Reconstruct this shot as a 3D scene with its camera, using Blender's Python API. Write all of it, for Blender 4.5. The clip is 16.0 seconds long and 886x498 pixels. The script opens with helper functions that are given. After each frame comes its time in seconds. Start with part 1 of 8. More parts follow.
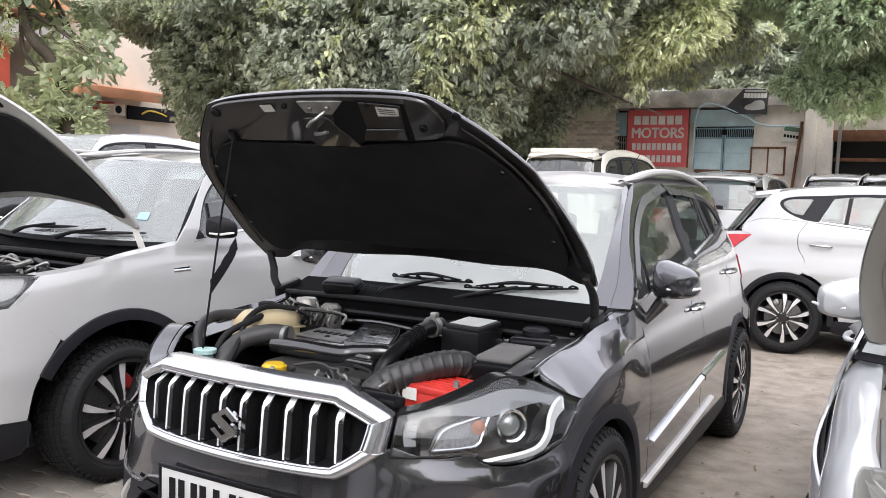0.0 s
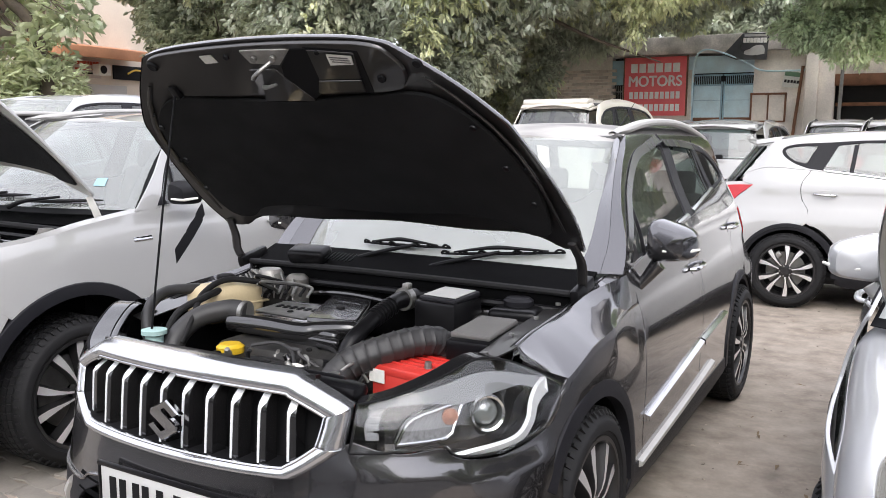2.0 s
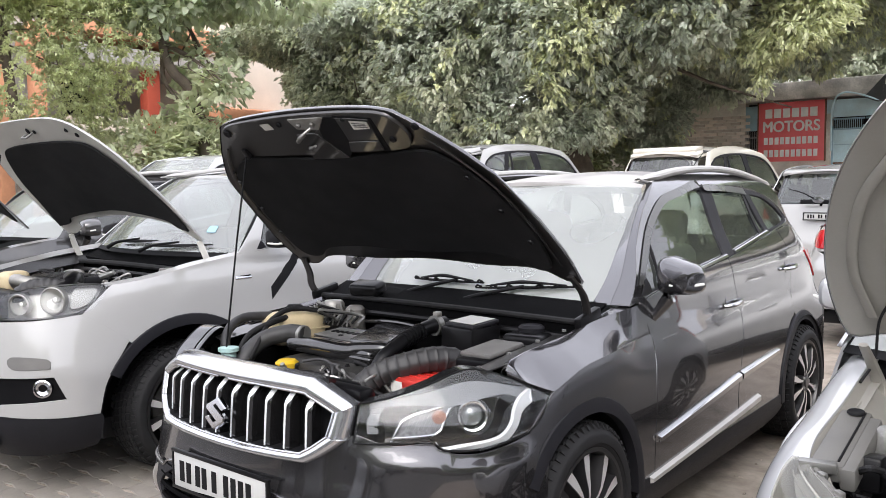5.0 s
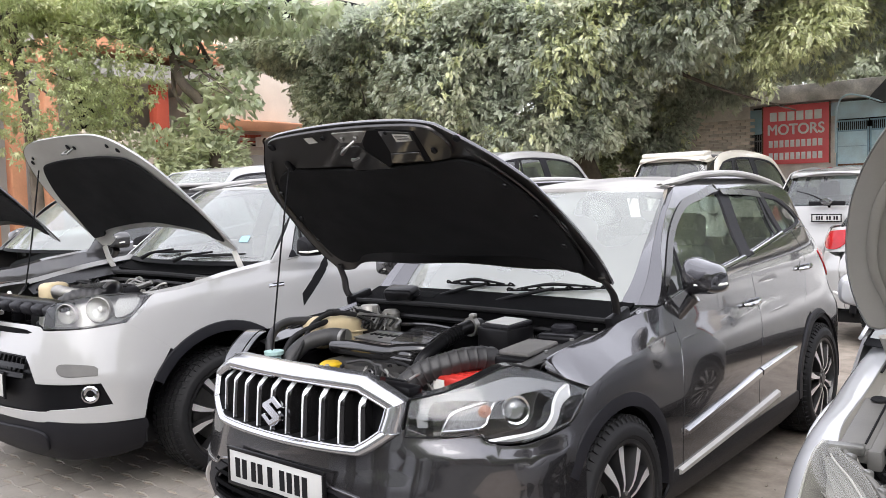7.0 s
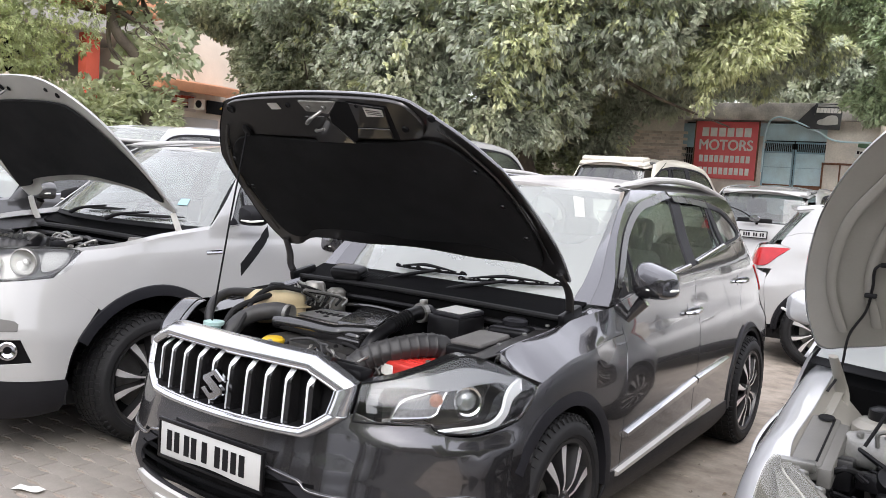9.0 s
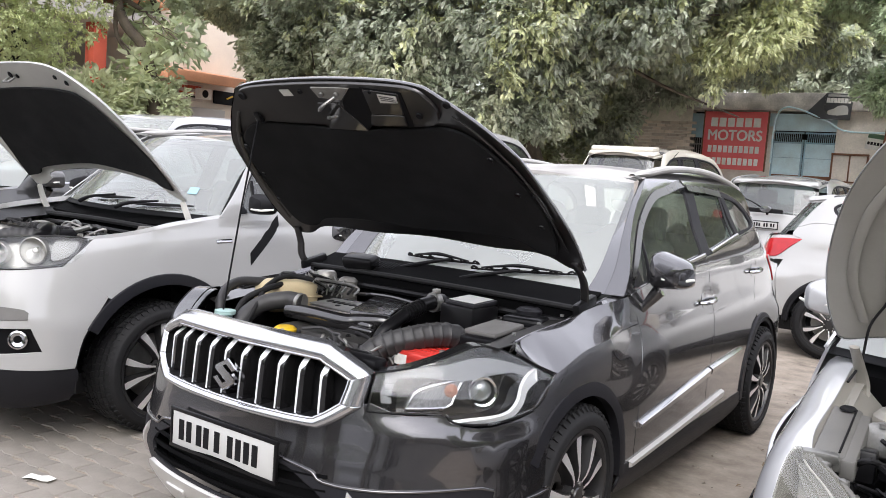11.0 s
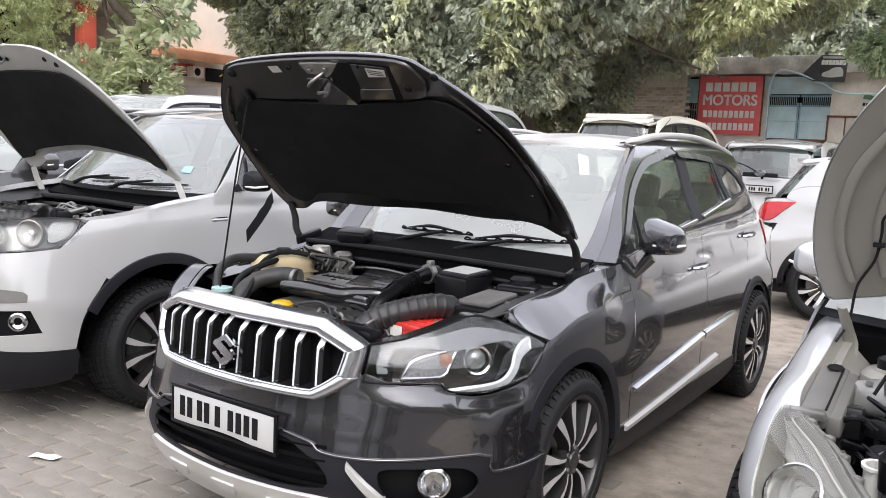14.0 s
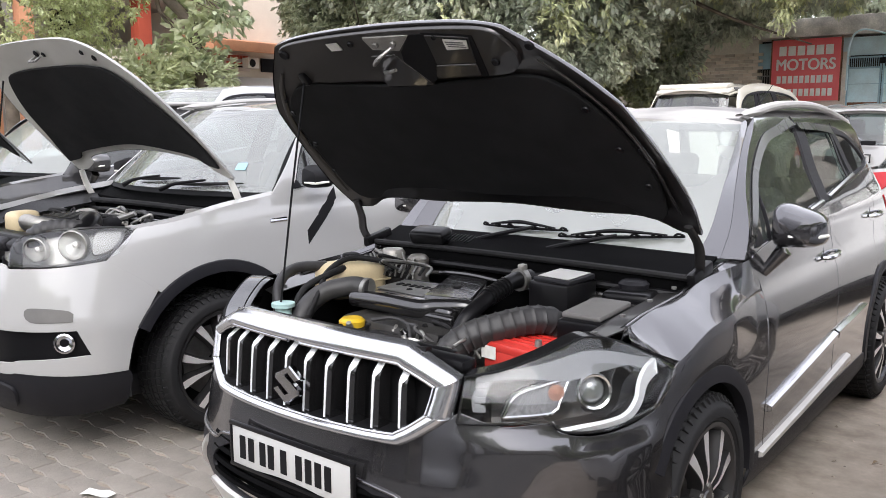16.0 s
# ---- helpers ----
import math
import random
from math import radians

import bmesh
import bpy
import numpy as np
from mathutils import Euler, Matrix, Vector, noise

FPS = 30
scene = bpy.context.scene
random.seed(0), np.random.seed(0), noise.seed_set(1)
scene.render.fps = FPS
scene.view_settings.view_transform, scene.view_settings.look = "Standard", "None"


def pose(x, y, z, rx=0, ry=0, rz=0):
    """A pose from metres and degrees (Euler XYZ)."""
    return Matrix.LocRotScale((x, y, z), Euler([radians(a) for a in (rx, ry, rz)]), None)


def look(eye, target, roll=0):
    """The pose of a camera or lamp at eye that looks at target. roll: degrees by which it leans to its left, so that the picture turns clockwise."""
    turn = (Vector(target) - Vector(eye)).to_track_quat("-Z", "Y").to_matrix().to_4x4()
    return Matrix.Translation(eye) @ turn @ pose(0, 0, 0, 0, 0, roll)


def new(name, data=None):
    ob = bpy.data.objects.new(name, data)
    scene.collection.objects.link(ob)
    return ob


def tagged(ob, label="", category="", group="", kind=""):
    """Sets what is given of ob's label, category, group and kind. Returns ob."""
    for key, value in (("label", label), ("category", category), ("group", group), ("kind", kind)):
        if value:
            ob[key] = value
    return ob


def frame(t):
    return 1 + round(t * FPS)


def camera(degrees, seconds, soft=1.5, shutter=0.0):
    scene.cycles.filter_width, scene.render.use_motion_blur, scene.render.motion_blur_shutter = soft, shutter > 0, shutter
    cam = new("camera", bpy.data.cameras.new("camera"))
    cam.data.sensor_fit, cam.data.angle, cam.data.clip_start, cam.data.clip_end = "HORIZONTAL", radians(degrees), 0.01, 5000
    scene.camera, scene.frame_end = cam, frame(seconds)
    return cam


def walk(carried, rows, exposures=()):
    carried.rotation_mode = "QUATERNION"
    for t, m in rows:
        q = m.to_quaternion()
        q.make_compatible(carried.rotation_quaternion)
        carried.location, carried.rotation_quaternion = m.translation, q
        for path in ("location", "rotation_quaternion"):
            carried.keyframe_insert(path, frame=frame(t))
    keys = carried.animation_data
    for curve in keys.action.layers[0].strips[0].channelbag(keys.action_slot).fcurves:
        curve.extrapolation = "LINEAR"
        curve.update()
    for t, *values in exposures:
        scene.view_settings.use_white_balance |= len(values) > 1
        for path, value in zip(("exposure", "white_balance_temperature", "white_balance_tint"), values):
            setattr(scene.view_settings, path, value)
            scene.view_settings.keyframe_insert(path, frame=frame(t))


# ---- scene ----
from mathutils.geometry import delaunay_2d_cdt

cam = camera(55.6, 16.0, soft=0.9)

PATH = [
    (0, (1.774, -1.812, 1.506), (0.778, -0.085, 1.346), 1.7),
    (0.5, (1.754, -1.782, 1.493), (0.758, -0.056, 1.318), 1.6),
    (1, (1.735, -1.728, 1.5), (0.725, -0.02, 1.245), 1.3),
    (1.5, (1.752, -1.654, 1.51), (0.742, 0.056, 1.275), 0.7),
    (2, (1.704, -1.501, 1.514), (0.716, 0.218, 1.247), 0.4),
    (2.5, (1.66, -1.359, 1.526), (0.664, 0.35, 1.23), 0.9),
    (3, (1.786, -1.199, 1.515), (0.768, 0.496, 1.211), 1.0),
    (3.5, (1.885, -1.087, 1.508), (0.726, 0.515, 1.203), -0.2),
    (4, (2.039, -1.291, 1.519), (0.756, 0.229, 1.315), -0.8),
    (4.2, (2.107, -1.418, 1.505), (0.832, 0.117, 1.373), -0.8),
    (6.3, (2.499, -1.71, 1.518), (1.196, -0.205, 1.334), 0.4),
    (6.5, (2.446, -1.731, 1.527), (1.129, -0.236, 1.352), 0.3),
    (7, (2.345, -1.838, 1.509), (1.058, -0.313, 1.381), -1.5),
    (7.5, (2.278, -1.862, 1.517), (1.007, -0.325, 1.368), -1.3),
    (8, (2.21, -1.84, 1.505), (0.982, -0.269, 1.354), 1.3),
    (8.5, (2.193, -1.848, 1.503), (1.066, -0.202, 1.349), 3.9),
    (9, (2.19, -1.858, 1.498), (1.048, -0.223, 1.338), 4.0),
    (11.3, (2.145, -1.845, 1.485), (0.989, -0.224, 1.295), 4.1),
    (11.5, (2.186, -1.874, 1.493), (1.009, -0.268, 1.299), 4.0),
    (12, (2.185, -1.873, 1.491), (1.004, -0.272, 1.281), 4.0),
    (12.5, (2.181, -1.867, 1.496), (1.003, -0.264, 1.282), 3.9),
    (13, (2.181, -1.862, 1.489), (1.017, -0.249, 1.275), 3.2),
    (13.5, (2.18, -1.86, 1.489), (1.033, -0.24, 1.247), 2.9),
    (14, (2.183, -1.859, 1.486), (1.042, -0.235, 1.239), 2.6),
    (14.5, (2.173, -1.857, 1.487), (1.04, -0.229, 1.238), 2.7),
    (15, (2.152, -1.831, 1.485), (0.995, -0.221, 1.224), 2.4),
    (15.5, (2.068, -1.753, 1.481), (0.885, -0.163, 1.212), 1.8),
    (16, (1.795, -1.517, 1.494), (0.546, 0.017, 1.201), -0.0),
]
walk(cam, [(t, look(eye, target, roll)) for t, eye, target, roll in PATH])

# ---- light ----
world = bpy.data.worlds.new("world")
scene.world = world
world.use_nodes = True
wn, wl = world.node_tree.nodes, world.node_tree.links
sky = wn.new("ShaderNodeTexSky")
sky.sky_type, sky.sun_disc = "NISHITA", False
sky.sun_elevation, sky.sun_rotation = radians(44), radians(150)
sky.air_density, sky.dust_density = 1.6, 6.0
haze = wn.new("ShaderNodeHueSaturation")
haze.inputs["Saturation"].default_value = 0.22
wl.new(sky.outputs[0], haze.inputs["Color"])
veil = wn.new("ShaderNodeMix")
veil.data_type = "RGBA"
veil.inputs["Factor"].default_value = 0.7
veil.inputs["B"].default_value = (8.30, 8.37, 9.45, 1)
wl.new(haze.outputs[0], veil.inputs["A"])
wl.new(veil.outputs["Result"], wn["Background"].inputs["Color"])
wn["Background"].inputs["Strength"].default_value = 0.225
sun = new("sun", bpy.data.lights.new("sun", "SUN"))
sun.data.energy, sun.data.angle, sun.data.color = 1.1, radians(44), (1.0, 0.965, 0.945)
sun.matrix_world = look((6.0, -10.8, 12), (0, 0, 0))
scene.view_settings.exposure = 0.38


# ---- materials ----
def paint(name, colour, rough=0.5, metal=0.0, coat=0.0, vary=0.12, scale=6.0, bump=0.0, grain=120.0, dust=0.0, spec=0.5, dust_colour=(0.42, 0.38, 0.32), island=0.0, random_tone=0.0):
    """A surface with tone at two scales, fine relief, and dust."""
    m = bpy.data.materials.new(name)
    m.use_nodes = True
    n, l = m.node_tree.nodes, m.node_tree.links
    b = n["Principled BSDF"]
    b.inputs["Roughness"].default_value, b.inputs["Metallic"].default_value = rough, metal
    b.inputs["Coat Weight"].default_value, b.inputs["Coat Roughness"].default_value, b.inputs["Coat IOR"].default_value = coat, 0.02, 1.75
    b.inputs["Specular IOR Level"].default_value = spec
    at = n.new("ShaderNodeTexCoord")
    big, fine = n.new("ShaderNodeTexNoise"), n.new("ShaderNodeTexNoise")
    for t, s in ((big, scale), (fine, grain)):
        t.inputs["Scale"].default_value, t.inputs["Detail"].default_value = s, 5
        l.new(at.outputs["Object"], t.inputs["Vector"])
    tone = n.new("ShaderNodeMapRange")
    tone.inputs["From Min"].default_value, tone.inputs["From Max"].default_value = 0.25, 0.75
    tone.inputs["To Min"].default_value, tone.inputs["To Max"].default_value = 1 - vary, 1 + vary
    l.new(big.outputs["Fac"], tone.inputs["Value"])
    small = n.new("ShaderNodeMapRange")
    small.inputs["To Min"].default_value, small.inputs["To Max"].default_value = 1 - vary * 0.6, 1 + vary * 0.6
    l.new(fine.outputs["Fac"], small.inputs["Value"])
    mul = n.new("ShaderNodeMath"); mul.operation = "MULTIPLY"
    l.new(tone.outputs[0], mul.inputs[0]); l.new(small.outputs[0], mul.inputs[1])
    last = mul.outputs[0]
    for amount, node, socket in ((island, "ShaderNodeNewGeometry", "Random Per Island"), (random_tone, "ShaderNodeObjectInfo", "Random")):
        if amount:
            src, rng, mm = n.new(node), n.new("ShaderNodeMapRange"), n.new("ShaderNodeMath")
            rng.inputs["To Min"].default_value, rng.inputs["To Max"].default_value = 1 - amount, 1 + amount
            mm.operation = "MULTIPLY"
            l.new(src.outputs[socket], rng.inputs["Value"]); l.new(last, mm.inputs[0]); l.new(rng.outputs[0], mm.inputs[1])
            last = mm.outputs[0]
    col = n.new("ShaderNodeVectorMath"); col.operation = "SCALE"
    col.inputs[0].default_value = colour
    l.new(last, col.inputs["Scale"])
    out = col.outputs[0]
    if dust:
        d, r = n.new("ShaderNodeTexNoise"), n.new("ShaderNodeMapRange")
        d.inputs["Scale"].default_value, d.inputs["Detail"].default_value = 2.3, 7
        l.new(at.outputs["Object"], d.inputs["Vector"])
        r.inputs["From Min"].default_value, r.inputs["From Max"].default_value = 0.3, 0.75
        r.inputs["To Max"].default_value = dust
        l.new(d.outputs["Fac"], r.inputs["Value"])
        mx = n.new("ShaderNodeMix"); mx.data_type = "RGBA"
        l.new(r.outputs[0], mx.inputs["Factor"]); l.new(out, mx.inputs["A"]); mx.inputs["B"].default_value = (*dust_colour, 1)
        out = mx.outputs["Result"]
        rr = n.new("ShaderNodeMapRange")
        rr.inputs["To Max"].default_value = 0.75; rr.inputs["To Min"].default_value = rough
        l.new(r.outputs[0], rr.inputs["Value"]); l.new(rr.outputs[0], b.inputs["Roughness"])
        if coat:
            cr = n.new("ShaderNodeMapRange")
            cr.inputs["To Min"].default_value, cr.inputs["To Max"].default_value = 0.03, 0.3
            l.new(r.outputs[0], cr.inputs["Value"]); l.new(cr.outputs[0], b.inputs["Coat Roughness"])
    l.new(out, b.inputs["Base Color"])
    if bump:
        bp = n.new("ShaderNodeBump")
        bp.inputs["Strength"].default_value, bp.inputs["Distance"].default_value = bump, 0.004
        l.new(fine.outputs["Fac"], bp.inputs["Height"]); l.new(bp.outputs[0], b.inputs["Normal"])
    return m


def glazing(name, tint, dust=0.1, dust_colour=(0.62, 0.62, 0.6), rough=0.0, ior=1.5):
    """A thin pane: see-through, glossy by its angle, with a film of dust and, on windscreens, painted sky sheen."""
    m = bpy.data.materials.new(name)
    m.use_nodes = True
    n, l = m.node_tree.nodes, m.node_tree.links
    n.remove(n["Principled BSDF"])
    clear, gloss, film, fr = n.new("ShaderNodeBsdfTransparent"), n.new("ShaderNodeBsdfGlossy"), n.new("ShaderNodeBsdfDiffuse"), n.new("ShaderNodeLayerWeight")
    clear.inputs[0].default_value = (*tint, 1)
    gloss.inputs["Roughness"].default_value = rough
    film.inputs[0].default_value = (*dust_colour, 1)
    fr.inputs["Blend"].default_value = 0.5
    f0 = ((ior - 1) / (ior + 1)) ** 2
    steep, grow = n.new("ShaderNodeMath"), n.new("ShaderNodeMapRange")
    steep.operation = "POWER"
    steep.inputs[1].default_value = 5.0
    grow.inputs["To Min"].default_value = f0 * 1.6
    l.new(fr.outputs["Facing"], steep.inputs[0]); l.new(steep.outputs[0], grow.inputs["Value"])
    a, b = n.new("ShaderNodeMixShader"), n.new("ShaderNodeMixShader")
    at, noise_, rng = n.new("ShaderNodeTexCoord"), n.new("ShaderNodeTexNoise"), n.new("ShaderNodeMapRange")
    noise_.inputs["Scale"].default_value, noise_.inputs["Detail"].default_value = 2.0, 2
    l.new(at.outputs["Object"], noise_.inputs["Vector"])
    rng.inputs["To Min"].default_value, rng.inputs["To Max"].default_value = dust * 0.75, dust * 1.25
    l.new(noise_.outputs["Fac"], rng.inputs["Value"])
    l.new(rng.outputs[0], a.inputs[0]); l.new(clear.outputs[0], a.inputs[1]); l.new(film.outputs[0], a.inputs[2])
    l.new(grow.outputs[0], b.inputs[0]); l.new(a.outputs[0], b.inputs[1]); l.new(gloss.outputs[0], b.inputs[2])
    l.new(b.outputs[0], n["Material Output"].inputs["Surface"])
    return m


GREY_PAINT = paint("grey_car_paint", (0.084, 0.082, 0.088), 0.20, 0.85, 1.0, 0.04, 3, dust=0.02)
WHITE_PAINT = paint("white_car_paint", (0.365, 0.363, 0.357), 0.35, 0.0, 1.0, 0.02, 3, dust=0.05)
SILVER_PAINT = paint("silver_car_paint", (0.50, 0.505, 0.515), 0.42, 0.3, 1.0, 0.03, 3, dust=0.05)
BLACK_PAINT = paint("black_car_paint", (0.02, 0.02, 0.022), 0.3, 0.2, 1.0, 0.08, 3, dust=0.15)
BEIGE_PAINT = paint("beige_car_paint", (0.62, 0.58, 0.50), 0.35, 0.1, 1.0, 0.04, 3, dust=0.15)
INNER_GREY = paint("grey_inner_panel_paint", (0.030, 0.028, 0.028), 0.32, 0.4, 0.6, 0.12, 8, dust=0.03)
INNER_SILVER = paint("silver_inner_panel_paint", (0.26, 0.25, 0.225), 0.5, 0.1, 0.2, 0.08, 5, dust=0.2)
INNER_WHITE = paint("white_inner_panel_paint", (0.62, 0.61, 0.57), 0.45, 0.0, 0.2, 0.08, 5, dust=0.2)
CLADDING = paint("dark_plastic_cladding", (0.012, 0.012, 0.015), 0.5, 0, 0, 0.15, 8, 0.15, 400, dust=0.012, spec=0.18)
PLASTIC = paint("black_engine_plastic", (0.005, 0.005, 0.006), 0.28, 0, 0, 0.2, 10, 0.1, 300, dust=0.008, spec=0.18)
RUBBER = paint("tyre_rubber", (0.011, 0.011, 0.012), 0.7, 0, 0, 0.25, 12, 0.25, 200, dust=0.02, dust_colour=(0.16, 0.14, 0.12), spec=0.25)
HOSE = paint("ribbed_hose_rubber", (0.028, 0.028, 0.030), 0.45, 0, 0, 0.25, 20, 0.1, 200, dust=0.05, spec=0.35)
FELT = paint("black_hood_felt", (0.012, 0.012, 0.0125), 0.9, 0, 0, 0.35, 9, 0.5, 500, spec=0.25)
CHROME = paint("chrome", (0.50, 0.505, 0.52), 0.10, 1.0, 0, 0.04, 9, dust=0.06)
SATIN = paint("satin_silver_plastic", (0.58, 0.57, 0.55), 0.36, 0.5, 0, 0.08, 9, dust=0.2)
ALLOY = paint("machined_alloy", (0.80, 0.79, 0.78), 0.30, 0.6, 0, 0.05, 12, dust=0.08)
ALLOY_DARK = paint("dark_alloy", (0.016, 0.016, 0.018), 0.35, 0.3, 0.2, 0.1, 12, dust=0.04)
STEEL = paint("dull_steel", (0.30, 0.30, 0.29), 0.45, 0.9, 0, 0.2, 20, 0.1, 200, dust=0.2)
ALUMINIUM = paint("cast_aluminium", (0.36, 0.35, 0.33), 0.5, 0.8, 0, 0.25, 18, 0.2, 200, dust=0.12)
GRIMY = paint("grimy_engine_metal", (0.030, 0.029, 0.028), 0.5, 0.4, 0, 0.4, 18, 0.3, 200, dust=0.03)
BATTERY_RED = paint("red_battery_case", (0.55, 0.025, 0.018), 0.35, 0, 0.2, 0.08, 9, dust=0.08)
TANK = paint("cream_tank_plastic", (0.55, 0.45, 0.28), 0.45, 0, 0, 0.12, 9, dust=0.1)
YELLOW = paint("yellow_cap_plastic", (0.62, 0.40, 0.02), 0.45, 0, 0, 0.1, 20)
TEAL = paint("pale_teal_cap", (0.36, 0.52, 0.50), 0.5, 0, 0, 0.1, 20)
PAPER = paint("white_label", (0.72, 0.71, 0.66), 0.7, 0, 0, 0.1, 40)
PLATE_WHITE = paint("white_number_plate", (0.485, 0.485, 0.475), 0.45, 0, 0.2, 0.03, 10, dust=0.08)
INK = paint("black_ink", (0.009, 0.009, 0.010), 0.6, spec=0.12)
LAMP_WHITE = paint("silvered_lamp_bowl", (0.85, 0.85, 0.85), 0.12, 1.0, 0, 0.05, 30)
AMBER = paint("amber_lamp", (0.26, 0.09, 0.035), 0.3, 0, 0.3)
RED_LENS = paint("red_lamp_lens", (0.42, 0.008, 0.014), 0.15, 0, 0.25, 0.2, 14, spec=0.35)
INTERIOR = paint("dark_cabin_trim", (0.014, 0.014, 0.015), 0.7, 0, 0, 0.15, 8, 0.2, 300, spec=0.2)
SEAT = paint("grey_seat_cloth", (0.10, 0.10, 0.10), 0.9, 0, 0, 0.15, 8, 0.4, 400)
CALIPER = paint("red_brake_caliper", (0.35, 0.02, 0.02), 0.4, 0, 0.3)
# Both windscreens' pale film is dust plus sky reflection put into its colour.
SCREEN = glazing("windscreen_glass", (0.80, 0.84, 0.82), 0.36, (0.64, 0.67, 0.63), ior=1.75)
CLEAR_SCREEN = glazing("clearer_windscreen_glass", (0.78, 0.83, 0.80), 0.26, (0.70, 0.73, 0.70), ior=1.8)
SIDE_GLASS = glazing("side_window_glass", (0.48, 0.55, 0.52), 0.05, ior=1.7)
LENS = glazing("clear_lamp_lens", (0.96, 0.97, 0.97), 0.006, ior=1.55)

COWL = paint("matt_black_cowl", (0.0035, 0.0035, 0.0038), 0.75, 0, 0, 0.2, 9, 0.2, 300, spec=0.03)
GLOSS_BLACK = paint("glossy_black_moulding", (0.008, 0.008, 0.009), 0.16, 0, 0.6, 0.15, 8, 0, 200, dust=0.02)
DUSTY_ROOF = paint("dusty_grey_car_paint", (0.12, 0.117, 0.115), 0.5, 0.2, 0.0, 0.08, 3, dust=0.95, dust_colour=(0.58, 0.555, 0.52))


# ---- geometry helpers ----
def pchip(xs, ys):
    """A smooth curve through the points that never overshoots."""
    xs, ys = np.array(xs, float), np.array(ys, float)
    h, d = np.diff(xs), np.diff(ys) / np.diff(xs)
    m = np.concatenate(([d[0]], [0 if a * b <= 0 else 2 * a * b / (a + b) for a, b in zip(d[:-1], d[1:])], [d[-1]]))

    def f(x):
        x = np.clip(np.asarray(x, float), xs[0], xs[-1])
        i = np.clip(np.searchsorted(xs, x) - 1, 0, len(h) - 1)
        t = (x - xs[i]) / h[i]
        return ((1 + 2 * t) * (1 - t) ** 2 * ys[i] + t * (1 - t) ** 2 * h[i] * m[i]
                + t * t * (3 - 2 * t) * ys[i + 1] + t * t * (t - 1) * h[i] * m[i + 1])
    return f


def catmull(pts, n=40):
    p = np.array(pts, float)
    p = np.vstack((2 * p[0] - p[1], p, 2 * p[-1] - p[-2]))
    out = []
    for i in range(1, len(p) - 2):
        a, b, c, d = p[i - 1:i + 3]
        t = np.linspace(0, 1, n, endpoint=False)[:, None]
        out.append(0.5 * (2 * b + (c - a) * t + (2 * a - 5 * b + 4 * c - d) * t ** 2 + (3 * b - a - 3 * c + d) * t ** 3))
    return np.vstack(out + [p[-2:-1]])


class Shape:
    """The skin of a car: its plan outline (one half, nose to tail) set in by profiles over the height. s runs round the outline from the nose."""

    def __init__(self, plan, front, side, rear, corner=(0.35, 0.95), tail=(3.7, 4.15)):
        c = catmull([(-x, y) for x, y in plan[1:3]][::-1] + list(plan))[80:]
        self.c = c
        self.s = np.concatenate(([0], np.cumsum(np.hypot(*np.diff(c, axis=0).T))))
        g = np.gradient(c, axis=0)
        g /= np.hypot(*g.T)[:, None]
        self.n = np.stack((g[:, 1], -g[:, 0]), 1)
        self.f, self.d, self.r = pchip(*zip(*front)), pchip(*zip(*side)), pchip(*zip(*rear))
        self.corner, self.tail, self.half = corner, tail, int(np.argmax(c[:, 0]))

    def sx(self, x):
        return np.interp(x, self.c[:self.half, 0], self.s[:self.half])

    def sy(self, y):
        return np.interp(y, self.c[:, 1], self.s)

    def sr(self, x):
        return np.interp(-np.asarray(x, float), -self.c[self.half:, 0], self.s[self.half:])

    def __call__(self, s, z, out=0.0):
        s, z = np.asarray(s, float), np.asarray(z, float)
        q, a = np.sign(s) + (s == 0), np.abs(s)
        x, y = np.interp(a, self.s, self.c[:, 0]), np.interp(a, self.s, self.c[:, 1])
        nx, ny = np.interp(a, self.s, self.n[:, 0]), np.interp(a, self.s, self.n[:, 1])

        def ease(lo, hi):
            t = np.clip((y - lo) / (hi - lo), 0, 1)
            return t * t * (3 - 2 * t)
        wf, wr = 1 - ease(*self.corner), ease(*self.tail)
        d = wf * self.f(z) + (1 - wf) * (1 - wr) * self.d(z) + wr * self.r(z) - out
        return np.stack((q * (x - nx * d), y - ny * d, z), -1)


def curve2(pts, step=0.03, closed=True, count=0):
    """A closed outline through the points; a third entry 1 marks a sharp corner, and edges between two sharp corners are straight."""
    p = [np.array(q[:2], float) for q in pts]
    sharp = [len(q) > 2 and q[2] for q in pts]
    n, out = len(p), []
    for i in range(n if closed else n - 1):
        a, b, c, d = p[i - 1], p[i], p[(i + 1) % n], p[(i + 2) % n]
        t0 = (c - b) if sharp[i] else 0.5 * (c - a)
        t1 = (c - b) if sharp[(i + 1) % n] else 0.5 * (d - b)
        k = count or max(2, int(np.linalg.norm(c - b) / step) + 1)
        t = np.linspace(0, 1, k, endpoint=False)[:, None]
        out.append((2 * t ** 3 - 3 * t ** 2 + 1) * b + (t ** 3 - 2 * t ** 2 + t) * t0 + (-2 * t ** 3 + 3 * t ** 2) * c + (t ** 3 - t ** 2) * t1)
    if not closed:
        out.append(p[-1][None])
    return np.vstack(out)


def mirrored(half):
    """A closed outline from its half: first and last point lie on the middle line."""
    return list(half) + [(-q[0], *q[1:]) for q in half[::-1] if abs(q[0]) > 1e-6]


def inside(poly, q):
    x, y = q[:, 0][:, None], q[:, 1][:, None]
    a, b = poly, np.roll(poly, -1, 0)
    hit = ((a[:, 1] > y) != (b[:, 1] > y)) & (x < (b[:, 0] - a[:, 0]) * (y - a[:, 1]) / (b[:, 1] - a[:, 1] + 1e-15) + a[:, 0])
    return hit.sum(1) % 2 == 1


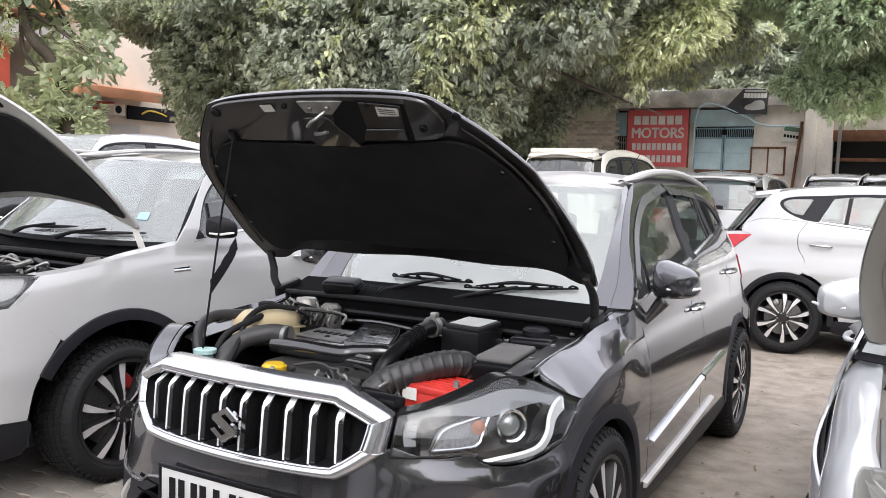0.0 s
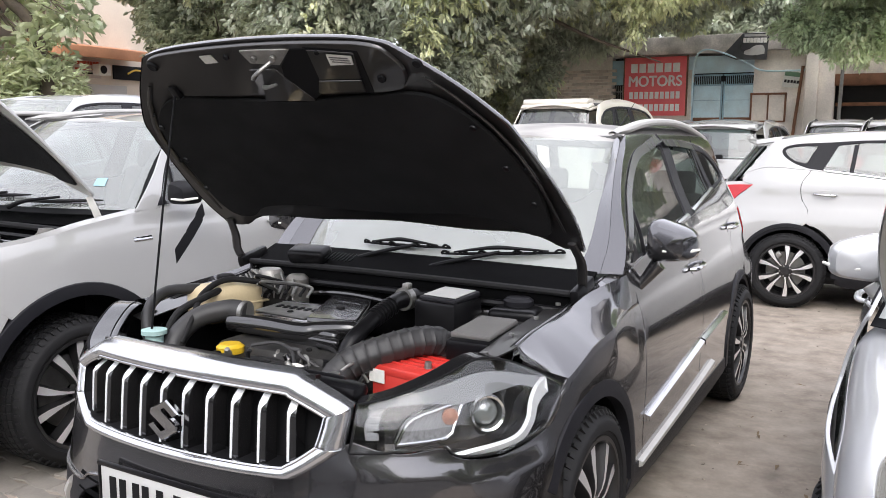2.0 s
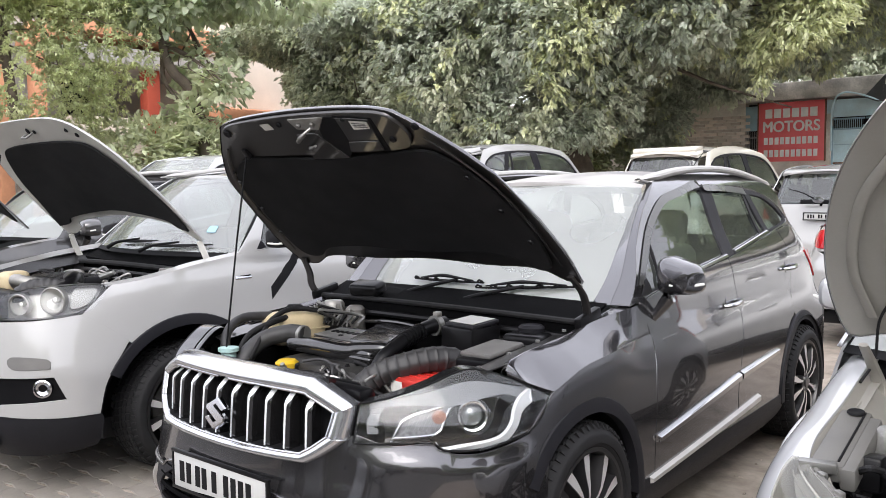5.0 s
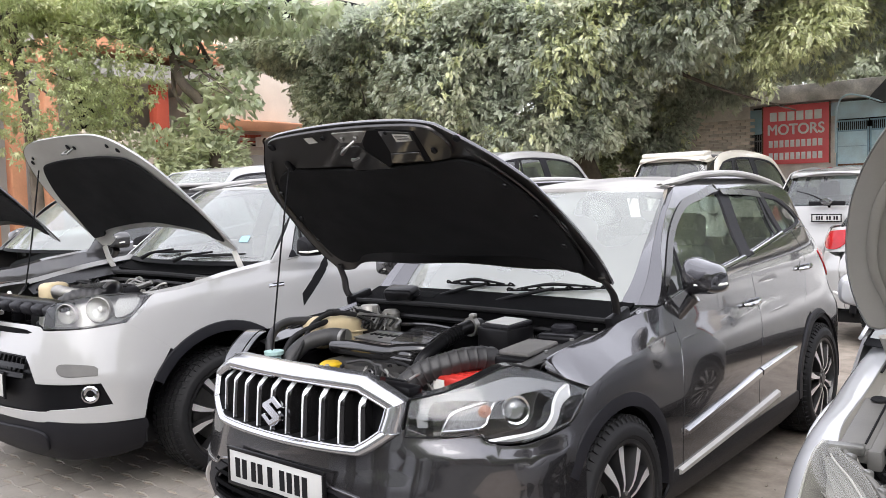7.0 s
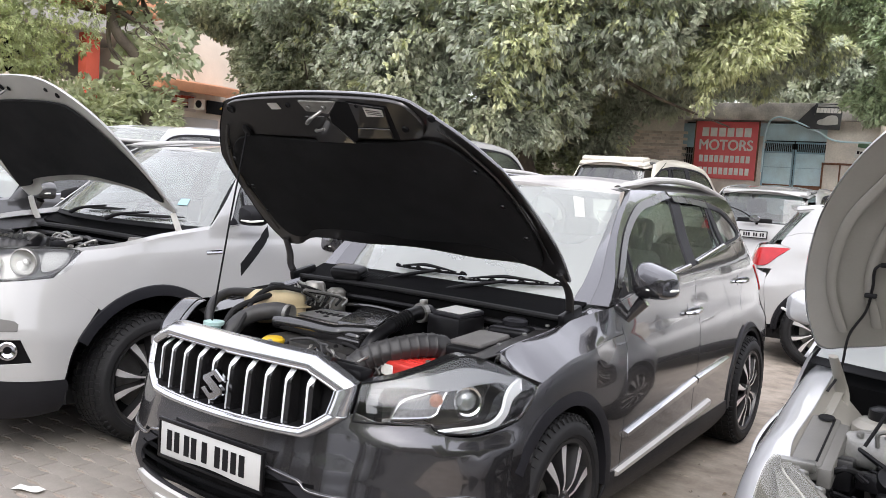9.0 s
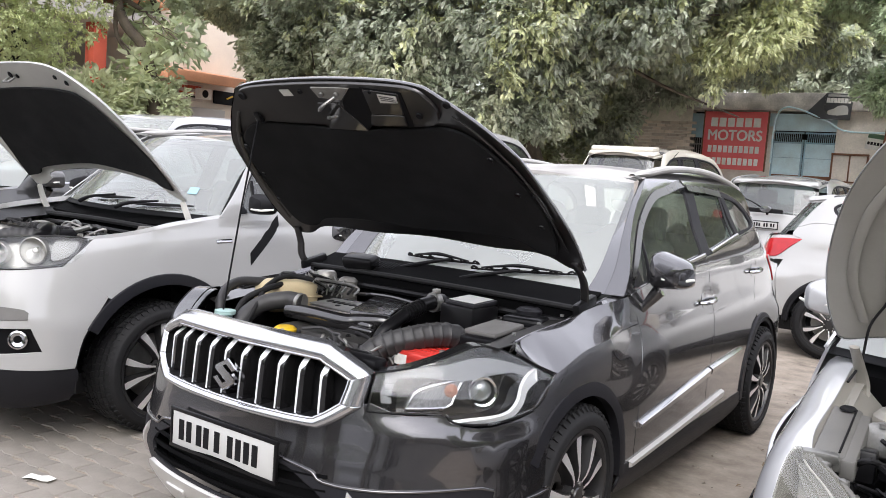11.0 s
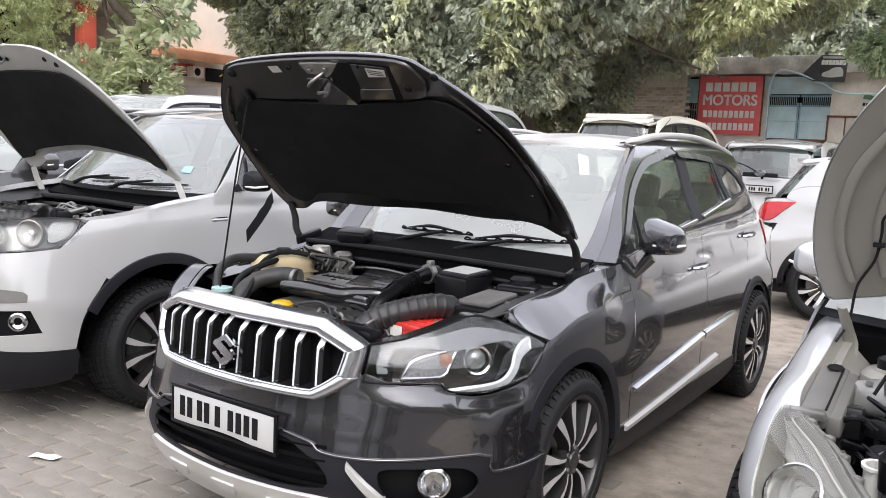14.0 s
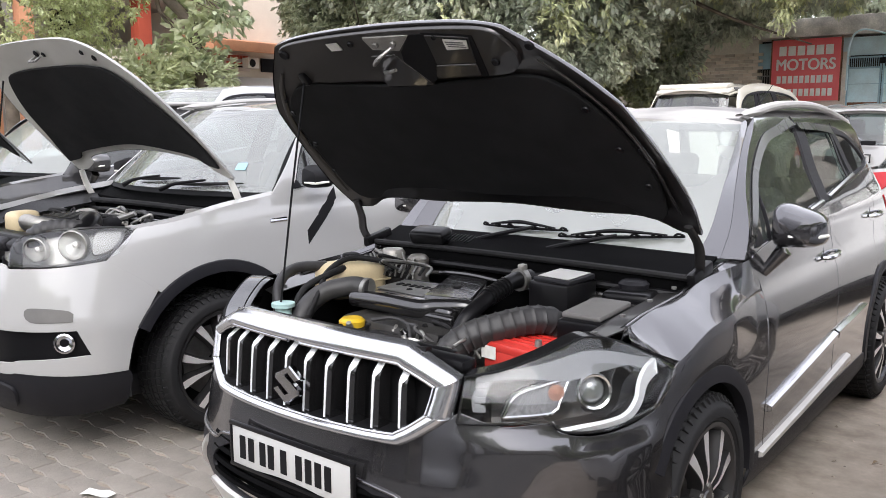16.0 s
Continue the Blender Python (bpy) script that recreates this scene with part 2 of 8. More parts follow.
def patch(outline, surface, step=0.045, lip=0.012, holes=(), centre=(0, 2.1, 0.6), flip=False):
    """A sheet with the outline on the surface, with rolled edges. Gives places, faces and normals."""
    loops = [outline] + list(holes)
    loops = [o if isinstance(o, np.ndarray) else curve2(o, step * 0.6) for o in loops]
    lo, hi = loops[0].min(0), loops[0].max(0)
    gx, gy = np.meshgrid(np.arange(lo[0] + step / 2, hi[0], step), np.arange(lo[1] + step / 2, hi[1], step))
    gx[1::2] += step / 2
    g = np.stack((gx.ravel(), gy.ravel()), 1)
    rim = np.vstack(loops)
    if len(g):
        g = g[inside(loops[0], g)]
        for h in loops[1:]:
            g = g[~inside(h, g)]
    if len(g):
        g = g[(np.min(((g[:, None] - rim[None]) ** 2).sum(2), 1) > (0.45 * step) ** 2)]
    pts = np.vstack((rim, g)) if len(g) else rim
    edges, k = [], 0
    for o in loops:
        edges += [(k + i, k + (i + 1) % len(o)) for i in range(len(o))]
        k += len(o)
    v, _, f, *_ = delaunay_2d_cdt([Vector(p) for p in pts], edges, [], 0, 1e-7)
    uv = np.array([(a.x, a.y) for a in v])
    f = np.array([t for t in f if len(t) == 3])
    mid = uv[f].mean(1)
    keep = inside(loops[0], mid)
    for h in loops[1:]:
        keep &= ~inside(h, mid)
    f = f[keep]
    p = surface(uv[:, 0], uv[:, 1])
    e = 2e-3
    n = np.cross(surface(uv[:, 0] + e, uv[:, 1]) - surface(uv[:, 0] - e, uv[:, 1]), surface(uv[:, 0], uv[:, 1] + e) - surface(uv[:, 0], uv[:, 1] - e))
    n /= np.linalg.norm(n, axis=1)[:, None] + 1e-12
    if centre is not None:
        side = np.sign(((p - np.array(centre)) * n).sum(1).mean())
        n *= side
    if flip:
        n = -n
    fn = np.cross(p[f[:, 1]] - p[f[:, 0]], p[f[:, 2]] - p[f[:, 0]])
    turn = (fn * n[f[:, 0]]).sum(1) < 0
    f[turn] = f[turn][:, ::-1]
    if lip:
        count = {}
        for t in f:
            for a, b in ((t[0], t[1]), (t[1], t[2]), (t[2], t[0])):
                count[(a, b)] = 1
        border = [(a, b) for a, b in count if (b, a) not in count]
        ids = sorted({a for e2 in border for a in e2})
        out_dir = {a: np.zeros(3) for a in ids}
        for a, b in border:
            w = np.cross(p[b] - p[a], n[a])
            w /= np.linalg.norm(w) + 1e-12
            out_dir[a] += w
            out_dir[b] += w
        base = len(p)
        r1, r2, n1, n2 = [], [], [], []
        pos = {a: i for i, a in enumerate(ids)}
        for a in ids:
            w = out_dir[a] / (np.linalg.norm(out_dir[a]) + 1e-12)
            r1.append(p[a] + 0.0015 * w - 0.0025 * n[a]); n1.append(w * 0.85 + n[a] * 0.5)
            r2.append(p[a] + 0.0015 * w - lip * n[a]); n2.append(w)
        p = np.vstack((p, r1, r2))
        n = np.vstack((n, n1, n2))
        faces = [tuple(t) for t in f]
        m = len(ids)
        for a, b in border:
            ia, ib = base + pos[a], base + pos[b]
            faces += [(b, a, ia, ib), (ib, ia, ia + m, ib + m)]
    else:
        faces = [tuple(t) for t in f]
    return p, faces, n


def other_side(geo):
    v, f, *n = geo
    flip = np.array((-1, 1, 1))
    return (v * flip, [t[::-1] for t in f], *[k * flip for k in n])


def join(*geos):
    """Several plain geometries as one."""
    v, f, k = [], [], 0
    for g in geos:
        v.append(np.asarray(g[0], float))
        f += [tuple(i + k for i in t) for t in g[1]]
        k += len(g[0])
    return np.vstack(v), f


def moved(geo, m):
    v = np.asarray(geo[0], float)
    a = np.array(m)
    out = v @ a[:3, :3].T + a[:3, 3]
    if len(geo) > 2:
        return out, geo[1], np.asarray(geo[2]) @ a[:3, :3].T
    return out, geo[1]


def rbox(size, at=(0, 0, 0), bevel=0.01, turn=(0, 0, 0), segments=2, taper=1.0):
    bm = bmesh.new()
    bmesh.ops.create_cube(bm, size=1)
    for q in bm.verts:
        k = taper if q.co.z > 0 else 1
        q.co = (q.co.x * size[0] * k, q.co.y * size[1] * k, q.co.z * size[2])
    if bevel:
        bmesh.ops.bevel(bm, geom=bm.edges[:], offset=min(bevel, 0.45 * min(size)), segments=segments, affect="EDGES", profile=0.5)
    bm.verts.index_update()
    v = np.array([q.co[:] for q in bm.verts])
    f = [tuple(q.index for q in t.verts) for t in bm.faces]
    bm.free()
    return moved((v, f), pose(*at, *turn))


def tube(path, r=0.01, n=10, smooth=0, flat=1.0):
    """A round rod along the path; r one radius or one for each point; smooth: points between each two."""
    p = catmull(path, smooth) if smooth else np.array(path, float)
    rr = np.interp(np.linspace(0, 1, len(p)), np.linspace(0, 1, len(np.atleast_1d(r))), np.atleast_1d(r)) if np.ndim(r) else np.full(len(p), r)
    t = np.gradient(p, axis=0)
    t /= np.linalg.norm(t, axis=1)[:, None] + 1e-12
    ref = np.array((0, 0, 1.0)) if abs(t[0][2]) < 0.9 else np.array((1.0, 0, 0))
    u = np.cross(t[0], ref); u /= np.linalg.norm(u)
    v = []
    for i in range(len(p)):
        u = u - t[i] * (u @ t[i]); u /= np.linalg.norm(u) + 1e-12
        w = np.cross(t[i], u)
        a = np.linspace(0, 2 * np.pi, n, endpoint=False)[:, None]
        v.append(p[i] + rr[i] * (np.cos(a) * u + np.sin(a) * w * flat))
    k = len(p)
    f = [(i * n + j, i * n + (j + 1) % n, (i + 1) * n + (j + 1) % n, (i + 1) * n + j) for i in range(k - 1) for j in range(n)]
    f += [tuple(range(n))[::-1], tuple(range((k - 1) * n, k * n))]
    return np.vstack(v), f


def ribbed(path, r, rib=0.006, pitch=0.025, n=14):
    """A corrugated hose."""
    p = catmull(path, 60)
    s = np.concatenate(([0], np.cumsum(np.linalg.norm(np.diff(p, axis=0), axis=1))))
    k = int(s[-1] / (pitch / 4))
    q = np.linspace(0, s[-1], k)
    pp = np.stack([np.interp(q, s, p[:, i]) for i in range(3)], 1)
    return tube(pp, r + rib * np.array([0, 1, 1, 0])[np.arange(k) % 4], n)


def lathe(profile, n=32, at=(0, 0, 0), axis=(1, 0, 0), sweep=2 * np.pi):
    """A turned form: profile of (radius, way along the axis)."""
    ax = Vector(axis).normalized()
    m = ax.to_track_quat("Z", "Y").to_matrix()
    full = sweep > 6.28
    a = np.linspace(0, sweep, n, endpoint=not full)
    v = np.array([(r * np.cos(b), r * np.sin(b), h) for r, h in profile for b in a])
    v = v @ np.array(m).T + np.array(at)
    f = []
    for i in range(len(profile) - 1):
        for j in range(n if full else n - 1):
            f.append((i * n + j, i * n + (j + 1) % n, (i + 1) * n + (j + 1) % n, (i + 1) * n + j))
    return v, f


def ribbon(a, b, thick=0.004):
    """A strip between two rows of points, with thickness along its normal."""
    a, b = np.array(a, float), np.array(b, float)
    n = np.cross(np.gradient(a, axis=0), b - a)
    n /= np.linalg.norm(n, axis=1)[:, None] + 1e-12
    v = np.vstack((a, b, b - n * thick, a - n * thick))
    k, f = len(a), []
    for i in range(k - 1):
        for r in range(4):
            o, q = r * k, ((r + 1) % 4) * k
            f.append((o + i, o + i + 1, q + i + 1, q + i))
    f += [(0, k, 2 * k, 3 * k), (k - 1, 4 * k - 1, 3 * k - 1, 2 * k - 1)]
    return v, f


def part(name, geo, material, parent=None, label="", angle=35, fix=True):
    """ONE mesh object of that geometry under its thing or part."""
    me = bpy.data.meshes.new(name)
    v, f = np.asarray(geo[0], float), geo[1]
    me.from_pydata(v.tolist(), [], [tuple(int(i) for i in t) for t in f])
    me.materials.append(material)
    me.polygons.foreach_set("use_smooth", np.ones(len(me.polygons), bool))
    if len(geo) > 2:
        n = np.asarray(geo[2], float)
        me.normals_split_custom_set_from_vertices((n / (np.linalg.norm(n, axis=1)[:, None] + 1e-12)).tolist())
    else:
        if fix:
            bm = bmesh.new()
            bm.from_mesh(me)
            bmesh.ops.recalc_face_normals(bm, faces=bm.faces[:])
            bm.to_mesh(me)
            bm.free()
        me.set_sharp_from_angle(angle=radians(angle))
    me.update()
    ob = new(name, me)
    if parent is not None:
        ob.parent = parent
    if label:
        ob["label"] = label
    return ob


def thing(name, label, category, m=None, group="", kind=""):
    ob = new(name)
    ob.empty_display_size = 0.2
    if m is not None:
        ob.matrix_world = m
    return tagged(ob, label, category, group, kind)


# ---- cars ----
CROSS = Shape(
    [(0, 0), (.3, .022), (.5, .085), (.62, .16), (.73, .285), (.82, .44), (.87, .6), (.895, .8), (.90, 1.0), (.893, 1.4), (.882, 2.2), (.86, 3.0), (.843, 3.5), (.82, 3.85), (.77, 4.08), (.66, 4.2), (.45, 4.27), (.25, 4.295), (0, 4.30)],
    [(.15, .12), (.22, .06), (.3, .01), (.42, -.02), (.55, 0), (.62, .015), (.7, .03), (.8, .05), (.9, .075), (.95, .1), (1.05, .25)],
    [(.15, .10), (.22, .06), (.3, .03), (.48, .03), (.6, .028), (.75, .04), (.85, .06), (.92, .08), (1.0, .095), (1.08, .105), (1.3, .2), (1.5, .285), (1.58, .36)],
    [(.15, .15), (.3, .05), (.5, 0), (.7, 0), (.85, .06), (1.0, .09), (1.1, .13), (1.5, .48), (1.58, .6)])


class Style:
    """A skin and the measures by which the outlines of the crossover are carried over to another car."""

    def __init__(self, shape, y=None, z=None, hubs=(0.92, 3.50), wheel=0.335, track=0.865, flare=0.0):
        self.flare = flare
        self.shape, self.hubs, self.wheel, self.track = shape, hubs, wheel, track
        self.ym = (lambda v: v) if y is None else (lambda v: float(np.interp(v, *y)))
        self.zm = (lambda v: v) if z is None else (lambda v: float(np.interp(v, *z)))

    def side(self, pts):
        return [(float(self.shape.sy(q[0])), float(q[1]), *q[2:]) if isinstance(q, np.ndarray) else (float(self.shape.sy(self.ym(q[0]))), self.zm(q[1]), *q[2:]) for q in pts]

    def front(self, pts):
        return [(q[0], self.zm(q[1]), *q[2:]) for q in pts]

    def arch(self, which, r, a0, a1, n=9):
        """Points on the wheel arch in the car's own measures of y and z."""
        r = r * self.wheel / 0.335 + self.flare
        return [np.array((self.hubs[which] + r * math.cos(radians(a)), self.wheel + r * math.sin(radians(a)))) for a in np.linspace(a0, a1, n)]


def wheel_parts(root, side, hub_y, z, x_face, r, rim_r, style, caliper=False):
    """A wheel: tyre with tread blocks, rim with spokes, hub, brake disc."""
    w = 0.215
    k = side
    tyre_prof = [(rim_r, 0), (rim_r + 0.010, 0.008), (rim_r + 0.016, 0.009), (rim_r + 0.018, 0.014), (rim_r + 0.045, 0.016), (r - 0.034, 0.010), (r - 0.032, 0.006), (r - 0.022, 0.0), (r - 0.010, -0.018), (r - 0.004, -0.035),
                 (r - 0.004, -w + 0.035), (r - 0.010, -w + 0.018), (r - 0.03, -w), (rim_r, -w)]
    at = (k * x_face, hub_y, z)
    tyre = part("tyre", lathe([(a, b) for a, b in tyre_prof], 64, at, (k, 0, 0)), RUBBER, root)
    blocks = []
    n = 58
    for j in range(n):
        a = 2 * math.pi * j / n
        for row, (h, wid, skew) in enumerate(((-0.030, 0.030, 0.16), (-0.072, 0.034, -0.10), (-0.1075, 0.020, 0.0), (-0.143, 0.034, 0.10), (-0.185, 0.030, -0.16))):
            b = rbox((0.028, wid, 0.007), (0, 0, 0), 0.0)
            m = pose(k * x_face + k * h, hub_y, z) @ Matrix.Rotation(a + row * 0.03, 4, "X") @ pose(0, 0, r - 0.002, 0, 0, 90 + math.degrees(skew))
            blocks.append(moved(b, m))
        blocks.append(moved(rbox((0.016, 0.010, 0.020), (0, 0, 0), 0.0), pose(k * x_face + k * -0.006, hub_y, z) @ Matrix.Rotation(a, 4, "X") @ pose(0, 0, r - 0.017, 0, -k * 38, 0)))
    part("tread", join(*blocks), RUBBER, tyre)
    lip_prof = [(rim_r + 0.006, -0.004), (rim_r + 0.002, 0.006), (rim_r - 0.012, 0.006), (rim_r - 0.02, -0.02), (rim_r - 0.03, -0.11), (rim_r - 0.03, -0.19)]
    rim = part("rim", lathe(lip_prof, 48, at, (k, 0, 0)), ALLOY_DARK, root, "two-tone alloy rim")
    disc = lathe([(0.03, -0.10), (rim_r * 0.68, -0.10), (rim_r * 0.68, -0.085), (0.03, -0.085)], 40, at, (k, 0, 0))
    part("brake_disc", disc, STEEL, root)
    part("wheel_backing", lathe([(0.0, -0.135), (rim_r - 0.01, -0.135)], 32, at, (k, 0, 0)), INTERIOR, rim)
    part("caliper", moved(rbox((0.06, 0.16, 0.06), (0, 0, 0), 0.015), pose(at[0] - k * 0.085, hub_y + 0.10, z + 0.10, -45)), CALIPER if caliper else STEEL, root)
    for j in range(5):
        for half in (-1, 1):
            a = 2 * math.pi * j / 5 + half * radians(17) + radians(18)
            base = Matrix.Translation(at) @ Matrix.Rotation(a, 4, "X")
            r0, r1 = 0.055, rim_r - 0.008
            rr = np.linspace(0, 1, 7)
            wide = np.array((0.011, 0.012, 0.016, 0.022, 0.028, 0.032, 0.032))
            bend = half * 0.008 * np.sin(rr * math.pi)
            h = np.array((0.0, 0.006, 0.006, 0.002, -0.002, -0.006, -0.010))
            y1, zz = bend, r0 + (r1 - r0) * rr
            top = np.stack((k * (h + 0.002), y1 - wide * 0.62, zz), 1), np.stack((k * (h + 0.002), y1 + wide * 0.62, zz), 1)
            low = np.stack((k * (h - 0.045), y1 - wide * 0.9, zz), 1), np.stack((k * (h - 0.045), y1 + wide * 0.9, zz), 1)
            v = np.vstack((top[0], top[1], low[1], low[0]))
            f = []
            for i in range(6):
                for q in range(4):
                    o, p2 = q * 7, ((q + 1) % 4) * 7
                    f.append((o + i, o + i + 1, p2 + i + 1, p2 + i))
            f += [(0, 7, 14, 21), (6, 27, 20, 13)]
            spoke = part("spoke", moved((v, f), base), ALLOY_DARK, rim)
            face = np.vstack((top[0] + np.array((k * 0.0015, 0.002, 0)), top[1] + np.array((k * 0.0015, -0.002, 0))))
            part("machined_face", moved((face, [(i, i + 1, 8 + i, 7 + i) for i in range(6)]), base), ALLOY, rim, "bright machined spoke face")
    part("hub_cap", lathe([(0.062, -0.03), (0.060, 0.0), (0.034, 0.004), (0.031, 0.010), (0.0, 0.011)], 28, at, (k, 0, 0)), ALLOY_DARK, rim)
    for a in np.arange(5) * 2 * math.pi / 5:
        part("wheel_nut", lathe([(0.009, -0.005), (0.009, 0.007), (0.0, 0.008)], 6, (at[0], at[1] + 0.047 * math.cos(a), at[2] + 0.047 * math.sin(a)), (k, 0, 0)), STEEL, rim)
    return tyre


def bar_strip(shape, s0, s1, z0, z1, w0, w1, out, n=24, thick=0.012):
    """A moulding along the skin from (s0, z0) to (s1, z1), its width changing from w0 to w1."""
    t = np.linspace(0, 1, n)
    s, z, w = s0 + (s1 - s0) * t, z0 + (z1 - z0) * t, (w0 + (w1 - w0) * t) / 2
    p = [shape(s, z + w, 0.0), shape(s, z + w * 0.55, out), shape(s, z - w * 0.55, out), shape(s, z - w, 0.0), shape(s, z - w, -thick), shape(s, z + w, -thick)]
    v = np.vstack(p)
    k, f = n, []
    for i in range(n - 1):
        for r in range(6):
            o, q = r * k, ((r + 1) % 6) * k
            f.append((o + i, o + i + 1, q + i + 1, q + i))
    f += [tuple(r * k for r in range(6)), tuple(r * k + k - 1 for r in range(6))[::-1]]
    return v, f


def band(shape, inner, outer, out=0.012, depth=0.03):
    """A cladding band between two rows of (s, z) points."""
    a, b = np.array(inner), np.array(outer)
    m = 0.5 * (a + b)
    rows = [shape(a[:, 0], a[:, 1], -depth), shape(a[:, 0], a[:, 1], out), shape(m[:, 0], m[:, 1], out * 1.35), shape(b[:, 0] * 0.85 + m[:, 0] * 0.15, b[:, 1] * 0.85 + m[:, 1] * 0.15, out), shape(b[:, 0], b[:, 1], 0.0005), shape(b[:, 0], b[:, 1], -0.012)]
    v, k, f = np.vstack(rows), len(a), []
    for r in range(5):
        for i in range(k - 1):
            f.append((r * k + i, r * k + i + 1, (r + 1) * k + i + 1, (r + 1) * k + i))
    return v, f


BELT = [(1.455, 1.045), (1.8, 1.085), (2.2, 1.115), (2.6, 1.15), (3.0, 1.195), (3.26, 1.225)]
WINDOW_FRONT = [(1.565, 1.066, 1), (1.535, 1.105), (1.72, 1.285), (1.95, 1.405), (2.15, 1.458), (2.36, 1.478), (2.50, 1.482, 1), (2.46, 1.145, 1)]
WINDOW_REAR = [(2.60, 1.165, 1), (2.64, 1.482, 1), (2.9, 1.48), (3.12, 1.458, 1), (3.22, 1.24, 1)]
WINDOW_QUARTER = [(3.29, 1.245, 1), (3.20, 1.45, 1), (3.42, 1.425), (3.60, 1.36, 1), (3.66, 1.285)]
A_LINE = [(1.36, 1.03), (1.55, 1.235), (1.75, 1.395), (1.97, 1.515)]


def cabin_interior(root, st, dash=True):
    ym, zm = st.ym, st.zm
    part("cabin_floor", rbox((1.36, ym(3.9) - ym(1.2), 0.08), (0, (ym(3.9) + ym(1.2)) / 2, zm(0.42)), 0.02), INTERIOR, root)
    part("dashboard", rbox((1.30, 0.40, 0.26), (0, ym(1.52), zm(0.82)), 0.08, (12, 0, 0), 3), INTERIOR, root)
    ring = tube([(0.36 + 0.18 * math.cos(a) * 1.0, ym(1.78) + 0.07 * math.sin(a), zm(0.93) + 0.165 * math.sin(a)) for a in np.linspace(0, 2 * math.pi, 25)], 0.014, 8)
    ring = (ring[0] * np.array((-1, 1, 1)), ring[1])
    part("steering_wheel", ring, INTERIOR, root)
    for x in (-0.36, 0.36):
        seat = part("front_seat", join(rbox((0.50, 0.52, 0.16), (x, ym(2.15), zm(0.60)), 0.06, (6, 0, 0), 3), rbox((0.48, 0.15, 0.62), (x, ym(2.45), zm(0.90)), 0.06, (-14, 0, 0), 3, 0.85)), SEAT, root)
        part("headrest", rbox((0.27, 0.10, 0.19), (x, ym(2.56), zm(1.28)), 0.045, (-10, 0, 0), 3), SEAT, seat)
    rear = part("rear_seat", join(rbox((1.24, 0.5, 0.18), (0, ym(3.05), zm(0.62)), 0.06, (4, 0, 0), 3), rbox((1.22, 0.15, 0.56), (0, ym(3.42), zm(0.92)), 0.06, (-16, 0, 0), 3)), SEAT, root)
    for x in (-0.4, 0.4):
        part("headrest", rbox((0.25, 0.09, 0.16), (x, ym(3.52), zm(1.24)), 0.04, (-10, 0, 0), 3), SEAT, rear)
    part("headlining", rbox((1.06, ym(3.6) - ym(2.1), 0.03), (0, (ym(3.6) + ym(2.1)) / 2, zm(1.505)), 0.012), SEAT, root)


def hood_skin(st, zs, crown, outline):
    """The closed hood as a surface over its plan, and its outline."""
    f = pchip(*zip(*zs))
    return (lambda x, y: np.stack((x, y, f(y) - crown * (np.asarray(x) / 0.72) ** 2 - 0.25 * np.clip(np.abs(x) - 0.6, 0, 1) ** 2), -1)), mirrored(outline)


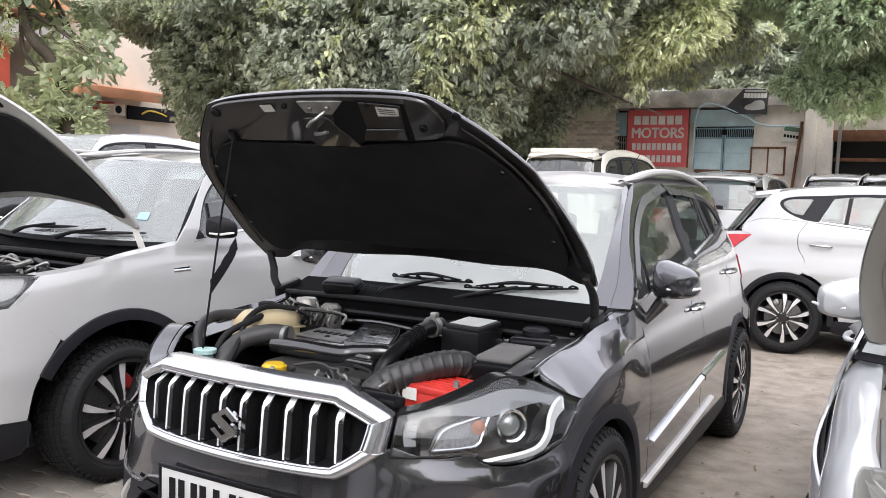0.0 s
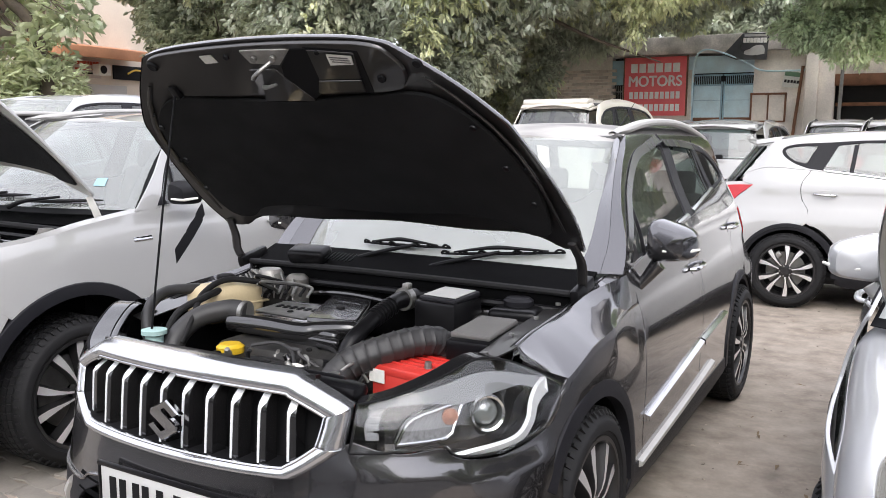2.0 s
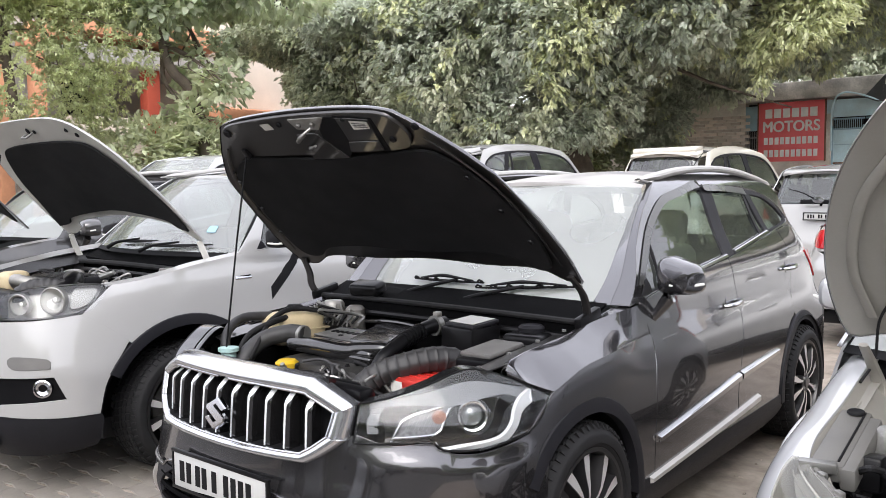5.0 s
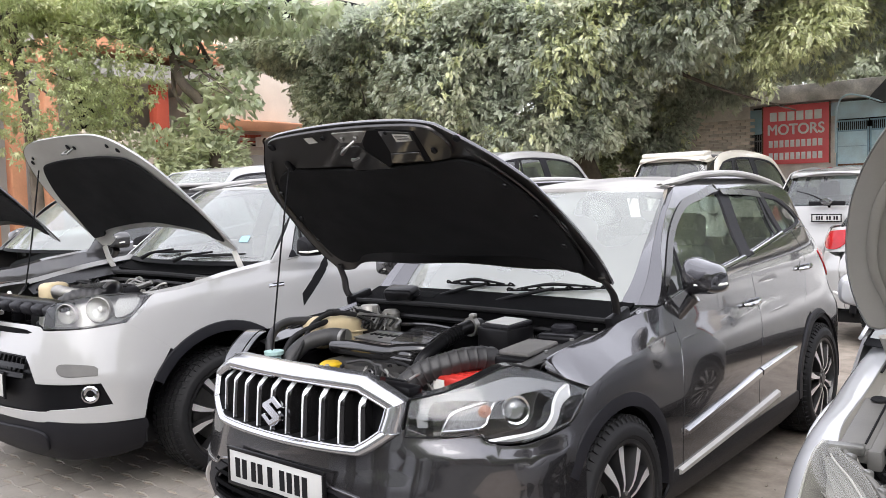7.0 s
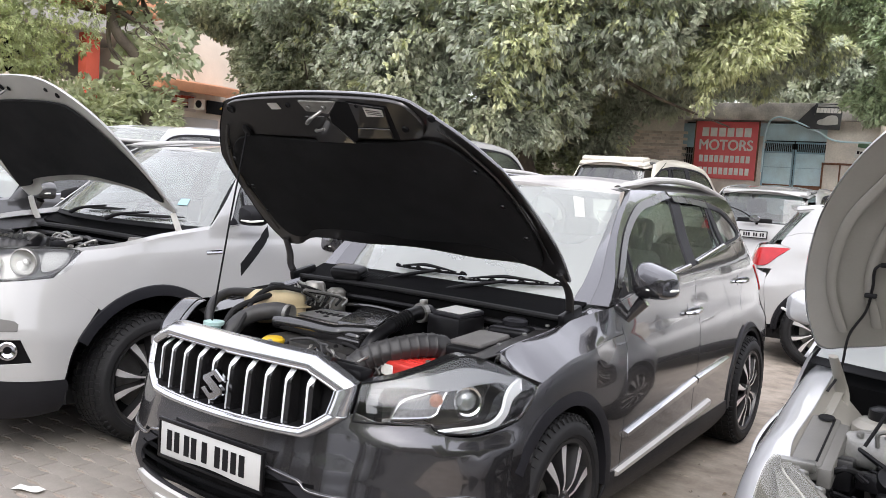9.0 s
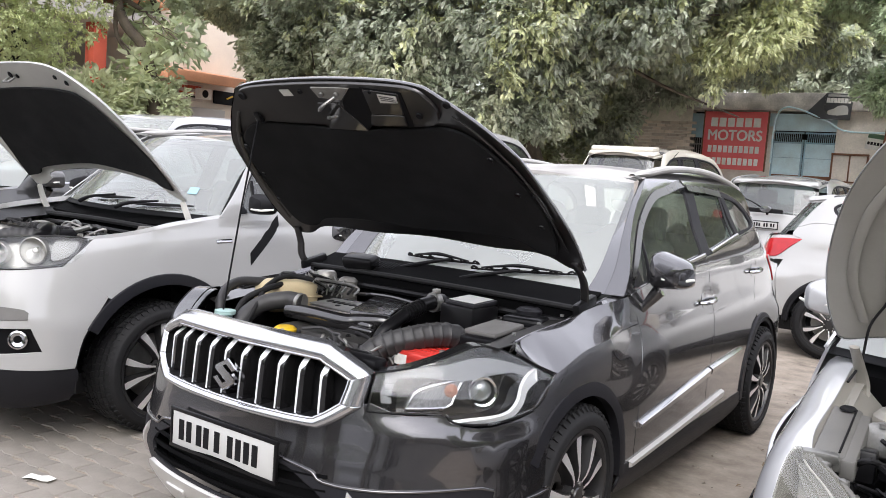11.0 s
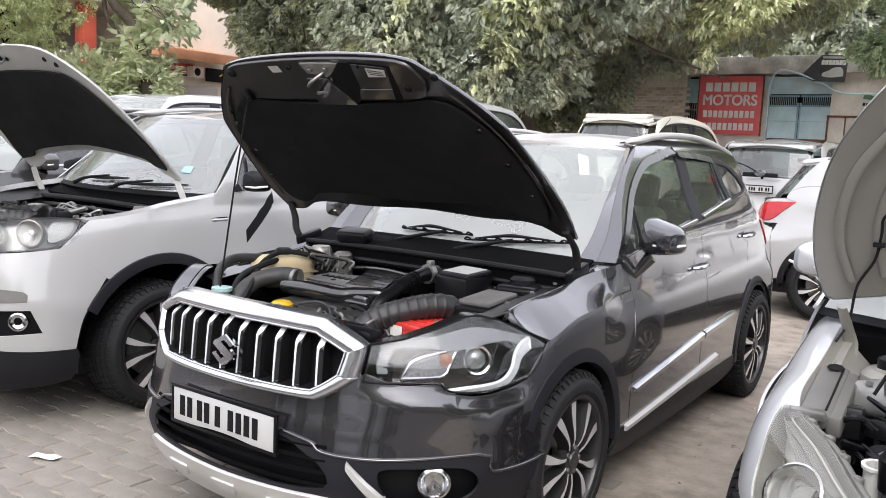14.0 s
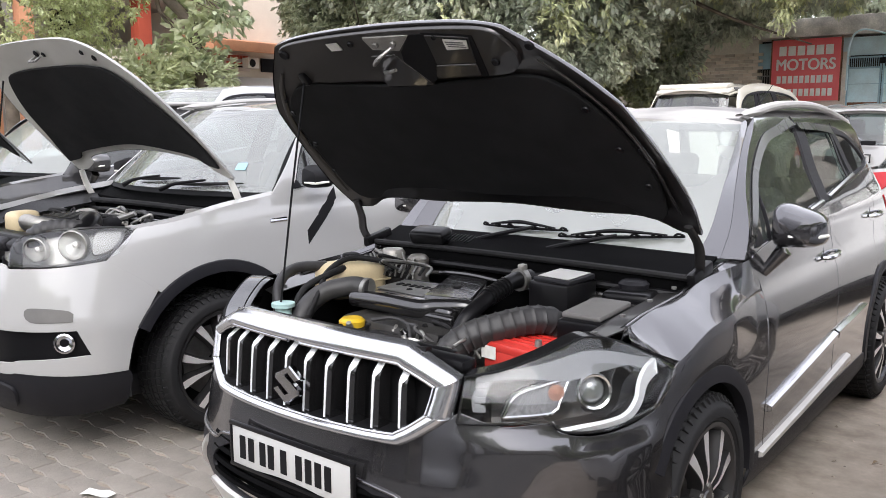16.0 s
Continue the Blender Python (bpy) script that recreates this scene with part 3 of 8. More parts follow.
def car_body(root, st, body, inner, visor=False, belt_chrome=True, handle_mat=CHROME, mirror_mat=None, roof_bars=True, arches=True, roof_mat=None, own_fender=None, own_edge=None, mirror_at=None, bend=0.0, screen_mat=None, inset=0.0, short_door=False):
    """The shell of a car behind its front end: fenders, doors, quarters, cabin frame, glass, roof, tail."""
    sh = st.shape
    A = st.arch
    fender = [(.72, .812, 1), (.62, .86), (.52, .912, 1), (.8, .962), (1.1, 1.0), (1.32, 1.018), (1.445, 1.03, 1), (1.50, .87), (1.468, .68), (1.45, .5), (1.445, .34, 1), (1.345, .335, 1)] + A(0, .415, 4, 132, 9) + [(.595, .713, 1)]
    door_f = [(1.452, .34, 1), (1.457, .5), (1.475, .68), (1.507, .87), (1.453, 1.035, 1)] + [(y, z) for y, z in BELT[1:3]] + [(2.478, 1.138, 1), (2.507, .86), (2.40, .58), (2.385, .34, 1)]
    door_r = [(2.392, .34, 1), (2.407, .58), (2.514, .86), (2.486, 1.139, 1), (2.9, 1.183), (3.42, 1.236, 1), (3.46, 1.1), (3.43, .98), (3.36, .88)] + A(1, .46, 108, 172, 6) + [(3.03, .34, 1)]
    quarter = [(3.428, 1.236, 1), (3.468, 1.1), (3.438, .98), (3.368, .88)] + A(1, .452, 108, 110, 2)[:1] + A(1, .415, 100, 6, 7) + [(3.96, .36, 1), (4.0, .62), (4.02, .80, 1), (3.93, .985), (3.835, 1.10, 1), (3.93, 1.13), (3.90, 1.2, 1), (3.7, 1.25)]
    frame = [(1.36, 1.03, 1), (1.55, 1.235), (1.75, 1.395), (1.97, 1.520, 1), (2.3, 1.566), (2.8, 1.577), (3.3, 1.551), (3.66, 1.495, 1), (3.79, 1.36), (3.90, 1.206, 1), (3.7, 1.256), (3.428, 1.242, 1), (2.9, 1.189), (2.482, 1.144), (2.2, 1.121), (1.8, 1.091), (1.453, 1.041, 1)]
    win_r, win_q = WINDOW_REAR, WINDOW_QUARTER
    dark_frame = [(1.50, 1.055, 1), (1.52, 1.11), (1.70, 1.29), (1.93, 1.425), (2.15, 1.482), (2.5, 1.505), (2.9, 1.502), (3.2, 1.482), (3.48, 1.435), (3.66, 1.36, 1), (3.72, 1.29), (3.60, 1.262, 1), (3.2, 1.222), (2.6, 1.155), (2.0, 1.106)]
    handles = ((2.40, .926), (3.40, 1.022))
    if short_door:
        win_r = [(2.60, 1.165, 1), (2.64, 1.482, 1), (2.92, 1.48), (3.13, 1.458, 1), (3.25, 1.238, 1)]
        win_q = [(3.30, 1.448, 1), (3.46, 1.446), (3.56, 1.42), (3.56, 1.37), (3.48, 1.312), (3.385, 1.292, 1)]
        door_r = door_r[:4] + [(2.9, 1.183), (3.34, 1.229, 1), (3.41, 1.11), (3.40, .98), (3.345, .88)] + A(1, .46, 108, 172, 6) + [(3.03, .34, 1)]
        quarter = [(3.348, 1.230, 1), (3.418, 1.11), (3.408, .98), (3.353, .88)] + A(1, .452, 108, 110, 2)[:1] + A(1, .415, 100, 6, 7) + quarter[-8:]
        frame = [(3.348, 1.236, 1) if abs(q[0] - 3.428) < .001 else q for q in frame]
        dark_frame = dark_frame[:7] + [(3.2, 1.482), (3.48, 1.464), (3.59, 1.425), (3.585, 1.36), (3.49, 1.29), (3.37, 1.246, 1)] + dark_frame[-2:]
        handles = ((2.20, .926), (3.21, 1.02))
    holes = [WINDOW_FRONT, win_r, win_q]
    if own_fender:
        fender = [np.array(q, float) for q in own_fender(A)]
    skin = lambda o: (lambda s, z: sh(s, z, o))
    for k in (1, -1):
        fl = (lambda g: g) if k == 1 else other_side
        word = "left" if k == 1 else "right"
        
        def crease(y):
            return np.interp(y, (.52, .62, .72, .80, .90, 1.02, 1.36, 1.45), (.910, .862, .822, .850, .873, .884, .90, .905))

        def fender_skin(s, z):
            """The side of the fender, swelling out to its crease."""
            base = sh(s, z)
            y = base[..., 1]
            zc = crease(y)
            up = np.clip((z - .68) / (zc - .68), 0, 1)
            k2 = np.interp(y, (.64, .80, 1.10, 1.42), (0, 1, 1, 0))
            k2 = k2 * k2 * (3 - 2 * k2)
            out = .020 * up * up * (3 - 2 * up) * k2
            return base + out[..., None] * np.array((1.0, 0, 0))

        def fender_top(y, v):
            """The top of the fender: v from the crease to the hood's gutter."""
            s2 = np.array([float(sh.sy(q)) for q in y])
            zc, ztop = crease(y), np.interp(y, (.52, .8, 1.1, 1.32, 1.445), (.912, .962, 1.0, 1.018, 1.03))
            low_e = fender_skin(s2, zc)
            zg = np.interp(y, (.5, .55, .75, 1.02, 1.15, 1.45), (.90, .912, .945, .965, .985, 1.03))
            k2 = np.interp(y, (.50, .62, 1.12, 1.42), (0, 1, 1, 0))
            k2 = (k2 * k2 * (3 - 2 * k2))[:, None]
            base = sh(s2, zc + (ztop - zc) * v)
            bowed = np.stack((low_e[:, 0] + (.732 - low_e[:, 0]) * v, low_e[:, 1], zc + (zg - zc) * (1 - (1 - v) ** 1.12)), 1)
            return base + (bowed - base) * k2
        if bend:
            side_f = [(.72, .822, 1), (.80, .850), (.90, .873), (1.02, .884), (1.36, .90), (1.497, .905, 1), (1.50, .87), (1.468, .68), (1.45, .5), (1.445, .34, 1), (1.345, .335, 1)] + A(0, .415, 4, 132, 9) + [(.595, .713, 1)]
            fender_p = part("front_fender", fl(patch(st.side(side_f), fender_skin, 0.026)), body, root)
            ty, tv = np.linspace(.53, 1.485, 56), np.linspace(0, 1, 11)
            rows_t = [fender_top(ty, q) for q in tv]
            rows_t = [rows_t[0] - np.array((.004, 0, .012))] + rows_t
            kk2 = len(ty)
            part("fender_top", fl((np.vstack(rows_t), [(r * kk2 + i, r * kk2 + i + 1, (r + 1) * kk2 + i + 1, (r + 1) * kk2 + i) for r in range(len(rows_t) - 1) for i in range(kk2 - 1)])), body, fender_p, angle=60)
        else:
            part("front_fender", fl(patch(st.side(fender), skin(0.0), 0.045)), body, root)
        fd = part("front_door", fl(patch(st.side(door_f), skin(0.0))), body, root)
        rd = part("rear_door", fl(patch(st.side(door_r), skin(0.0))), body, root)
        part("quarter_panel", fl(patch(st.side(quarter), skin(0.0))), body, root)
        part("cabin_frame", fl(patch(st.side(frame), skin(0.0), holes=[curve2(st.side(dark_frame), 0.03)])), body, root)
        part("window_surround", fl(patch(st.side(dark_frame), skin(-0.006), holes=[curve2(st.side(h), 0.03) for h in holes])), CLADDING, root)
        part("window_glass", fl(patch(st.side(WINDOW_FRONT), skin(-0.014), lip=0)), SIDE_GLASS, fd)
        part("window_glass", fl(patch(st.side(win_r), skin(-0.014), lip=0)), SIDE_GLASS, rd)
        part("quarter_glass", fl(patch(st.side(win_q), skin(-0.014), lip=0)), SIDE_GLASS, root)
        part("window_post", fl(bar_strip(sh, *[float(sh.sy(st.ym(v))) for v in (1.655, 1.70)], st.zm(1.08), st.zm(1.25), 0.03, 0.02, 0.002, 8)), CLADDING, fd)
        part("window_post", fl(ribbon(*[sh(np.full(8, float(sh.sy(st.ym((3.0 if short_door else 3.10) + e)))) + np.linspace(0, 1, 8) * -0.03, np.linspace(st.zm(1.225), st.zm(1.46), 8), -0.008) for e in (0, 0.035)])), CLADDING, rd)
        if belt_chrome:
            for a, b, host in ((1.70, 2.475, fd), (2.60, 3.24, rd)):
                zz = [st.zm(float(np.interp(v, *zip(*BELT)))) + 0.014 for v in (a, b)]
                part("belt_moulding", fl(bar_strip(sh, float(sh.sy(st.ym(a))), float(sh.sy(st.ym(b))), zz[0], zz[1], 0.020, 0.020, 0.008)), CHROME, host, "thin chrome belt moulding")
        for (y, z), host in zip(handles, (fd, rd)):
            s0, zz = float(sh.sy(st.ym(y))), st.zm(z)
            base = sh(s0, zz)
            cup = patch([(s0 - .05, zz - .026), (s0 + .045, zz - .03), (s0 + .05, zz + .03), (s0 - .045, zz + .034)], skin(0.002), 0.03, 0.002)
            part("handle_recess", fl(cup), body, host)
            pts = [sh(s0 + a, zz + h, o) for a, h, o in ((-.085, -.004, .002), (-.07, -.002, .026), (-.02, 0, .036), (.05, .004, .036), (.09, .007, .024), (.1, .008, .002))]
            part("door_handle", fl(tube(pts, [0.010, .014, .0145, .014, .012, .009], 10, 6, 0.8)), handle_mat, host)
        if visor:
            for pts, host in (([(1.50, 1.10), (1.68, 1.292), (1.92, 1.432), (2.15, 1.482), (2.48, 1.500)], fd), ([(2.52, 1.500), (2.8, 1.500), (3.12, 1.480)], rd)):
                c = curve2(st.side(pts), 0.03, False)
                d = np.gradient(c, axis=0); d /= np.hypot(*d.T)[:, None]
                low = c + np.stack((d[:, 1], -d[:, 0]), 1) * np.interp(np.linspace(0, 1, len(c)), (0, .15, .9, 1), (.008, .030, .036, .022))[:, None]
                part("rain_visor", fl(ribbon(sh(c[:, 0], c[:, 1], 0.003), sh(low[:, 0], low[:, 1], 0.008), 0.003)), SMOKE_TRIM, host, "dark smoked rain visor")
        if arches:
            for which, a0, a1 in ((0, -3, 150), (1, 186, -2)):
                aa = [st.side(A(which, r, a0, a1, 30)) for r in (0.372, 0.428)]
                part("arch_cladding", fl(band(sh, *aa, .007)), CLADDING if arches is True else arches, root)
        sill = [(1.33, .345, 1), (3.06, .345, 1), (3.09, .24), (2.9, .20, 1), (1.5, .20, 1), (1.3, .24)]
        part("sill", fl(patch(st.side(sill), skin(0.004), centre=(0, 2.1, .6))), CLADDING, root)
        for which in (0, 1):
            liner = [tuple(q) for q in A(which, 0.40, -8, 188, 20)]
            x0, x1 = 0.52, st.track - 0.04
            v = np.array([(x0, y, z) for y, z in liner] + [(x1, y, z) for y, z in liner])
            n = len(liner)
            geo = (v, [(i, i + 1, n + i + 1, n + i) for i in range(n - 1)] + [tuple(range(n))])
            part("wheel_liner", fl(geo), INTERIOR, root)
            hy = st.hubs[which]
            wheel_parts(root, k, hy, st.wheel, st.track - 0.012 * which - (0.02 if which else 0), st.wheel, st.wheel - 0.090, st, caliper=bool(mirror_mat))
        # the mirror on the door
        mz, my = st.zm(1.095), st.ym(1.575)
        px = float(sh(float(sh.sy(my)), mz)[0])
        if mirror_at:
            px, my, mz = mirror_at[0] - .125, mirror_at[1], mirror_at[2] - .03
        shell = lathe([(0.0, -0.070), (0.045, -0.067), (0.074, -0.057), (0.090, -0.034), (0.097, 0.005), (0.096, 0.045), (0.090, 0.055), (0.085, 0.05), (0.0, 0.05)], 32, (0, 0, 0), (0, 1, 0))
        m = pose(px + 0.125, my - 0.005, mz + 0.03, 0, 0, -8) @ Matrix.Diagonal((0.96, 1.05, 0.82, 1) if mirror_mat is None else (0.9, 0.9, 0.62, 1))
        v0 = np.array(shell[0])
        rad = np.hypot(v0[:, 0], v0[:, 2]) + 1e-9
        square = (np.abs(v0[:, 0] / rad) ** 4.2 + np.abs(v0[:, 2] / rad) ** 4.2) ** (-1 / 4.2)
        v0[:, 0] *= square; v0[:, 2] *= square
        v0[:, 2] = np.where(v0[:, 2] < 0, v0[:, 2] * .80 * (1.0 - v0[:, 0] * 2.2) - v0[:, 0] * .06, v0[:, 2] * (1.0 - v0[:, 0] * 2.6) - v0[:, 0] * .06)
        v0[:, 0] *= .95
        shell = (v0, shell[1])
        mirror = part("door_mirror", fl(moved(shell, m)), mirror_mat or body, fd)
        if mirror_mat is None:
            part("mirror_stalk", fl(tube([(px - 0.002, my - 0.015, mz - 0.150), (px + 0.03, my - 0.01, mz - 0.112), (px + 0.08, my - 0.006, mz - 0.045)], [0.016, 0.020, 0.030], 12, 5, 1.0)), mirror_mat or body, fd)
        part("mirror_lamp", fl(tube([(px + 0.11, my - 0.076, mz + 0.012), (px + 0.175, my - 0.060, mz + 0.010), (px + 0.228, my - 0.012, mz + 0.018)], [0.004, 0.008, 0.005], 8, 8)), PAPER, mirror)
        part("mirror_glass", fl(moved(lathe([(0.0, 0.052), (0.078, 0.051)], 24, (0, 0, 0), (0, 1, 0)), m)), CHROME, mirror)
        tri = [(1.475, 1.06, 1), (1.51, 1.105), (1.535, 1.125), (1.565, 1.068, 1)]
        part("mirror_sail", fl(patch(st.side(tri), skin(0.004), 0.03)), CLADDING, fd)
        # the fender's turned-in upper edge beside the hood
        tt = np.array([(.53, .914), (.8, .963), (1.1, 1.0), (1.32, 1.018), (1.44, 1.03)])
        if own_edge == []:
            continue
        tt = curve2(st.side([np.array(q) for q in own_edge] if own_edge else [tuple(q) for q in tt]), 0.04, False)
        edge = fender_top(np.linspace(.56, 1.44, 30), 1.0) if bend else sh(tt[:, 0], tt[:, 1], -0.001)
        if bend:
            inw = np.interp(edge[:, 1], (.52, .60, 1.15, 1.40), (.030, .016, .016, .052))
            rim = edge + np.stack((-inw, 0 * inw, np.interp(inw, (.016, .05), (-.012, .008))), 1)
        else:
            rim = edge + np.array((-.052, 0, .010))
        if bend:
            for o, drop in ((.010, .002), (.026, .010)):
                part("gutter_line", fl(tube(rim[3:-3] - np.array((o, 0, drop)), .0035, 6)), body if o < .02 else PLASTIC, root)
        low = rim.copy(); low[:, 2] -= 0.03; low[:, 0] -= 0.01
        part("fender_edge", fl(join(ribbon(edge, rim, 0.002), ribbon(rim, low, 0.002))), body, root)
        # roof bar
        if roof_bars:
            c = curve2(st.side([(1.97, 1.520), (2.07, 1.548), (2.4, 1.580), (2.9, 1.586), (3.35, 1.552), (3.62, 1.496)]), 0.05, False)
            zz = c[:, 1]
            base = sh(c[:, 0], np.minimum(zz, st.zm(1.52)))
            base[:, 2] = zz
            base[:, 0] -= 0.02
            part("roof_rail", fl(tube(base, np.interp(np.linspace(0, 1, len(base)), (0, .08, .9, 1), (.012, .024, .022, .012)), 10, 0, 0.8)), RAIL, root, "dull silver roof rail")
    # windscreen
    ze, ye = [st.zm(1.035), st.zm(1.50)], [st.ym(1.375), st.ym(1.965)]

    def screen(a, t):
        y, z = ye[0] + (ye[1] - ye[0]) * t, ze[0] + (ze[1] - ze[0]) * t + 0.03 * np.sin(np.pi * t)
        ex = sh(sh.sy(y), z)[..., 0] - 0.035 - inset * np.interp(t, (0, .5, 1), (.135, .05, .022))
        bow = 0.17 * (1 - t * 0.35) * (1 - np.abs(a) ** 2.2)
        return np.stack((a * ex, y - bow, z + 0.02 * t * (1 - a ** 2)), -1)
    fr = [(-1.02, -0.03, 1), (-1.02, 1.0, 1), (1.02, 1.0, 1), (1.02, -0.03, 1)]
    if inset:
        for k in (1, -1):
            fl = (lambda g: g) if k == 1 else other_side
            tt = np.linspace(-.04, 1.0, 16)
            yz = np.array([np.interp(tt, (-.04, .44, .78, 1.0), q) for q in zip(*[(a, b) for a, b in A_LINE])])
            outer_e = sh(np.array([float(sh.sy(st.ym(v))) for v in yz[0]]), np.array([st.zm(v) for v in yz[1]]), 0.0)
            inner_e = np.array([screen(np.float64(1.0), np.float64(v)) for v in tt])
            mid_e = .5 * (outer_e + inner_e) + np.array((.006, -.012, .008))
            part("screen_pillar", fl(join(ribbon(mid_e, outer_e, .004), ribbon(inner_e, mid_e, .004))), body, root, angle=80)
    ws = part("windscreen", patch([(-1, 0.0, 1), (-1, 0.985, 1), (1, 0.985, 1), (1, 0.0, 1)], screen, 0.06, 0), screen_mat or SCREEN, root)
    part("windscreen_seal", patch(curve2(fr, 0.06), lambda a, t: screen(a, t) - np.array((0, -0.004, 0.008)), 0.06, 0.004, [curve2([(-.93, .06, 1), (-.95, .93, 1), (.95, .93, 1), (.93, .06, 1)], 0.06)]), INK, ws)
    # roof
    zr = pchip([st.ym(v) for v in (1.9, 2.3, 2.8, 3.3, 3.8)], [st.zm(v) for v in (1.515, 1.56, 1.575, 1.555, 1.495)])

    def top(x, y):
        return np.stack((x, y, zr(y) + 0.012 - 0.07 * (np.asarray(x) / 0.6) ** 2), -1)
    yy = [st.ym(v) for v in (2.0, 2.4, 2.9, 3.4, 3.8)]
    edge = [float(sh(sh.sy(v), min(float(zr(v)), st.zm(1.535)))[0]) - 0.012 for v in yy]
    half = [(0, yy[0] - 0.17, 0), (edge[0] * .6, yy[0] - 0.11), (edge[0], yy[0] - 0.015, 1)] + [(e, v) for e, v in zip(edge[1:4], yy[1:4])] + [(edge[4], yy[4], 1), (edge[4] * .6, yy[4] + .08), (0, yy[4] + .11)]
    part("roof", patch(mirrored(half), top, 0.07, 0.02, centre=(0, 2.5, 0.5)), roof_mat or body, root)
    # tail
    yt = st.ym(4.3)

    def back(x, z):
        return sh(np.where(x < 0, -(sh.s[-1] + x), sh.s[-1] - x), z)
    q = lambda pts: [(a, st.zm(b), *c) for a, b, *c in pts]
    gate = part("tailgate", patch(mirrored(q([(0, .56), (.5, .57), (.56, .62), (.60, .86), (.50, 1.06), (.50, 1.09, 1), (0, 1.10)])), back, 0.06, 0.012), body, root)
    glass_y = [st.ym(4.03), st.ym(3.74)]

    def rear_glass(x, t):
        return np.stack((x * (0.55 - 0.08 * t), glass_y[0] + (glass_y[1] - glass_y[0]) * t + 0.07 * (1 - x ** 2), st.zm(1.10) + (st.zm(1.49) - st.zm(1.10)) * t), -1)
    part("rear_window", patch([(-1, .03, 1), (-1, .95, 1), (1, .95, 1), (1, .03, 1)], rear_glass, 0.08, 0), SIDE_GLASS, gate)
    part("tailgate_frame", patch([(-1.06, -.02, 1), (-1.06, 1.0, 1), (1.06, 1.0, 1), (1.06, -.02, 1)], lambda x, t: rear_glass(x, t) - np.array((0, .005, .004)), 0.08, 0.01, [curve2([(-.94, .08, 1), (-.94, .92, 1), (.94, .92, 1), (.94, .08, 1)], 0.08)]), GLOSS_BLACK, gate)
    part("spoiler", rbox((1.06, 0.26, 0.045), (0, st.ym(3.70), st.zm(1.492)), 0.02, (-9, 0, 0), 3, 0.94), body, gate)
    part("rear_bumper", patch(mirrored(q([(0, .55), (.55, .56), (.62, .62), (.74, .62), (.80, .36), (.74, .30), (0, .28)])), back, 0.06, 0.012), body, root)
    part("rear_valance", patch(mirrored(q([(0, .36), (.7, .37), (.80, .37), (.80, .25), (.6, .22), (0, .22)])), lambda x, z: back(x, z) + np.array((0, .006, 0)), 0.06, 0.012), CLADDING, root)
    for k in (1, -1):
        fl = (lambda g: g) if k == 1 else other_side
        sb, se = sh.s[-1] - 0.60, float(sh.sy(st.ym(3.83)))
        lamp = [(sb, st.zm(.93)), (sb, st.zm(1.055)), ((sb + se) / 2, st.zm(1.085)), (se, st.zm(1.095), 1), (se + .10, st.zm(1.02)), ((sb + se) / 2, st.zm(.915))]
        part("tail_lamp", fl(patch(lamp, lambda s, z: sh(s, z, 0.006), 0.04, 0.02)), RED_LENS, root)
        part("lamp_housing", fl(patch(lamp, lambda s, z: sh(s, z, -0.035), 0.05, 0.01)), INTERIOR, root)
        part("lamp_surround", fl(patch([(se - .05, st.zm(.90), 1), (se - .05, st.zm(1.13), 1), (sb + .01, st.zm(1.10), 1), (sb + .01, st.zm(.87), 1)], skin(-0.008), 0.05, 0.004)), body, root)
        shoulder = [(4.04, .81, 1), (4.04, .62), (4.0, .4, 1), (4.08, .4), (4.16, .62), (4.16, .84, 1)]
        part("rear_corner", fl(patch([(float(sh.sy(st.ym(3.97))), st.zm(.36), 1), (float(sh.sy(st.ym(4.01))), st.zm(.62)), (float(sh.sy(st.ym(4.03))), st.zm(.84), 1), (sb, st.zm(.87)), (sb - .01, st.zm(.62)), (sh.s[-1] - .78, st.zm(.36), 1)], skin(-0.002), 0.05)), body, root)
    part("underbody", rbox((1.3, st.ym(4.1) - st.ym(0.25), 0.12), (0, (st.ym(4.1) + st.ym(.25)) / 2, st.zm(0.27)), 0.03), INTERIOR, root)
    cabin_interior(root, st)
    return screen


RAIL = paint("dull_silver_rail", (0.46, 0.45, 0.435), 0.45, 0.4, 0, 0.06, 9, dust=0.2)
SMOKE_TRIM = paint("smoked_plastic_trim", (0.030, 0.031, 0.030), 0.25, 0, 0.2, 0.08, 6, dust=0.10)


# ---- the grey crossover ----
def plate_bars(root, at, width, height, cells, turn=0.0, flip=1):
    """A number plate whose characters are plain bars."""
    base = part("number_plate", rbox((width, 0.006, height), at, 0.004), PLATE_WHITE, root, "white number plate with dark bars")
    frame = join(rbox((width + .03, .014, .012), (at[0], at[1] + .002, at[2] + height / 2 + .005), .003), rbox((width + .03, .014, .012), (at[0], at[1] + .002, at[2] - height / 2 - .005), .003),
                 rbox((.012, .014, height), (at[0] - width / 2 - .006, at[1] + .002, at[2]), .003), rbox((.012, .014, height), (at[0] + width / 2 + .006, at[1] + .002, at[2]), .003))
    part("plate_frame", frame, PLASTIC, base)
    for x, w in cells:
        part("plate_bar", rbox((w, 0.002, height * 0.60), (at[0] + x, at[1] - flip * 0.0042, at[2]), 0.0), INK, base)
    return base


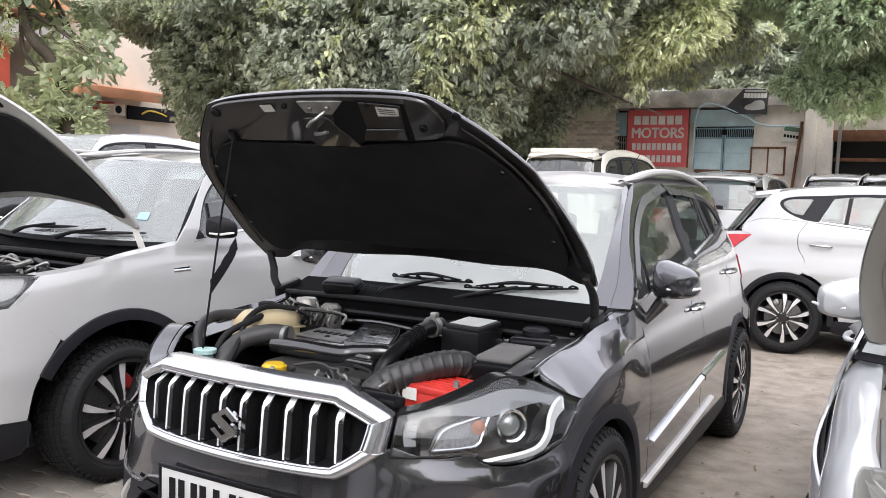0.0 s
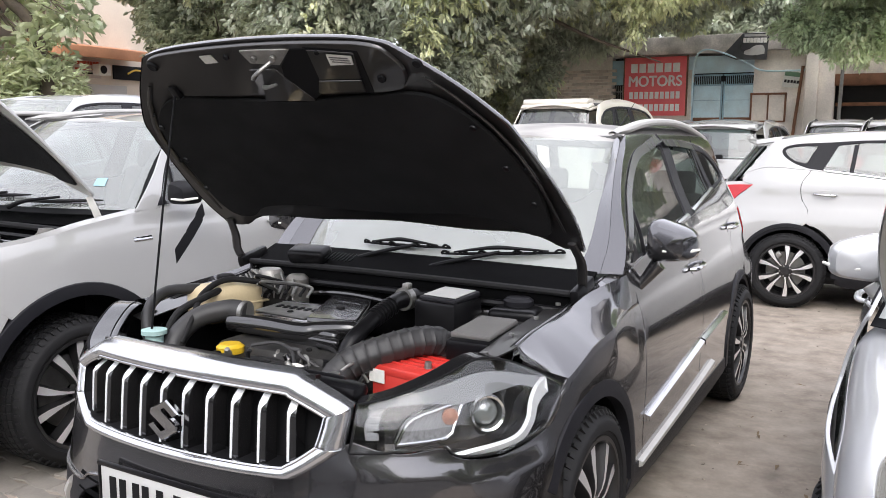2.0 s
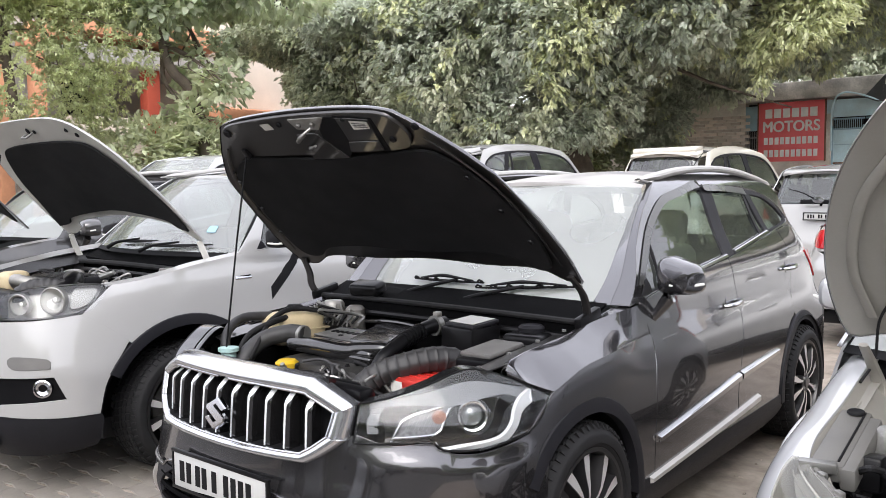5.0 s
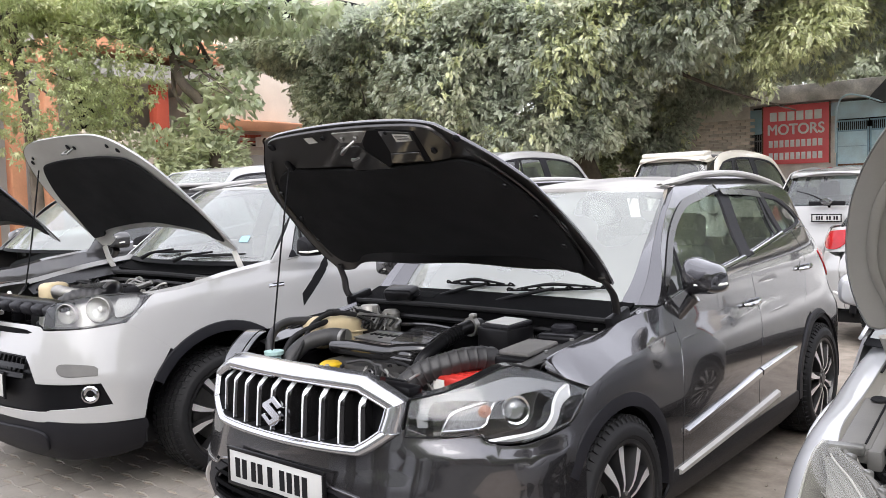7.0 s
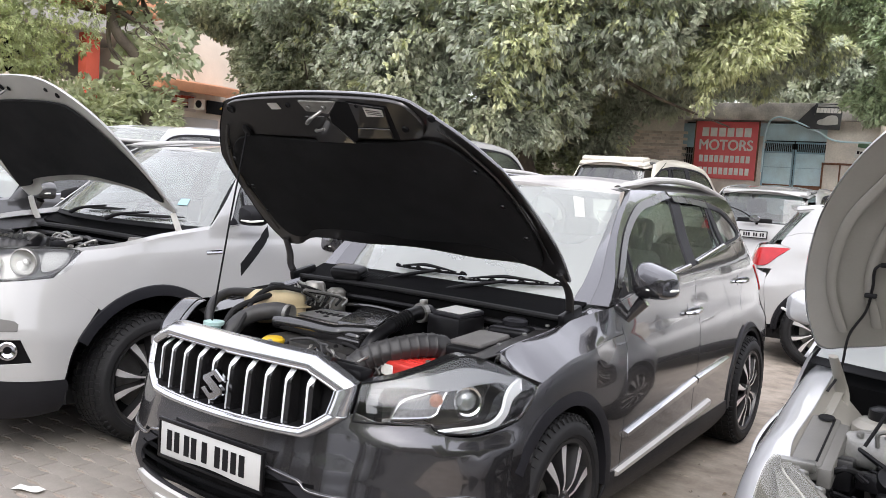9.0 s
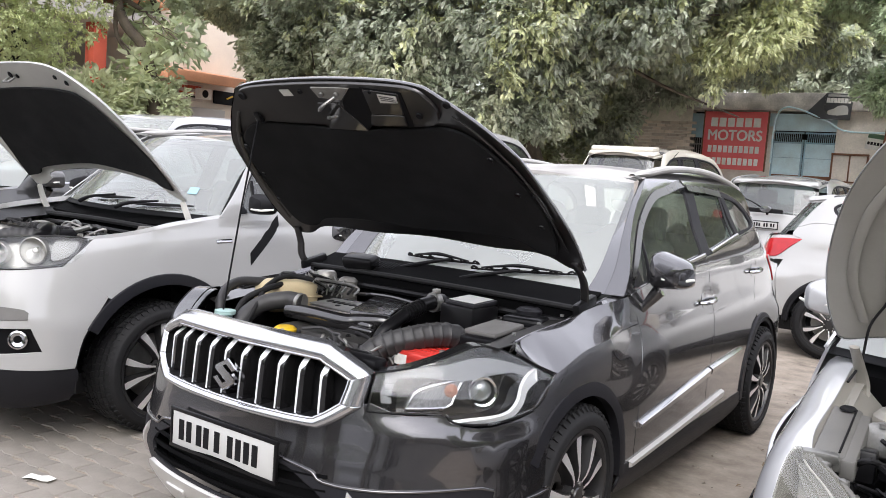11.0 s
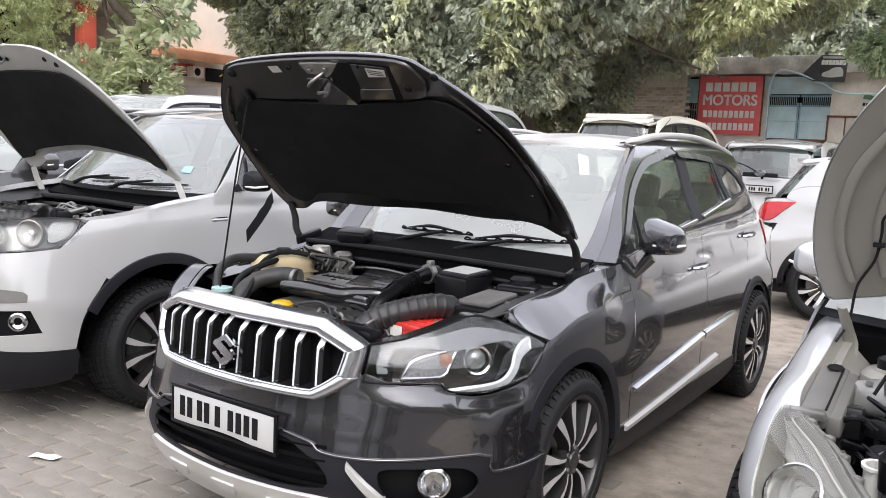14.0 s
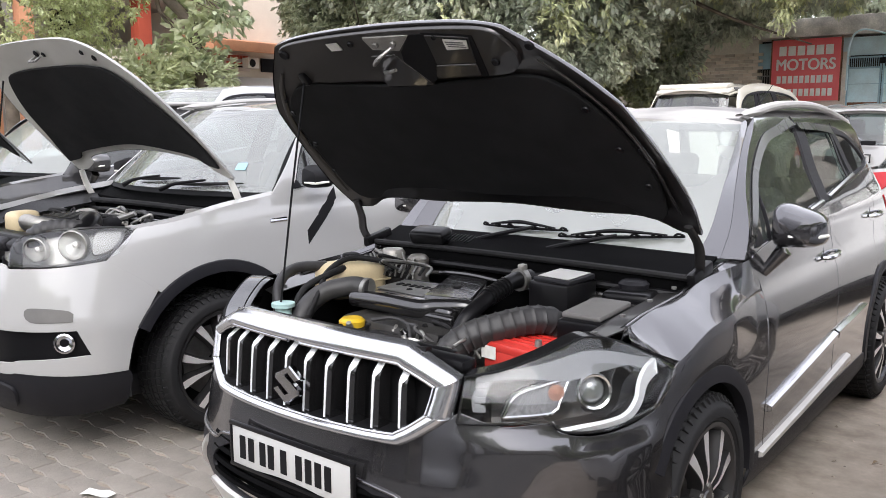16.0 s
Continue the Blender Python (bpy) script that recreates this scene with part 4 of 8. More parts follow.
def badge(root, at, size, lean=-12):
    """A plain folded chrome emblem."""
    half = [(.80, .42), (0, 1), (-.80, .42), (-.80, .20), (.25, -.47), (0, -.64), (-.55, -.25)]
    loop = np.array(half + [(-x, -z) for x, z in half]) * np.array((size * 1.25, size))
    n = len(loop)
    v = np.vstack([np.column_stack((loop[:, 0] * g, np.full(n, y), loop[:, 1] * g)) for g, y in ((1, .012), (1, -.004), (.93, -.009))])
    f = [(r * n + i, r * n + (i + 1) % n, (r + 1) * n + (i + 1) % n, (r + 1) * n + i) for r in (0, 1) for i in range(n)] + [tuple(range(2 * n, 3 * n))]
    part("emblem", moved((v, f), pose(*at, lean)), CHROME, root, "chrome emblem", 20)


def hood_parts(root, st, zs, crown, outline, hinge, rear, angle, body, inner, pad, cover=True, stay=None, label=""):
    """An open hood: skin, inner panel with its stampings, felt pad."""
    surf, closed = hood_skin(st, zs, crown, outline)
    m = Matrix.Translation(hinge) @ Matrix.Rotation(radians(-angle), 4, "X") @ Matrix.Translation([-c for c in rear])
    hood = part("hood", moved(patch(closed, surf, 0.05, 0.011, centre=(0, .6, 0)), m), body, root, label)
    edge = curve2(closed, 0.03)
    mid = edge.mean(0)
    shrink = lambda k, g: mid + (g - mid) * k
    low = lambda d: (lambda x, y: surf(x, y) - np.array((0, 0, d)))
    big = curve2(closed, 0.03)
    part("inner_panel", moved(patch(shrink(0.991, big), low(0.012), 0.05, 0.004, centre=(0, .6, 3)), m), inner, hood)
    pad_loop = curve2(mirrored(pad), 0.03)
    part("felt_pad", moved(patch(pad_loop, lambda x, y: surf(x, y) - np.array((0, 0, 0.030)) - 0.006 * np.stack((0 * x, 0 * x, np.cos(x * 9) * np.cos(y * 11)), -1), 0.05, 0.012, centre=(0, .6, 3)), m), FELT, hood, "black felt insulation pad")
    return hood, m, surf


LID_GREY = paint("dusty_grey_lid", (.11, .107, .104), .6, 0, 0, .15, 9, .1, 200, dust=.15)
BROW_GREY = paint("grey_lamp_trim", (.24, .245, .255), .45, .3, 0, .05, 14)
PRISM = paint("prismatic_lamp_insert", (.26, .26, .27), .30, .4, 0, .35, 90, .5, 60)
DRL_SILVER = paint("silvered_strip", (.86, .87, .88), .30, .25, 0, .03, 20)
CROSSOVER = Style(CROSS)
car = thing("grey_crossover", "dark grey metallic crossover car with open hood and chrome grille", "car")
screen_main = car_body(car, CROSSOVER, GREY_PAINT, INNER_GREY, visor=True, bend=.046, roof_mat=DUSTY_ROOF, inset=1.0)

# front bumper
skin0 = lambda o: (lambda s, z: CROSS(s, z, o))
upper = [(0, .668), (.36, .670), (.43, .69), (.50, .735), (.54, .752, 1), (.66, .722), (.79, .722), (.83, .694), (.965, .678), (1.152, .706), (1.168, .712, 1), (1.245, .628, 1), (1.222, .54), (1.212, .452, 1), (1.0, .432), (.965, .455), (.925, .497), (.46, .494), (.37, .525), (.25, .552, 1), (0, .552)]


def bumper_skin(s, z):
    """The bumper's skin with its rounded shoulder under the headlamp."""
    a = np.abs(s)
    zc = np.interp(a, (.5, .66, .80, .965, 1.15), (.680, .668, .652, .622, .640))
    ridge = np.exp(-((z - zc) / np.where(z > zc, .034, .10)) ** 2)
    return CROSS(s, z, .020 * ridge * np.interp(a, (.52, .80, 1.10, 1.21), (0, 1, 1, 0)))


bumper = part("front_bumper", patch(mirrored(upper), bumper_skin, 0.026), GREY_PAINT, car)
for k in (1, -1):
    edge_b = curve2([(.25, .551), (.37, .524), (.46, .493), (.925, .496), (.965, .454), (1.0, .432), (1.205, .450)], .02, False)
    roll = tube(CROSS(edge_b[:, 0], edge_b[:, 1], .003), .0055, 8)
    part("bumper_edge", roll if k == 1 else other_side(roll), GREY_PAINT, bumper, angle=80)
lower = [(0, .546), (.25, .546), (.365, .519), (.455, .488), (.92, .49), (.96, .449), (.995, .426), (1.213, .445, 1), (1.235, .32), (1.22, .24, 1), (1.0, .215), (.5, .20), (0, .20)]
intake = [(0, .535), (.24, .53), (.34, .495), (.425, .44), (.40, .375), (0, .345)]
fogwell = [(.60, .455), (.72, .466), (.88, .455), (.93, .40), (.88, .345), (.72, .335), (.63, .36)]
low_b = part("bumper_cladding", patch(mirrored(lower), skin0(0.002), 0.04, 0.012, [curve2(mirrored(intake), 0.03), curve2(fogwell, 0.03), curve2([(-a, b) for a, b in fogwell], 0.03)]), CLADDING, car)
part("intake_well", patch(mirrored([(0, .56), (.3, .55), (.48, .47), (.46, .34), (0, .32)]), skin0(-0.07), 0.05, 0), INK, low_b)
for z in (.385, .425, .465, .505):
    t = np.linspace(-.43, .43, 25)
    part("intake_bar", ribbon(CROSS(t, np.full(25, z + .006), -.02), CROSS(t, np.full(25, z - .006), -.015), .02), COWL, low_b)
for k in (1, -1):
    fl = (lambda g: g) if k == 1 else other_side
    part("fog_well", fl(patch([(.57, .48, 1), (.95, .48, 1), (.95, .32, 1), (.57, .32, 1)], skin0(-0.06), 0.04, 0)), INK, low_b)
    at = CROSS(.785, .405, -.035)
    nrm = (0.62, -0.78, 0)
    fog = part("fog_lamp", fl(lathe([(.052, -.02), (.054, .012), (.046, .016), (.043, .002), (.03, -.012), (0, -.018)], 28, at, nrm)), CHROME, low_b, "round clear fog lamp")
    part("fog_lens", fl(lathe([(.045, .010), (.03, .016), (0, .018)], 24, at, nrm)), LENS, fog)
    part("fog_garnish", fl(bar_strip(CROSS, .50, .625, .465, .335, .035, .075, .012, 12)), SATIN, low_b, "satin silver garnish")
    # headlamp
    lamp = [(.532, .728, 1), (.552, .846, 1), (.66, .863), (.782, .893), (.918, .930), (1.03, .914), (1.15, .865), (1.268, .812, 1), (1.225, .755), (1.145, .714), (.955, .690), (.83, .70), (.785, .731), (.66, .728)]
    head = part("headlamp", fl(patch(lamp, skin0(-0.060), 0.04, 0.02)), GLOSS_BLACK, car, "clear-lensed headlamp with chrome inserts")
    wall_o = curve2(lamp, 0.025)
    part("lamp_wall", fl(ribbon(CROSS(wall_o[:, 0], wall_o[:, 1], -.060), CROSS(wall_o[:, 0], wall_o[:, 1], -.004), .003)), GLOSS_BLACK, head)
    def bulge(s, z):
        low, high = np.interp(s, (.55, .8, .96, 1.15, 1.283), (.735, .715, .686, .714, .80)), np.interp(s, (.55, .66, .78, .92, 1.04, 1.16, 1.283), (.842, .863, .893, .93, .914, .865, .812))
        v = np.clip((z - low) / (high - low + 1e-6), 0, 1)
        return CROSS(s, z, .003 + .046 * np.sin(np.pi * v ** .62) * np.interp(s, (.55, .70, .90, 1.1, 1.28), (.15, .45, 1, 1, .2)))
    lens = part("headlamp_lens", fl(patch(lamp, bulge, 0.03, 0.012)), LENS, head)
    lens.visible_shadow = False
    part("lens_seal", fl(tube(CROSS(*np.vstack((wall_o, wall_o[:1])).T, .0), .004, 6)), INK, head)
    pa, pn = CROSS(.945, .788, -.030), np.array((.74, -.66, .08))
    part("projector_ring", fl(lathe([(.047, -.035), (.050, -.02), (.050, .022), (.047, .027), (.041, .024), (.039, .006), (.039, -.01)], 48, pa, pn)), LAMP_WHITE, head)
    part("projector", fl(lathe([(.039, -.012), (.036, .004), (.027, .016), (.014, .022), (0, .024)], 40, pa, pn)), paint("projector_glass", (.16, .17, .17), .04, 0.3, 1.0), head)
    part("projector_collar", fl(lathe([(.068, -.045), (.066, -.02), (.052, -.018)], 40, pa, pn)), GLOSS_BLACK, head)
    ind = [(.665, .738, 1), (.70, .788), (.745, .806, 1), (.872, .830, 1), (.835, .765, 1), (.81, .742)]
    part("indicator", fl(patch(ind, skin0(-.032), .025, .02)), PRISM, head)
    for i in range(8):
        part("indicator_rib", fl(tube(CROSS(*np.array([(.705 + .015 * i, .752), (.735 + .0155 * i, .800 + .002 * i)]).T, -.029), .0014, 5)), PRISM, head)
    part("indicator_bulb", fl(lathe([(0, -.01), (.020, -.008), (.022, .004), (0, .012)], 16, CROSS(.826, .794, -.022), (.72, -.69, 0))), AMBER, head)
    rim_o = CROSS(*curve2(ind, .02).T, -.022)
    part("indicator_rim", fl(tube(np.vstack((rim_o, rim_o[:1])), .0045, 6)), CHROME, head)
    park = [(.575, .752, 1), (.572, .79), (.605, .833, 1), (.645, .838, 1), (.615, .80), (.613, .752, 1)]
    part("park_lamp", fl(patch(park, skin0(-.022), .02, .02)), PRISM, head)
    for i in range(4):
        part("park_prism", fl(patch([(.578, .757 + .019 * i, 1), (.608 + .004 * i, .757 + .019 * i, 1), (.610 + .005 * i, .770 + .019 * i, 1), (.580 + .004 * i, .770 + .019 * i, 1)], skin0(-.019), .02, .004)), BROW_GREY, head)
    drl = curve2([(.815, .712, .0), (.90, .703), (1.03, .708), (1.092, .742), (1.118, .786), (1.150, .812), (1.182, .822)], .012, False)
    d = np.gradient(drl, axis=0); d /= np.hypot(*d.T)[:, None]
    off = np.stack((-d[:, 1], d[:, 0]), 1) * np.interp(np.linspace(0, 1, len(drl)), (0, .3, .5, .75, .92, 1), (.004, .009, .012, .020, .024, .022))[:, None]
    part("light_strip", fl(ribbon(CROSS(*(drl + off).T, -.008), CROSS(*(drl - off).T, -.020), .012)), DRL_SILVER, head, "silver light strip")
    part("strip_edge", fl(tube(CROSS(*(drl - off * 1.1).T, -.012), .003, 6)), CHROME, head)
    # Pale band: a grey bezel, with the sky's reflection in the lens painted in.
    bezel = [(.585, .829, 1), (.72, .836), (.87, .823, 1), (.98, .838), (1.08, .842), (1.135, .826, 1), (1.205, .842), (1.13, .858), (1.02, .884), (.92, .892), (.80, .872), (.68, .857), (.59, .843)]
    part("lamp_bezel", fl(patch(bezel, skin0(-.014), .025, .008)), BROW_GREY, head, "grey upper bezel with the lens's sky reflection painted in")

# grille
outer = [(0, .925), (.33, .922), (.405, .906), (.515, .850), (.525, .835), (.508, .748), (.50, .735), (.40, .668), (.33, .655), (0, .650)]
inner = [(0, .875), (.32, .873), (.375, .862), (.455, .826), (.462, .812), (.447, .752), (.44, .742), (.375, .698), (.32, .688), (0, .684)]
sxm = lambda pts: [(float(CROSS.sx(a)) if a >= 0 else -float(CROSS.sx(-a)), b) for a, b in pts]
o_loop, i_loop = curve2(sxm(mirrored(outer)), .03, count=6), curve2(sxm(mirrored(inner)), .03, count=6)
rows = [CROSS(*(o_loop + (i_loop - o_loop) * t).T, h) for t, h in ((0, -.02), (0, .006), (.10, .020), (.35, .034), (.65, .038), (.92, .032), (1.0, .024), (1.0, -.01))]
nn = len(o_loop)
ring_faces = [(r * nn + i, r * nn + (i + 1) % nn, (r + 1) * nn + (i + 1) % nn, (r + 1) * nn + i) for r in range(len(rows) - 1) for i in range(nn)]
SATIN_CHROME = paint("satin_chrome", (.60, .61, .64), .17, .92, 0, .04, 9, dust=.06)
grille = part("grille_surround", (np.vstack(rows), ring_faces), SATIN_CHROME, car, "chrome grille surround", 75)
part("grille_lip", tube(CROSS(i_loop[:, 0], i_loop[:, 1], .026), .006, 8), CHROME, grille)
inside_wall = ribbon(CROSS(i_loop[:, 0], i_loop[:, 1], .026), CROSS(i_loop[:, 0], i_loop[:, 1], -.05), .002)
part("grille_well", join(inside_wall), INK, grille)
part("grille_back", patch(i_loop, skin0(-.055), .05, 0), INK, grille)
for i in range(10):
    x = -.378 + i * .084
    s = float(np.sign(x) * CROSS.sx(abs(x)))
    lim = np.interp(abs(x), (0, .32, .375, .45), (.874, .872, .860, .83)), np.interp(abs(x), (0, .32, .375, .45), (.685, .689, .699, .75))
    z = np.linspace(lim[0], lim[1], 14)
    o = np.interp(np.linspace(0, 1, 14), (0, .14, .2, 1), (-.005, .022, .030, .012))
    w = .012
    bright = np.interp(np.linspace(0, 1, 14), (0, .18, .24, 1), (.024, .022, .008, .006))
    a, b, c = CROSS(s - w, z, o), CROSS(s - w + bright, z, o), CROSS(np.full(14, s + w), z, o - .003)
    bl, bk = CROSS(s - w * 1.5, z, o - .05), CROSS(s + w * 1.5, z, o - .05)
    part("grille_slat", join(ribbon(bl, a + np.array((0, .003, 0)), .002), ribbon(b + np.array((0, .002, 0)), c, .002), ribbon(c, bk, .002)), GLOSS_BLACK, grille)
    part("slat_face", ribbon(a, b, .004), DRL_SILVER, grille, "chrome slat face")
badge(grille, (0.026, -.030, .776), .052)
plate_bars(car, (-.004, -.012, .528), .51, .120, [(-.205, .026), (-.165, .026), (-.112, .026), (-.074, .026), (-.018, .026), (.048, .026), (.088, .026), (.128, .026), (.168, .026)])
skid = [(0, .335), (.40, .345), (.50, .325), (.545, .285), (.48, .225), (0, .205)]
sk = part("skid_plate", patch(mirrored(skid), skin0(.018), .04, .02), SATIN, car, "satin silver skid plate")
for x in (-.26, 0, .26):
    part("skid_pad", patch([(x - .055, .30, 1), (x + .055, .30, 1), (x + .05, .262, 1), (x - .05, .262, 1)], skin0(.028), .03, .014), SATIN, sk)
for k in (1, -1):
    fl = (lambda g: g) if k == 1 else other_side
    yy = lambda v: float(CROSS.sy(v))
    part("side_moulding", fl(bar_strip(CROSS, yy(1.47), yy(2.38), .486, .572, .030, .046, .020, 30)), CHROME, car, "chrome side moulding")
    part("side_moulding", fl(bar_strip(CROSS, yy(2.40), yy(2.98), .574, .606, .046, .030, .020, 20)), CHROME, car, "chrome side moulding")
    part("sill_garnish", fl(bar_strip(CROSS, yy(1.40), yy(2.68), .335, .408, .028, .044, .018, 30)), SATIN, car, "silver sill garnish")

# hood
HOOD_Z = [(.10, .925), (.3, .965), (.6, 1.0), (.9, 1.03), (1.25, 1.05)]
CLOSED_PLAN = [(0, .195), (.30, .205), (.435, .237), (.485, .268), (.60, .39), (.69, .53), (.745, .70), (.765, .90), (.76, 1.08), (.745, 1.205, 1), (.70, 1.215), (.60, 1.19), (.53, 1.13), (.42, 1.075), (0, 1.04)]
HOOD_PLAN = [(0, .272), (.30, .278), (.42, .292), (.464, .306, 1), (.60, .446), (.695, .575), (.722, .645), (.762, .84), (.783, 1.04), (.768, 1.212, 1), (.69, 1.225), (.615, 1.188), (.53, 1.182), (.30, 1.212), (0, 1.205)]
HOOD_PAD = [(0, .530), (.10, .528), (.30, .512), (.43, .492), (.54, .512), (.633, .616), (.683, .788), (.70, .98), (.675, 1.12), (.60, 1.15), (.52, 1.105), (.37, 1.105), (0, 1.125)]
hood, hood_m, hood_s = hood_parts(car, CROSSOVER, HOOD_Z, .055, HOOD_PLAN, (.74, 1.052, 1.17), (.74, 1.205, .99), 43.64, GREY_PAINT, INNER_GREY, HOOD_PAD)


def under(x, y, d=.018):
    """A place on the underside of the open hood."""
    return np.array((hood_m @ Vector(hood_s(np.float64(x), np.float64(y)) - np.array((0, 0, d))))[:])


def under_patch(pts, d, lip=.01, step=.03):
    return moved(patch(pts, lambda x, y: hood_s(x, y) - np.array((0, 0, d)), step, lip, centre=(0, .6, 3)), hood_m)


part("hood_beam", under_patch(mirrored([(0, .288), (.30, .292), (.41, .302), (.45, .33), (.47, .40), (.42, .470), (.25, .492), (0, .50)]), .028, .014), INNER_GREY, hood)
part("latch_well", under_patch([(.055, .375, 1), (.135, .306, 1), (.20, .308, 1), (.165, .40), (.115, .50, 1), (.075, .527, 1), (.02, .47)], .031, .004), INK, hood)
part("catch_plate", under_patch([(-.075, .385, 1), (.02, .385, 1), (.085, .525, 1), (-.105, .522, 1)], .034, .010), INNER_GREY, hood)
part("latch_plate", under_patch([(-.05, .302, 1), (.13, .306, 1), (.055, .365, 1), (-.045, .352, 1)], .034, .006), ALUMINIUM, hood, "bright latch plate")
part("plate_bolt", tube([under(-.012, .33, .036), under(-.012, .33, .046)], .010, 10), STEEL, hood)
part("plate_bolt", tube([under(.06, .33, .036), under(.06, .33, .046)], .010, 10), STEEL, hood)
part("striker", tube([under(-.035, .385, .034), under(-.03, .38, .075), under(.01, .35, .085), under(.045, .345, .036)], .006, 8, 5), STEEL, hood)
part("safety_catch", tube([under(-.06, .452, .040), under(-.005, .422, .070), under(.04, .405, .078)], [.008, .006, .005], 8, 5), STEEL, hood)
part("stamped_recess", under_patch([(.185, .300, 1), (.362, .318, 1), (.322, .488, 1), (.112, .492, 1)], .0305, .004), INK, hood)
part("recess_panel", under_patch([(.195, .310, 1), (.346, .324, 1), (.312, .425, 1), (.162, .430, 1)], .034, .004), INNER_GREY, hood)
part("recess_step", under_patch([(.158, .437, 1), (.310, .432, 1), (.300, .478, 1), (.128, .484, 1)], .038, .006), INNER_GREY, hood)
part("warning_label", under_patch([(.258, .322, 1), (.340, .329, 1), (.327, .362, 1), (.246, .366, 1)], .0385, .001), PAPER, hood, "white printed label")
for i in range(3):
    part("label_line", under_patch([(.262, .331 + .009 * i, 1), (.325, .336 + .009 * i, 1), (.324, .339 + .009 * i, 1), (.261, .334 + .009 * i, 1)], .0392, .0004), LID_GREY, hood)
part("warning_label", under_patch([(-.215, .310, 1), (-.168, .310, 1), (-.168, .342, 1), (-.215, .342, 1)], .0325, .001), PAPER, hood, "white printed label")
for x, y, r in ((-.425, .33, .020), (.531, .365, .016), (.385, .425, .014), (-.118, .322, .011), (.225, .318, .009), (.62, .55, .011), (-.62, .55, .011), (.70, .80, .010), (-.70, .80, .010)):
    part("panel_hole", moved(lathe([(r, .0), (r * .75, .006), (0, .004)], 16, (0, 0, 0), (0, 0, -1)), Matrix.Translation(under(x, y, .021 if abs(x) > .45 else .0305)) @ hood_m.to_3x3().to_4x4()), INK, hood)
for k in (1, -1):
    ridge = [under(k * x, y, .022) for x, y in ((.525, .42), (.60, .51), (.68, .66), (.718, .85), (.73, 1.10))]
    part("hood_ridge", tube(ridge, [.005, .009, .010, .009, .006], 10, 8, .5), INNER_GREY, hood)
    for y in (.60, .78, .95):
        part("pad_clip", moved(lathe([(.012, 0), (.010, .005), (0, .006)], 12, (0, 0, 0), (0, 0, -1)), Matrix.Translation(under(k * (.61 + .07 * (y - .6) / .35), y, .043)) @ hood_m.to_3x3().to_4x4()), PLASTIC, hood)
    hinge_foot = [(.735, 1.10, 1.10), (.715, 1.17, 1.0), (.70, 1.22, .93)] if k > 0 else [(-.765, 1.07, 1.10), (-.775, 1.09, 1.04), (-.77, 1.13, .98)]
    part("hood_hinge", tube([under(k * .735, 1.17, .02)] + hinge_foot, [.016, .018, .018, .02], 8, 6, .45), INNER_GREY, car)
    part("hinge_plate", rbox((.035, .16, .05), (k * (.715 if k > 0 else .765), 1.17, 1.00), .012, (12, 0, 0)), PLASTIC, car)
part("prop_rod", tube([under(-.43, .45, .035), (-.465, .43, 1.3), (-.50, .39, .87)], .0038, 8), INK, car, "thin black hood prop rod")
part("rod_clip", rbox((.03, .03, .05), under(-.43, .45, .03), .008, (40, 0, 0)), PLASTIC, hood)

# engine bay
for size, at in (((.03, .95, .42), (.60, .78, .60)), ((.03, .95, .42), (-.60, .78, .60)), ((1.3, .04, .56), (0, 1.22, .70)), ((1.25, 1.0, .04), (0, .75, .44)), ((1.1, .04, .36), (0, .20, .60))):
    part("bay_wall", rbox(size, at, .008), COWL, car)
for k in (1, -1):
    rail_y = np.linspace(.45, 1.2, 14)
    a = np.stack((np.full(14, k * .615), rail_y, np.interp(rail_y, (.45, .8, 1.2), (.875, .915, .945))), 1)
    b = np.stack((k * np.interp(rail_y, (.45, .6, .8, 1.2), (.66, .70, .735, .735)), rail_y, a[:, 2] + .012), 1)
    part("inner_fender", join(ribbon(a, b, .004) if k < 0 else ribbon(b, a, .004)), INNER_GREY, car)
    for y in (.55, .72, .9, 1.08):
        part("bolt", lathe([(.009, 0), (.009, .008), (0, .009)], 6, (k * .665, y, float(np.interp(y, (.45, .8, 1.2), (.895, .935, .965)))), (0, 0, 1)), STEEL, car)
    part("strut_tower", lathe([(.125, -.20), (.12, -.01), (.10, .01), (.055, .012), (.05, .03), (.03, .035), (0, .036)], 28, (k * .50, 1.02, .90), (0, 0, 1)), INNER_GREY, car)
crossbar = part("radiator_support", rbox((.96, .07, .04), (0, .215, .855), .015), PLASTIC, car)
part("grille_cap", ribbon(CROSS(np.linspace(-.43, .43, 31), np.full(31, .912), .0), CROSS(np.linspace(-.42, .42, 31), np.full(31, .895), -.07), .012), PLASTIC, car)
for x in (-.30, -.12, .10, .27):
    part("support_bolt", lathe([(.012, 0), (.011, .010), (0, .011)], 8, (x, .215, .875), (0, 0, 1)), STEEL, crossbar)
t = np.linspace(-.785, .715, 27)
bow = .10 * (1 - (t / .80) ** 2)
cow_z = 1.027 - .02 * (t / .7) ** 2
front_c, back_c = np.stack((t, 1.155 - bow, cow_z - .03), 1), np.stack((t, 1.34 - bow * 1.2, cow_z + .035), 1)
part("cowl_panel", join(ribbon(front_c, back_c, .012), ribbon(front_c - np.array((0, 0, .22)), front_c, .012)), COWL, car, "black plastic cowl")
part("cowl_seal", tube(np.stack((t, 1.15 - bow, cow_z - .018), 1), .012, 8), RUBBER, car)
part("cowl_lip", tube(np.stack((t * .96, 1.13 - bow, cow_z - .075), 1), .014, 8), PLASTIC, car)
part("cowl_rail", tube(np.stack((t * .94, 1.12 - bow, cow_z - .115 - .01 * np.sin(t * 9)), 1), .010, 8), GLOSS_BLACK, car)
